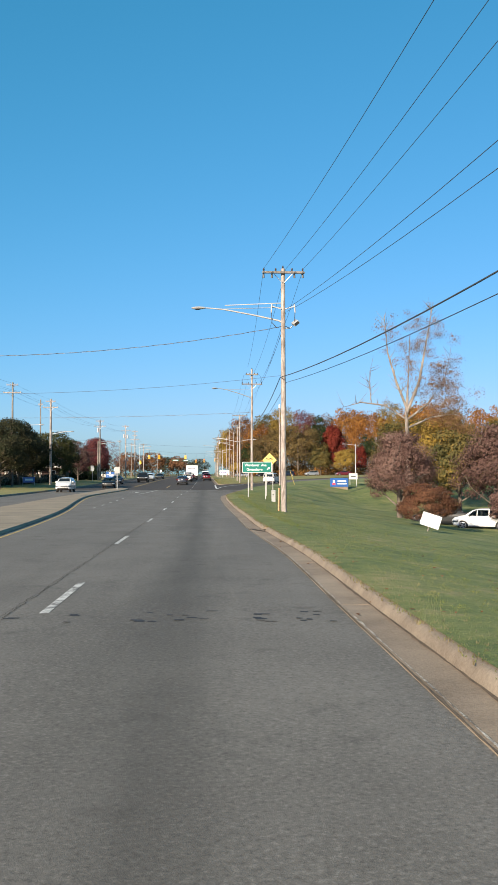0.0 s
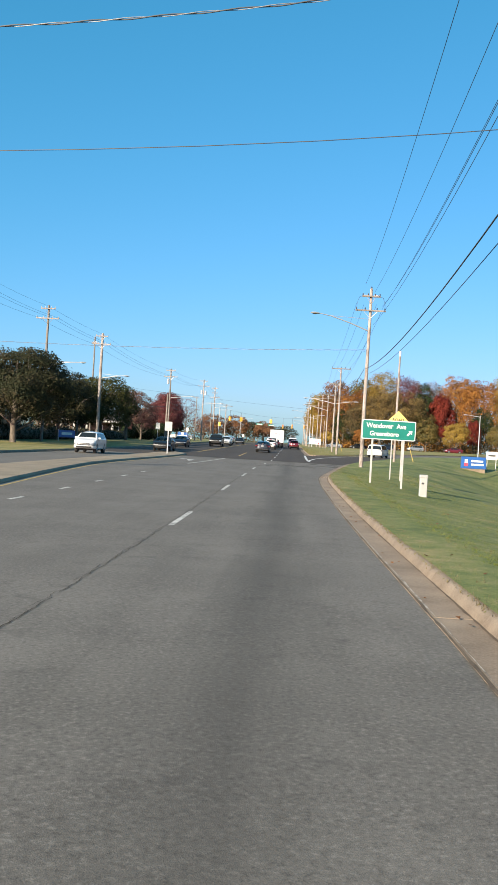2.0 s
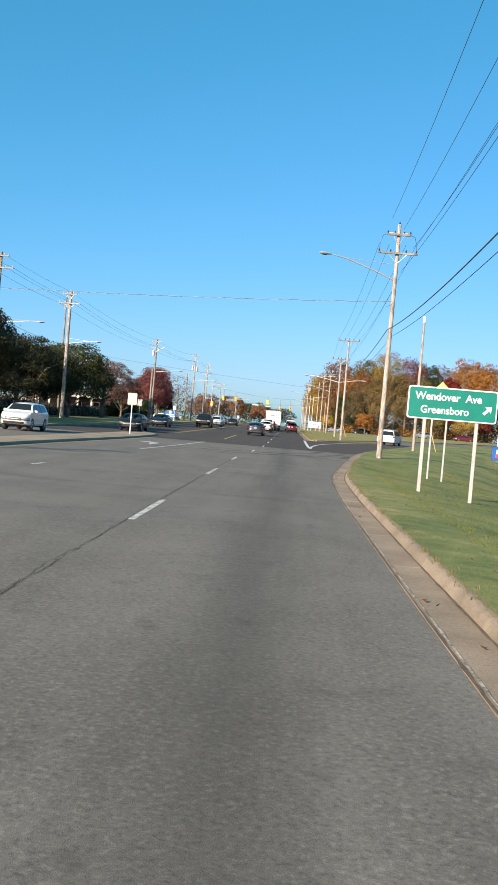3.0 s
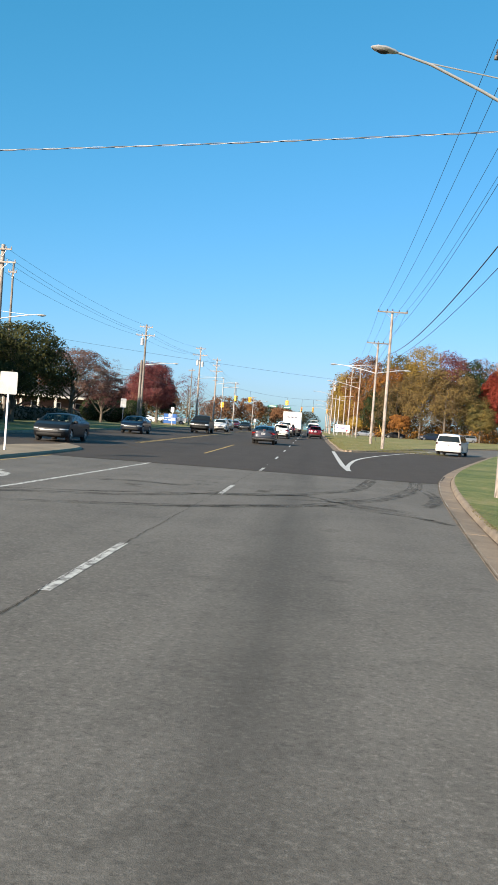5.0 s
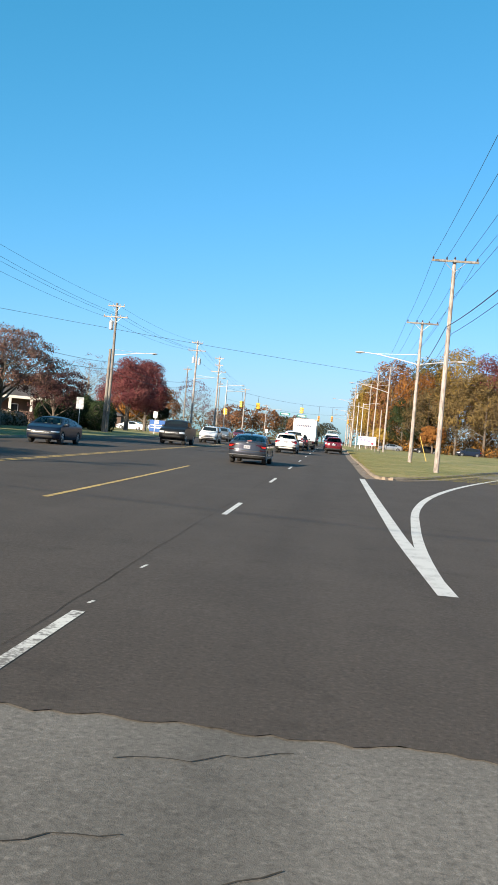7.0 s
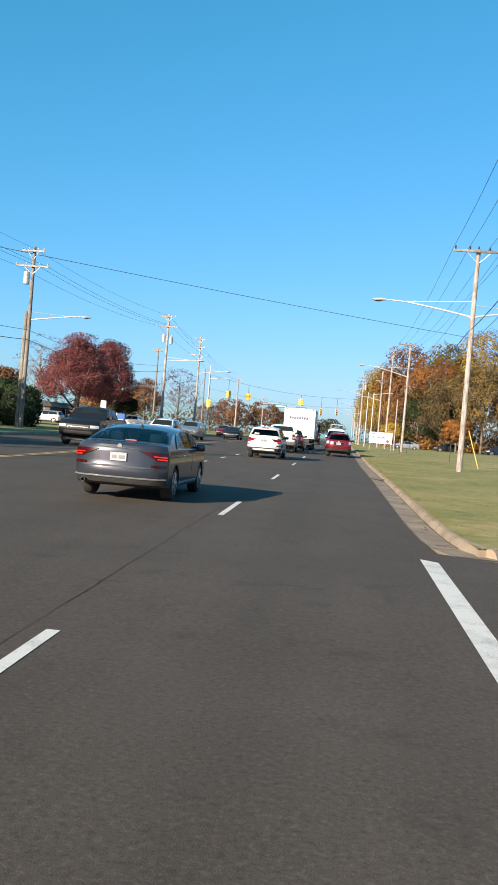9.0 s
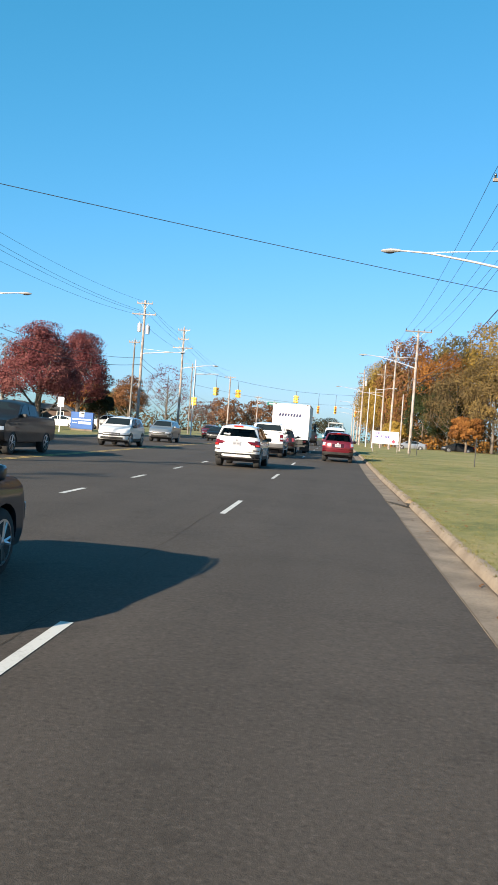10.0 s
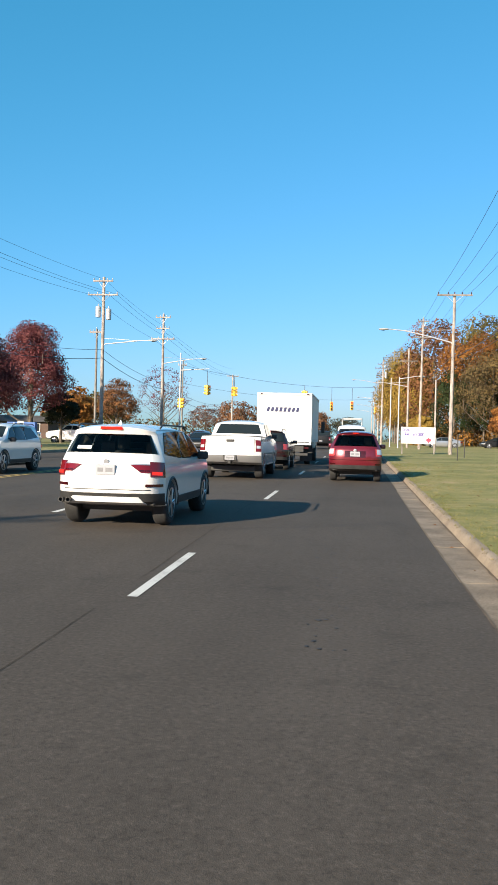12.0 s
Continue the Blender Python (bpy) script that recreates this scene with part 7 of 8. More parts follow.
SEDAN_GLASS = dict(rear=[(-1.68, 1.13), (-1.35, 1.245), (-0.98, 1.365)], rear_u=0.94, rear_u2=0.88, screen=[(1.36, 1.06), (1.1, 1.2), (0.68, 1.385)],
                   sides=[[(-1.18, 1.04), (-0.86, 1.02), (-0.86, 1.27), (-1.02, 1.19)], [(-0.82, 1.02), (0.25, 1.01), (0.25, 1.395), (-0.25, 1.39), (-0.62, 1.345), (-0.82, 1.285)], [(0.31, 1.01), (1.12, 1.02), (0.85, 1.2), (0.58, 1.35), (0.31, 1.39)]], mirror=0.95)
SEDAN_OPEN = dict(SEDAN_GLASS, open=M_PANE, bench=-1.15)


def rear_path(shape, z0, z1, n=4):
    return [(interp(shape.rear, z0 + (z1 - z0) * k / n), z0 + (z1 - z0) * k / n) for k in range(n + 1)]


def front_path(shape, z0, z1, n=4):
    return [(interp(shape.front, z0 + (z1 - z0) * k / n), z0 + (z1 - z0) * k / n) for k in range(n + 1)]


def sedan_extras(e, s):
    part("chrome_strip", s.patch(rear_path(s, 0.43, 0.448, 1), -0.97, 0.97, 0.02, 10), M_CHROME, e, "thin chrome strip")
    # thin black strip paints the shade of a crease that isn't modelled
    part("lid_strip", s.patch(rear_path(s, 0.985, 0.995, 1), -0.5, 0.5, 0.008, 8), M_PLASTIC, e, "dark strip painted as the shade of a boot lid crease")
    part("lower_bumper", s.patch(rear_path(s, 0.29, 0.415, 3), -0.93, 0.93, 0.012, 10), M_PLASTIC, e, "black lower bumper")
    part("boot_seam", s.patch(rear_path(s, 0.625, 0.655, 1), -0.78, 0.78, 0.006, 10), M_PLASTIC, e, "dark gap below the boot lid")
    part("emblem", lathe(bmesh.new(), [(0.05, 0), (0.047, 0.008), (0.02, 0.01)], 0, 0, 0, 16), M_PLATE_BAR, e, "plain round grey badge").matrix_basis = pose(0, -2.368, 1.02, 90, 0, 0)
    for q in (-0.66,):
        part("exhaust", lathe(bmesh.new(), [(0.04, 0), (0.042, 0.1), (0.034, 0.1), (0.03, 0.02)], 0, 0, 0, 12), M_PLASTIC, e, "dark exhaust tip", 50).matrix_basis = pose(q, -2.31, 0.34, 90, 0, 0)
    for sd in (-1, 1):
        part("reflector", s.patch(rear_path(s, 0.655, 0.705, 1), sd * 0.68, sd * 0.97, 0.016, 4), M_TAIL, e, "red reflector")
        part("sill_trim", s.flank([(-0.9, 0.31), (0.95, 0.31), (0.95, 0.35), (-0.9, 0.35)], sd, 0.012), M_CHROME, e, "bright sill trim")
        for yy in (-0.62, 0.45):
            part("door_handle", boxm(sd * 0.9 - 0.025, sd * 0.9 + 0.025, yy - 0.1, yy + 0.1, 0.86, 0.89, 0.012), M_CHROME, e, "door handle")
        part("door_seam", s.flank([(0.3, 0.36), (0.312, 0.36), (0.312, 1.02), (0.3, 1.02)], sd, 0.003), M_PLASTIC, e)
        part("window_trim", s.flank([(-1.2, 1.012), (1.15, 0.992), (1.15, 1.01), (-1.2, 1.034)], sd, 0.012), M_CHROME, e, "thin chrome window line")
        arch = [(-1.2, 1.03), (-1.04, 1.2), (-0.84, 1.3), (-0.62, 1.362), (-0.25, 1.408), (0.25, 1.412), (0.6, 1.365), (0.87, 1.21), (1.14, 1.02)]
        part("window_trim", tubem([(sd * (s.at(1, yy, zz)[0] + 0.006), yy, zz) for yy, zz in arch], 0.011, 6), M_CHROME, e, "thin chrome window surround", 60)
    part("high_brake_light", boxm(-0.11, 0.11, -1.585, -1.56, 1.11, 1.148, 0.004), M_HIGH_BRAKE, e, "lit high brake light")
    part("antenna", lathe(bmesh.new(), [(0.05, 0), (0.03, 0.03), (0.008, 0.07)], 0, -0.75, 1.405, 8), M_PLASTIC, e, "shark fin antenna")


P_GREY, P_WHITE, P_RED = paint("dark_grey_car_paint", (0.033, 0.039, 0.051), 0.3, 0.35, 0.8, 0.15), paint("white_car_paint", (0.66, 0.66, 0.65), 0.25, 0.0, 0.8), paint("red_car_paint", (0.135, 0.009, 0.018), 0.3, 0.35, 1.0)
P_BLACK, P_SILVER, P_BLUE, P_DKRED = paint("black_car_paint", (0.008, 0.009, 0.011), 0.42, 0.0, 0.15, 0.22), paint("silver_car_paint", (0.35, 0.36, 0.37), 0.28, 0.7), paint("navy_car_paint", (0.008, 0.014, 0.03), 0.3, 0.0, 0.15, 0.2), paint("dark_maroon_paint", (0.03, 0.018, 0.02), 0.22, 0.3)
s_ = SEDAN
SEDAN_LAMPS = [(rear_path(s_, 0.8, 0.955), 0.8, 0.998, M_TAIL, "tail_lamp", "dark red tail lamp", 0.42), (rear_path(s_, 0.815, 0.838, 1), 0.8, 0.965, M_BRAKE, "brake_lamp", "lit red brake lamp"), (rear_path(s_, 0.862, 0.885, 1), 0.74, 0.965, M_BRAKE, "brake_lamp", "lit red brake lamp"), (front_path(s_, 0.62, 0.68, 2), 0.6, 0.98, M_HEAD, "headlamp", "clear headlamp")]
sedan = car("sedan", "dark grey saloon car with lit brake lights", -3.86, 132.95, -1.0, SEDAN, P_GREY, SEDAN_OPEN, lamps=SEDAN_LAMPS, extras=sedan_extras, plate_z=0.82)

SUV = Shape([(0.36, -2.05), (0.42, -2.22), (0.6, -2.3), (0.85, -2.31), (1.03, -2.26)], [(-2.2, 1.1), (-1.95, 1.48), (-2.02, 1.6), (-1.75, 1.635), (-1.0, 1.665), (-0.2, 1.66), (0.35, 1.62), (0.6, 1.56), (1.25, 1.13), (1.6, 1.07), (2.1, 0.95), (2.25, 0.82)], [(0.36, 2.2), (0.42, 2.28), (0.6, 2.32), (0.75, 2.3)], 1.76, 1.06, 1.66, (-1.4, 1.4), 0.41, 0.26, 0.4, 0.32)
SUV_GLASS = dict(rear=[(-2.145, 1.185), (-2.06, 1.32), (-1.955, 1.478)], rear_u=0.93, rear_u2=0.88, screen=[(1.15, 1.19), (0.9, 1.36), (0.63, 1.54)],
                 sides=[[(-0.5, 1.1), (0.3, 1.1), (0.3, 1.54), (-0.5, 1.55)], [(0.36, 1.1), (1.0, 1.12), (0.62, 1.44), (0.36, 1.54)], [(-1.72, 1.18), (-0.58, 1.1), (-0.58, 1.55), (-1.3, 1.52)]], mirror=0.85, body_mirror=False)


def suv_extras(e, s):
    part("lower_bumper", s.patch(rear_path(s, 0.37, 0.55, 3), -0.99, 0.99, 0.014, 12), M_PLASTIC, e, "black lower bumper", 40)
    part("bumper_insert", s.patch(rear_path(s, 0.385, 0.5, 3), -0.8, 0.72, 0.024, 10, -0.62, 0.6), P_WHITE, e, "white bumper insert", 40)
    part("tailgate_seam", s.patch(rear_path(s, 0.605, 0.615, 1), -0.8, 0.8, 0.003, 8), M_PLASTIC, e)
    part("chrome_strip", s.patch(rear_path(s, 1.0, 1.012, 1), -0.5, 0.5, 0.012, 6), M_CHROME, e, "thin chrome strip")
    part("high_brake_light", s.patch([(-2.0, 1.56), (-2.01, 1.6)], -0.28, 0.28, 0.02, 4), M_BRAKE, e, "lit high brake light")
    part("emblem", lathe(bmesh.new(), [(0.045, 0), (0.043, 0.006), (0.02, 0.007)], 0, 0, 0, 16), M_PLATE_BAR, e, "plain round grey badge").matrix_basis = pose(0, -2.262, 1.04, 90, 0, 0)
    part("window_sticker", s.patch([(-2.115, 1.235), (-2.085, 1.285)], -0.7, -0.38, 0.012, 3), M_SIGN_WHITE, e, "white sticker in the rear window")
    for sd in (-1, 1):
        part("reflector", s.patch(rear_path(s, 0.66, 0.7, 1), sd * 0.72, sd * 0.97, 0.016, 4), M_TAIL, e, "red reflector")
        part("roof_rail", tubem([(sd * 0.7, -1.6, 1.59), (sd * 0.7, -1.45, 1.645), (sd * 0.7, 0.1, 1.645), (sd * 0.7, 0.35, 1.57)], 0.016, 6), M_PLASTIC, e, "black roof rail", 60)
        for ax in s.axles:
            bm = bmesh.new()
            pts = [(sd * (s.w / 2 - 0.012), ax + (s.arch + 0.03) * math.cos(radians(a)), 0.34 + (s.arch + 0.03) * math.sin(radians(a))) for a in range(-5, 186, 12)]
            tube(bm, pts, 0.03, 6)
            part("arch_trim", bm, M_PLASTIC, e, "black wheel arch trim", 60)
        part("sill_trim", s.flank([(-0.95, 0.33), (0.95, 0.33), (0.95, 0.46), (-0.95, 0.46)], sd, 0.012), M_PLASTIC, e, "black sill trim")
    for q in (-0.72, -0.6):
        part("exhaust", lathe(bmesh.new(), [(0.038, 0), (0.04, 0.1), (0.032, 0.1), (0.028, 0.02)], 0, 0, 0, 12), M_PLASTIC, e, "twin dark exhaust tip", 50).matrix_basis = pose(q, -2.2, 0.43, 90, 0, 0)
    part("antenna", lathe(bmesh.new(), [(0.05, 0), (0.03, 0.03), (0.008, 0.07)], 0, -1.5, 1.64, 8), M_SIGN_WHITE, e, "shark fin antenna")


SUV_OPEN = dict(SUV_GLASS, open=M_PANE_DARK, bench=-0.85)
s_ = SUV
SUV_LAMPS = [(rear_path(s_, 0.82, 1.06), 0.8, 0.998, M_TAIL_BRIGHT, "tail_lamp", "red tail lamp"), (rear_path(s_, 0.885, 1.0, 2), 0.64, 0.8, M_TAIL_BRIGHT, "tail_lamp", "red tail lamp", 0.46), (rear_path(s_, 1.005, 1.02, 1), 0.46, 0.8, M_CHROME, "lamp_strip", "chrome strip above the lamp"), (rear_path(s_, 0.85, 0.9, 2), 0.83, 0.96, M_BRAKE, "brake_lamp", "lit red brake lamp"), (rear_path(s_, 0.9, 0.925, 1), 0.62, 0.79, M_TAIL, "lamp_band", "dark band across the lamp"), (front_path(s_, 0.66, 0.75, 2), 0.55, 0.98, M_HEAD, "headlamp", "clear headlamp")]
suv = car("suv", "white crossover car with black trim waiting in traffic", -3.57, 161.7, -1.0, SUV, P_WHITE, SUV_OPEN, lamps=SUV_LAMPS, extras=suv_extras, wheels=(0.37, 0.25), plate_z=0.92)

WAGON = Shape([(0.36, -2.05), (0.42, -2.2), (0.6, -2.27), (0.85, -2.28), (1.05, -2.23)], [(-2.18, 1.12), (-1.9, 1.52), (-1.98, 1.6), (-1.7, 1.64), (-0.8, 1.66), (0.1, 1.645), (0.5, 1.6), (0.68, 1.56), (1.3, 1.12), (1.6, 1.06), (2.05, 0.96), (2.2, 0.84)], [(0.36, 2.15), (0.42, 2.24), (0.6, 2.28), (0.76, 2.26)], 1.7, 1.08, 1.66, (-1.32, 1.32), 0.4, 0.33, 0.32, 0.32)
WAGON_GLASS = dict(rear=[(-2.155, 1.155), (-2.05, 1.31), (-1.91, 1.505)], rear_u=0.88, rear_u2=0.9, screen=[(1.2, 1.19), (0.95, 1.37), (0.7, 1.54)],
                   sides=[[(-0.5, 1.1), (0.3, 1.1), (0.3, 1.53), (-0.5, 1.54)], [(0.36, 1.1), (1.05, 1.12), (0.68, 1.45), (0.36, 1.53)], [(-1.75, 1.15), (-0.56, 1.1), (-0.56, 1.54), (-1.55, 1.51)]], mirror=0.9)


def wagon_extras(e, s):
    part("lower_bumper", s.patch(rear_path(s, 0.365, 0.54, 3), -0.97, 0.97, 0.014, 10), M_PLASTIC, e, "black lower bumper")
    part("high_brake_light", s.patch([(-1.945, 1.56), (-1.965, 1.585)], -0.16, 0.16, 0.02, 4), M_BRAKE, e, "lit high brake light")
    part("emblem", lathe(bmesh.new(), [(0.05, 0), (0.045, 0.02), (0.02, 0.024)], 0, 0, 0, 16), M_CHROME, e, "plain oval badge").matrix_basis = pose(0, -2.265, 1.02, 90, 0, 0)
    # flat dark red patches paint the shade of a plate recess and a crease
    part("plate_recess", s.patch(rear_path(s, 0.79, 1.0, 2), -0.4, 0.4, 0.006, 6), M_TAIL, e, "dark red patch painted as the shade of the plate recess")
    part("bumper_crease", s.patch(rear_path(s, 0.7, 0.715, 1), -0.93, 0.93, 0.006, 10), M_TAIL, e, "dark red strip painted as crease shade above the bumper")
    for sd in (-1, 1):
        part("roof_rail", tubem([(sd * 0.54, -1.6, 1.59), (sd * 0.54, -1.45, 1.655), (sd * 0.54, 0.2, 1.655), (sd * 0.54, 0.45, 1.57)], 0.016, 6), M_PLASTIC, e, "black roof rail", 60)
        part("reflector", s.patch(rear_path(s, 0.56, 0.6, 1), sd * 0.75, sd * 0.95, 0.016, 4), M_TAIL, e, "red reflector")


WAGON_OPEN = dict(WAGON_GLASS, open=M_PANE_DARK, bench=-0.85)
s_ = WAGON
M_TAIL_PALE = paint("pale_red_lamp", (0.42, 0.05, 0.05), 0.15)
WAGON_LAMPS = [(rear_path(s_, 0.84, 1.07), 0.78, 0.998, M_TAIL_PALE, "tail_lamp", "red tail lamp"), (rear_path(s_, 0.9, 1.06, 2), 0.83, 0.985, M_HEAD, "reverse_lamp", "clear lamp section"), (front_path(s_, 0.66, 0.75, 2), 0.55, 0.98, M_HEAD, "headlamp", "clear headlamp")]
car("suv", "red compact crossover car waiting in traffic", 0.3, 176.6, -1.0, WAGON, P_RED, WAGON_OPEN, lamps=WAGON_LAMPS, extras=wagon_extras, wheels=(0.36, 0.23), plate_z=0.9)
car("suv", "dark crossover with red tail lamps behind the box lorry", -3.3, 183.6, 0, WAGON, P_DKRED, WAGON_GLASS, lamps=WAGON_LAMPS[:1] + WAGON_LAMPS[2:], extras=wagon_extras, wheels=(0.36, 0.23), plate_z=0.88)

PICKUP = Shape([(0.55, -2.75), (0.62, -2.86), (0.85, -2.9), (1.3, -2.88)], [(-2.85, 1.37), (-2.8, 1.39), (-1.0, 1.39), (-0.93, 1.4), (-0.72, 1.84), (-0.55, 1.9), (0.0, 1.94), (0.55, 1.92), (0.75, 1.86), (1.4, 1.36), (1.8, 1.3), (2.6, 1.22), (2.8, 1.08)], [(0.5, 2.75), (0.6, 2.86), (0.85, 2.9), (1.0, 2.88)], 2.0, 1.34, 1.94, (-1.75, 1.85), 0.47, 0.18, 0.16, 0.45)
PICKUP_GLASS = dict(rear=[(-0.9, 1.47), (-0.82, 1.64), (-0.74, 1.8)], rear_u=0.86, rear_u2=0.8, screen=[(1.3, 1.42), (1.05, 1.62), (0.78, 1.83)],
                    sides=[[(-0.65, 1.4), (0.1, 1.4), (0.1, 1.8), (-0.55, 1.8)], [(0.16, 1.4), (1.1, 1.4), (0.72, 1.72), (0.5, 1.8), (0.16, 1.8)]], mirror=0.95, body_mirror=False)


def pickup_extras(e, s):
    bed = boxm(-0.86, 0.86, -2.78, -1.02, 1.385, 1.402, 0.004)
    part("bed_cover", bed, M_PLASTIC, e, "black load bed cover")
    part("rear_bumper", s.patch(rear_path(s, 0.58, 0.78, 2), -0.98, 0.98, 0.06, 10), M_CHROME, e, "chrome rear bumper", 50)
    part("tailgate_handle", boxm(-0.13, 0.13, -2.915, -2.88, 1.2, 1.28, 0.015), M_PLASTIC, e, "black tailgate handle", 40)
    badge = part("emblem", lathe(bmesh.new(), [(0.11, 0), (0.105, 0.015), (0.02, 0.018)], 0, 0, 0, 16), M_GALV, e, "plain oval badge")
    badge.matrix_basis, badge.scale.y = pose(0, -2.885, 1.08, 90, 0, 0), 0.45
    part("plate_recess", boxm(-0.22, 0.22, -2.965, -2.93, 0.6, 0.775, 0.01), M_PLASTIC, e, "black recess in the bumper")
    part("number_plate", boxm(-0.155, 0.155, -2.975, -2.966, 0.62, 0.76, 0.003), M_PLATE, e, "pale number plate")
    part("plate_bar", boxm(-0.12, 0.12, -2.979, -2.9755, 0.66, 0.72), M_PLATE_BAR, e, "grey bar in place of characters")
    part("tow_hitch", boxm(-0.05, 0.05, -3.05, -2.8, 0.5, 0.6, 0.01), M_PLASTIC, e, "black tow hitch")
    for sd in (-1, 1):
        part("tailgate_seam", s.patch(rear_path(s, 0.85, 1.33, 2), sd * 0.795, sd * 0.805, 0.004, 1), M_PLASTIC, e)
        part("running_board", boxm(min(sd * 0.85, sd * 1.02), max(sd * 0.85, sd * 1.02), -0.9, 1.1, 0.42, 0.48, 0.015), M_CHROME, e, "bright running board")


s_ = PICKUP
PICKUP_LAMPS = [(rear_path(s_, 0.9, 1.28), 0.83, 0.998, M_TAIL_BRIGHT, "tail_lamp", "red tail lamp"), (rear_path(s_, 1.0, 1.1, 1), 0.86, 0.97, M_HEAD, "reverse_lamp", "clear lamp section"), (front_path(s_, 0.86, 0.99, 2), 0.6, 0.98, M_HEAD, "headlamp", "clear headlamp")]
pickup = car("pickup_truck", "white crew-cab pickup truck waiting in traffic", -3.74, 176.8, 0, PICKUP, P_WHITE, PICKUP_GLASS, lamps=PICKUP_LAMPS, extras=pickup_extras, wheels=(0.42, 0.28), plate_back=False)
pickup["category"] = "pickup"

VAN = Shape([(0.34, -2.45), (0.42, -2.53), (0.7, -2.57), (1.0, -2.54)], [(-2.52, 1.05), (-2.38, 1.55), (-2.4, 1.68), (-2.1, 1.73), (-1.0, 1.76), (0.3, 1.74), (0.75, 1.66), (1.65, 1.14), (1.9, 1.06), (2.35, 0.9), (2.5, 0.76)], [(0.32, 2.42), (0.4, 2.52), (0.6, 2.56), (0.7, 2.54)], 1.96, 1.05, 1.76, (-1.55, 1.55), 0.4, 0.18, 0.3, 0.3)
VAN_GLASS = dict(rear=[(-2.51, 1.1), (-2.45, 1.32), (-2.385, 1.54)], rear_u=0.92, rear_u2=0.9, screen=[(1.5, 1.22), (1.15, 1.42), (0.82, 1.6)],
                 sides=[[(-0.75, 1.1), (0.3, 1.1), (0.3, 1.6), (-0.75, 1.62)], [(0.36, 1.1), (1.3, 1.12), (0.85, 1.5), (0.36, 1.6)], [(-2.2, 1.15), (-0.82, 1.1), (-0.82, 1.62), (-2.1, 1.6)]], mirror=1.15)
s_ = VAN
VAN_LAMPS = [(rear_path(s_, 0.9, 1.03), 0.84, 0.995, M_TAIL, "tail_lamp", "red tail lamp"), (front_path(s_, 0.6, 0.69, 2), 0.55, 0.98, M_HEAD, "headlamp", "clear headlamp")]
car("minivan", "white minivan turning into the side road", 11.2, 133.5, -17, VAN, P_WHITE, VAN_GLASS, lamps=VAN_LAMPS, wheels=(0.34, 0.22))

# oncoming and further traffic
def more(name, label, x, y, rz, shape, mat, glass, lamps, wheels=(0.335, 0.22), extras=None, group="traffic", **k):
    return car(name, label, x, y, rz, shape, mat, glass, lamps=lamps, wheels=wheels, group=group, extras=extras, **k)


more("suv", "white crossover car coming the other way", -11.9, 174.6, 180, SUV, P_WHITE, SUV_GLASS, SUV_LAMPS, (0.37, 0.25), suv_extras)
more("suv", "silver crossover car coming the other way", -12.8, 191.5, 180, WAGON, P_SILVER, WAGON_GLASS, WAGON_LAMPS, (0.36, 0.23))
more("sedan", "dark navy saloon car coming the other way", -15.0, 135.5, 180, SEDAN, P_BLUE, SEDAN_OPEN, SEDAN_LAMPS)
more("sedan", "black saloon car coming the other way", -13.2, 107.5, 180, SEDAN, P_BLACK, SEDAN_OPEN, SEDAN_LAMPS)
more("pickup_truck", "black pickup truck coming the other way", -12.2, 158.0, 180, PICKUP, P_BLACK, PICKUP_GLASS, PICKUP_LAMPS, (0.42, 0.28))
more("suv", "pale crossover car coming the other way beyond the median", -15.8, 85.5, 180, WAGON, P_WHITE, WAGON_GLASS, WAGON_LAMPS, (0.36, 0.23))
more("suv", "red crossover car far down the road", -15.2, 232, 180, WAGON, P_RED, WAGON_GLASS, WAGON_LAMPS, (0.36, 0.23))
more("sedan", "dark saloon car far down the road", -11.8, 214, 180, SEDAN, P_BLACK, SEDAN_GLASS, SEDAN_LAMPS)
more("pickup_truck", "dark pickup truck waiting at the junction", -3.4, 240, 0, PICKUP, P_BLACK, PICKUP_GLASS, PICKUP_LAMPS, (0.42, 0.28))
work = more("work_van", "white work van with a ladder rack ahead", 0.0, 200.6, 0, VAN, P_WHITE, VAN_GLASS, VAN_LAMPS, (0.34, 0.22))
for q in (-0.6, 0.6):
    part("rack_bar", tubem([(q, -2.2, 1.74), (q, -2.2, 2.05), (q, 0.4, 2.05), (q, 0.4, 1.72)], 0.025, 6), M_LAMP, work, "pale roof rack", 60)
for q in (-2.0, -0.9, 0.2):
    part("rack_bar", tubem([(-0.62, q, 2.05), (0.62, q, 2.05)], 0.025, 6), M_LAMP, work)
work.scale = (0.98, 1.0, 1.2)
for i, (x, y, rz, sh, gl, la, mt, wd) in enumerate(((11.5, 262, 90, SEDAN, SEDAN_GLASS, SEDAN_LAMPS, P_SILVER, "silver"), (18, 258, 92, SEDAN, SEDAN_GLASS, SEDAN_LAMPS, P_BLACK, "black"), (25, 252, 96, SUV, SUV_GLASS, SUV_LAMPS, P_BLUE, "navy"), (32, 248, 95, WAGON, WAGON_GLASS, WAGON_LAMPS, P_SILVER, "silver"), (40, 238, 100, SEDAN, SEDAN_GLASS, SEDAN_LAMPS, P_RED, "red"))):
    more("parked_car", f"{wd} car parked before the woods", x, y, rz, sh, mt, gl, la, (0.34, 0.22), None, "parked cars")
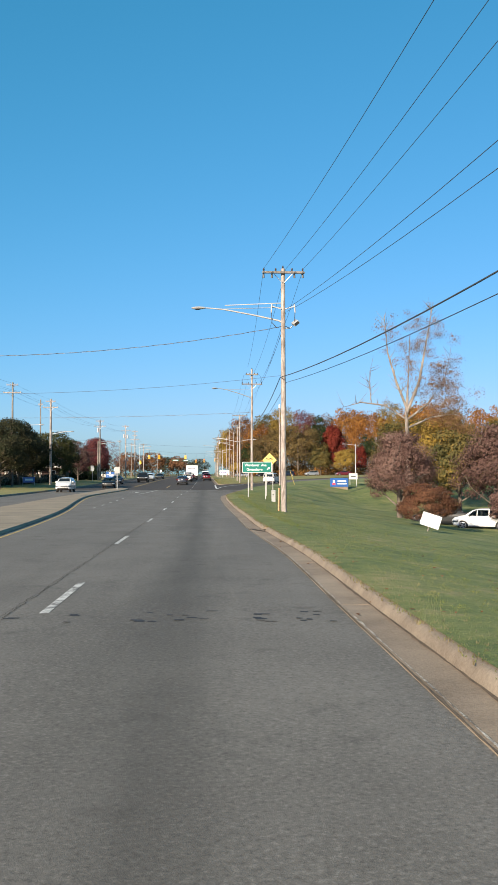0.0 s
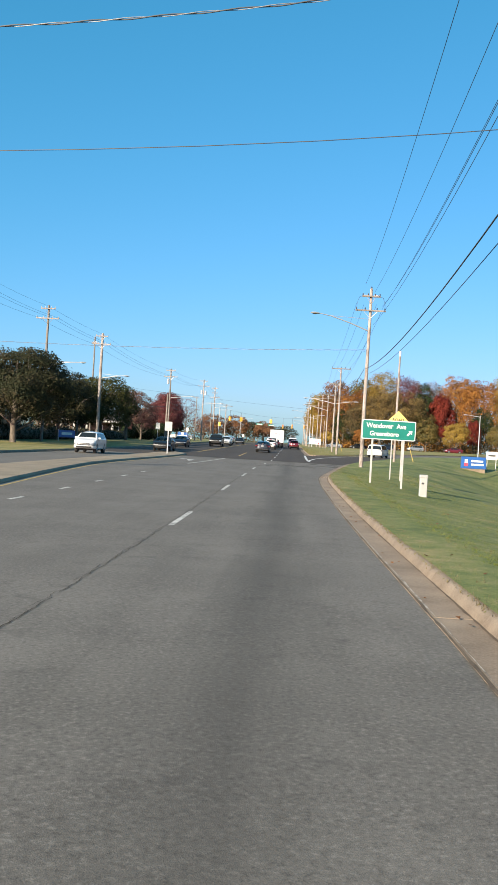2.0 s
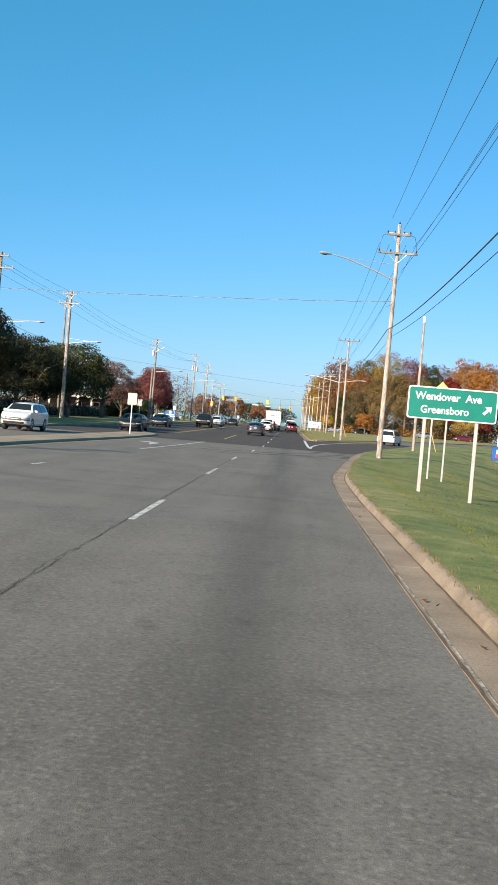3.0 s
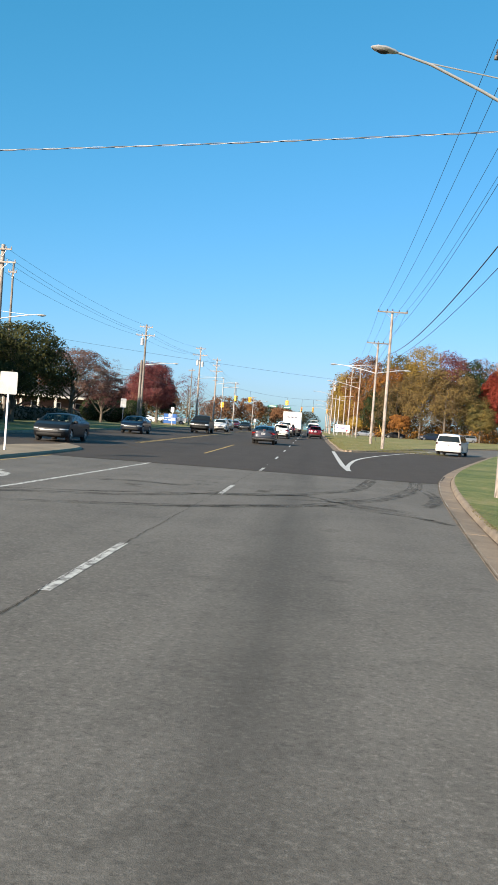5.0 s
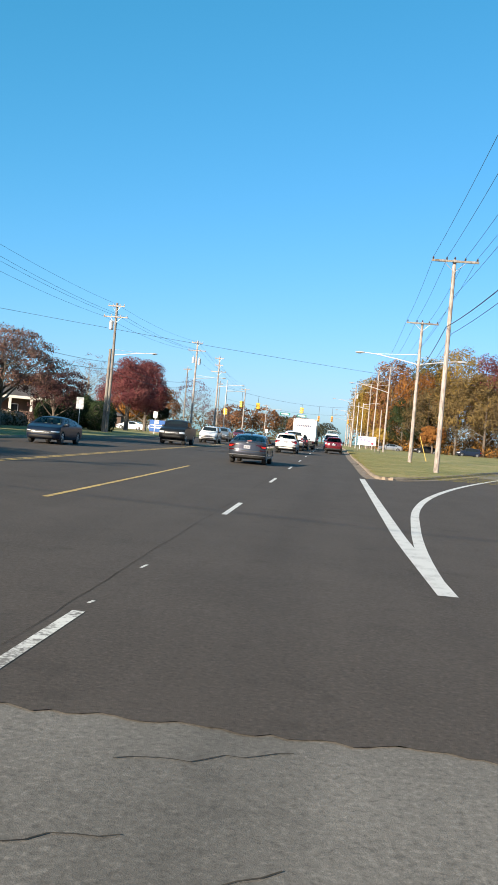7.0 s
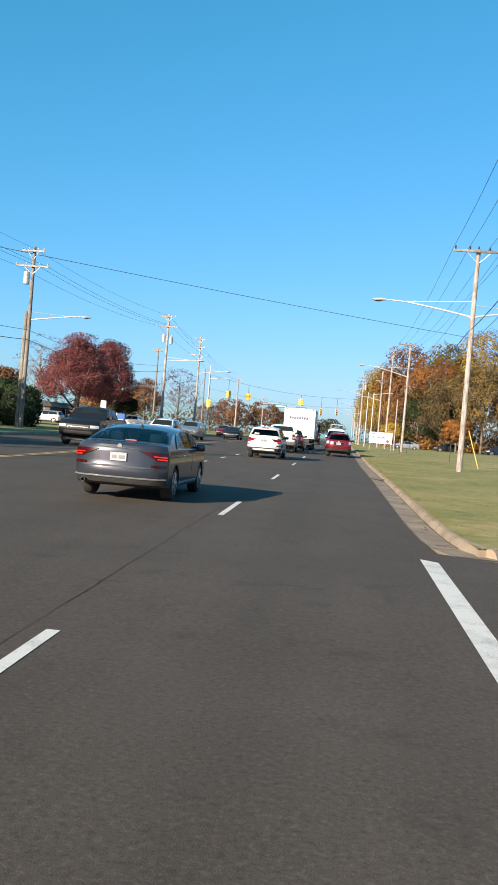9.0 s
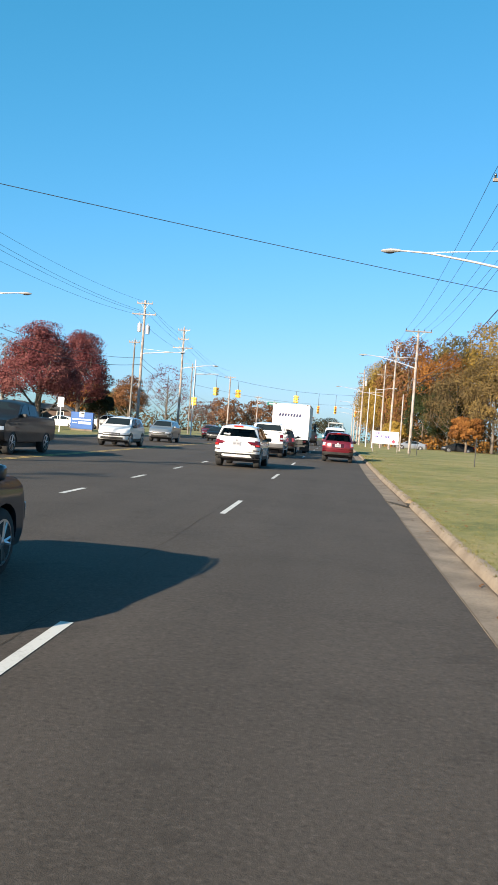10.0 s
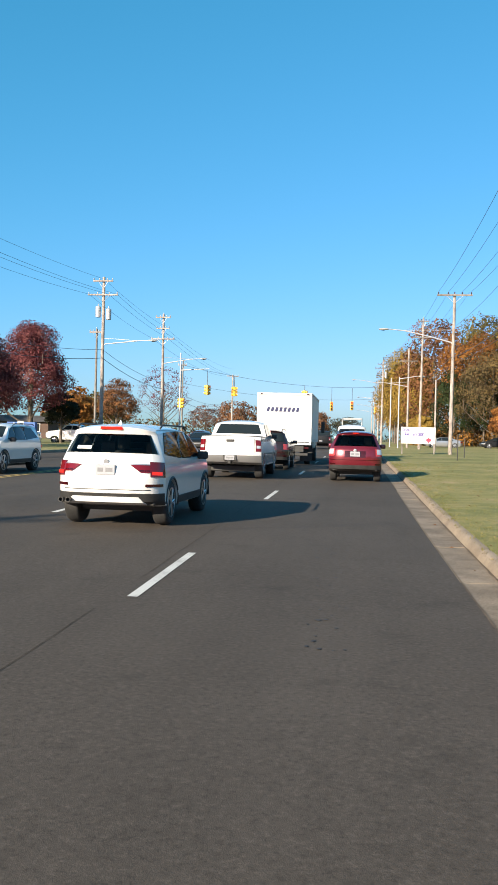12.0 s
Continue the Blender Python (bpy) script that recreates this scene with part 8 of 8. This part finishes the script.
for i, (x, y, rz, mt, wd, sh, gl, la) in enumerate(((-32, 226, 90, P_WHITE, "white", SEDAN, SEDAN_GLASS, SEDAN_LAMPS), (-38, 226, 85, P_SILVER, "silver", WAGON, WAGON_GLASS, WAGON_LAMPS), (-44, 225, 92, P_BLACK, "black", SEDAN, SEDAN_GLASS, SEDAN_LAMPS), (-27, 229, 90, P_WHITE, "white", PICKUP, PICKUP_GLASS, PICKUP_LAMPS), (-50, 224, 90, P_WHITE, "white", SEDAN, SEDAN_GLASS, SEDAN_LAMPS))):
    more("parked_car", f"{wd} car parked beyond the verge", x, y, rz, sh, mt, gl, la, (0.34, 0.22), None, "parked cars")
more("parked_car", "white car parked in the low car park beyond the lawn", 20.9, 50.5, 62, SUV, P_WHITE, SUV_OPEN, SUV_LAMPS, (0.37, 0.25), None, "parked cars")
more("parked_car", "black car parked in the low car park beyond the lawn", 18.8, 54.5, 70, SEDAN, P_BLACK, SEDAN_GLASS, SEDAN_LAMPS, (0.335, 0.22), None, "parked cars")

# box lorry
lorry = thing("box_lorry", "white box lorry with a plain rear door waiting ahead", "lorry", -3.13, 187.4, zg(187.4) + 0.008, 0, "traffic")
P_BOX = surface("box_white", (0.58, 0.58, 0.58), (0.68, 0.68, 0.68), 0.5, 0.8, 12, relief=0.03)
LOW, HIGH, WIDE = 1.12, 3.4, 1.3
part("cargo_box", boxm(-WIDE, WIDE, 0, 7.2, LOW, HIGH, 0.03), P_BOX, lorry)
for q in (-1, 1):
    part("door_post", boxm(min(q * WIDE, q * (WIDE - 0.09)), max(q * WIDE, q * (WIDE - 0.09)), -0.05, -0.002, LOW - 0.04, HIGH - 0.1, 0.01), P_BOX, lorry, "white steel door post")
part("header_beam", boxm(-WIDE, WIDE, -0.05, -0.002, HIGH - 0.098, HIGH + 0.02, 0.012), M_LAMP, lorry, "pale metal beam above the door")
part("rear_sill", boxm(-WIDE, WIDE, -0.06, -0.002, LOW - 0.16, LOW - 0.042, 0.012), M_GALV, lorry, "grey metal sill")
part("roller_door", boxm(-WIDE + 0.092, WIDE - 0.092, -0.022, -0.002, LOW, HIGH - 0.1), P_BOX, lorry, "plain white roller door")
for k in range(6):
    part("door_seam", boxm(-WIDE + 0.1, WIDE - 0.1, -0.026, -0.02, LOW + 0.34 + 0.34 * k, LOW + 0.344 + 0.34 * k), M_GALV, lorry)
for q in (-1, 1):
    part("roof_rail", boxm(min(q * WIDE, q * (WIDE + 0.012)), max(q * WIDE, q * (WIDE + 0.012)), 0.02, 7.18, HIGH - 0.09, HIGH + 0.01, 0.004), M_GALV, lorry, "metal edge along the roof")
    part("side_rail", boxm(min(q * WIDE, q * (WIDE + 0.012)), max(q * WIDE, q * (WIDE + 0.012)), 0.02, 7.18, LOW - 0.02, LOW + 0.12, 0.004), M_GALV, lorry, "metal edge along the floor")
for k in range(8):
    q = -0.86 + 0.2 * k
    part("emblem", plate(bmesh.new(), [(q, HIGH - 0.88), (q + 0.13, HIGH - 0.88), (q + 0.18, HIGH - 0.67), (q + 0.05, HIGH - 0.67)], 0.006), M_NAVY, lorry, "slanted dark blue bar").location.y = -0.03
part("emblem", boxm(-0.4, 0.35, -0.032, -0.024, HIGH - 1.02, HIGH - 0.97, 0.003), M_GALV, lorry, "grey underline")
part("chassis", boxm(-0.5, 0.5, 0.2, 8.6, 0.62, LOW - 0.02, 0.02), M_PLASTIC, lorry, "black chassis")
part("under_ride_bar", boxm(-1.15, 1.15, 0.02, 0.14, 0.45, 0.58, 0.02), M_PLASTIC, lorry, "black rear bar")
part("lift_platform", boxm(-0.95, 0.95, 0.03, 0.16, 0.62, 0.94, 0.02), M_PLASTIC, lorry, "dark folded tail step")
part("cab", boxm(-1.15, 1.15, 7.4, 9.3, 0.7, 2.65, 0.18, 4), P_WHITE, lorry, "", 50)
for sd in (-1, 1):
    part("tail_lamp", boxm(sd * 1.08 - 0.1, sd * 1.08 + 0.1, 0.0, 0.05, 0.78, 0.88, 0.01), M_TAIL, lorry, "red tail lamp")
    part("marker_lamp", boxm(sd * 1.1 - 0.05, sd * 1.1 + 0.05, -0.07, -0.048, HIGH - 0.06, HIGH - 0.02, 0.005), M_TAIL, lorry)
    for yy in (1.9, 8.0):
        wheel(lorry, sd * 1.02, yy, 0.48, 0.28, sd)
    part("mud_flap", boxm(sd * 1.0 - 0.3, sd * 1.0 + 0.3, 1.15, 1.17, 0.18, 0.95), M_PLASTIC, lorry, "black mud flap")
    part("wing_mirror", boxm(sd * 1.5 - 0.1, sd * 1.5 + 0.1, 8.7, 8.85, 1.6, 2.25, 0.03), M_PLASTIC, lorry)
    part("mirror_arm", tubem([(sd * 1.1, 8.75, 2.1), (sd * 1.45, 8.77, 2.05)], 0.02, 6), M_PLASTIC, lorry)

# ---- buildings across the road ----
def house(x, y, rz, w, d, h, roof_h, label, wall, porch=True, wins=4):
    e = thing("house", label, "house", x, y, zg(y) + 0.1, rz)
    part("wall", boxm(-w / 2, w / 2, -d / 2, d / 2, -0.5, h, 0.02), wall, e)
    bm = bmesh.new()
    o = 0.5
    v = [bm.verts.new(p) for p in ((-w / 2 - o, -d / 2 - o, h), (w / 2 + o, -d / 2 - o, h), (w / 2 + o, d / 2 + o, h), (-w / 2 - o, d / 2 + o, h), (-w / 2 + 1.5, 0, h + roof_h), (w / 2 - 1.5, 0, h + roof_h))]
    for q in ((0, 1, 5, 4), (2, 3, 4, 5), (1, 2, 5), (3, 0, 4), (3, 2, 1, 0)):
        bm.faces.new([v[k] for k in q])
    bmesh.ops.solidify(bm, geom=bm.faces[:], thickness=-0.12)
    part("roof", bm, M_ROOF, e, "grey shingle roof")
    for k in range(wins):
        xx = -w / 2 + (k + 0.5) * w / wins
        for fy, sgn in ((-d / 2, -1),):
            win = part("window", boxm(xx - 0.6, xx + 0.6, fy - 0.05, fy + 0.02, 0.95, 2.25, 0.01), M_SIGN_WHITE, e, "white window frame")
            part("pane", boxm(xx - 0.5, xx + 0.5, fy - 0.06, fy - 0.048, 1.05, 2.15), M_WINDOW, win, "dark window pane")
    if porch:
        part("porch_roof", boxm(-w / 2, w / 2, -d / 2 - 2.4, -d / 2 - 0.01, h - 0.35, h - 0.02, 0.03), M_WALL_WHITE, e, "white porch roof")
        part("porch_floor", boxm(-w / 2, w / 2, -d / 2 - 2.4, -d / 2 - 0.01, -0.3, 0.15, 0.02), M_CONC, e)
        n = 6
        for k in range(n):
            xx = -w / 2 + 0.25 + (w - 0.5) * k / (n - 1)
            part("column", boxm(xx - 0.16, xx + 0.16, -d / 2 - 2.3, -d / 2 - 1.98, 0.15, h - 0.35, 0.03), M_WALL_WHITE, e, "white porch column")
    return e


# the wall's dark brown stands in for the shade under the porch
house(-42.0, 196, 20, 13, 9, 3.2, 1.6, "white house with a columned porch behind trees, its wall coloured dark as porch shade", M_WALL_BROWN_SHADE)
house(-60, 262, 5, 22, 9, 2.4, 1.0, "long low building with a grey roof", M_WALL_BROWN_SHADE, False, 7)
house(-44, 128, 75, 16, 10, 3.4, 2.0, "tan building with a porch behind the trees", M_WALL_TAN, True, 5)
house(-52, 272, 10, 14, 9, 2.4, 1.0, "small brown house far across the road", M_WALL_BROWN_SHADE, False, 4)
ban = thing("banner_sign", "long blue banner with a white bar before the hedge", "banner", -27.2, 122, zg(122) + 0.1, 70)
part("panel", plate(bmesh.new(), [(-1.7, 0.5), (1.7, 0.5), (1.7, 1.35), (-1.7, 1.35)], 0.02), M_SIGN_BLUE, ban)
part("text_bar", boxm(-1.1, 1.1, -0.008, -0.001, 0.8, 1.1), M_SIGN_WHITE, ban, "white unreadable bar of writing")
for q in (-1.65, 1.65):
    part("post", boxm(q - 0.03, q + 0.03, 0.022, 0.08, -0.3, 1.4), M_GALV, ban)
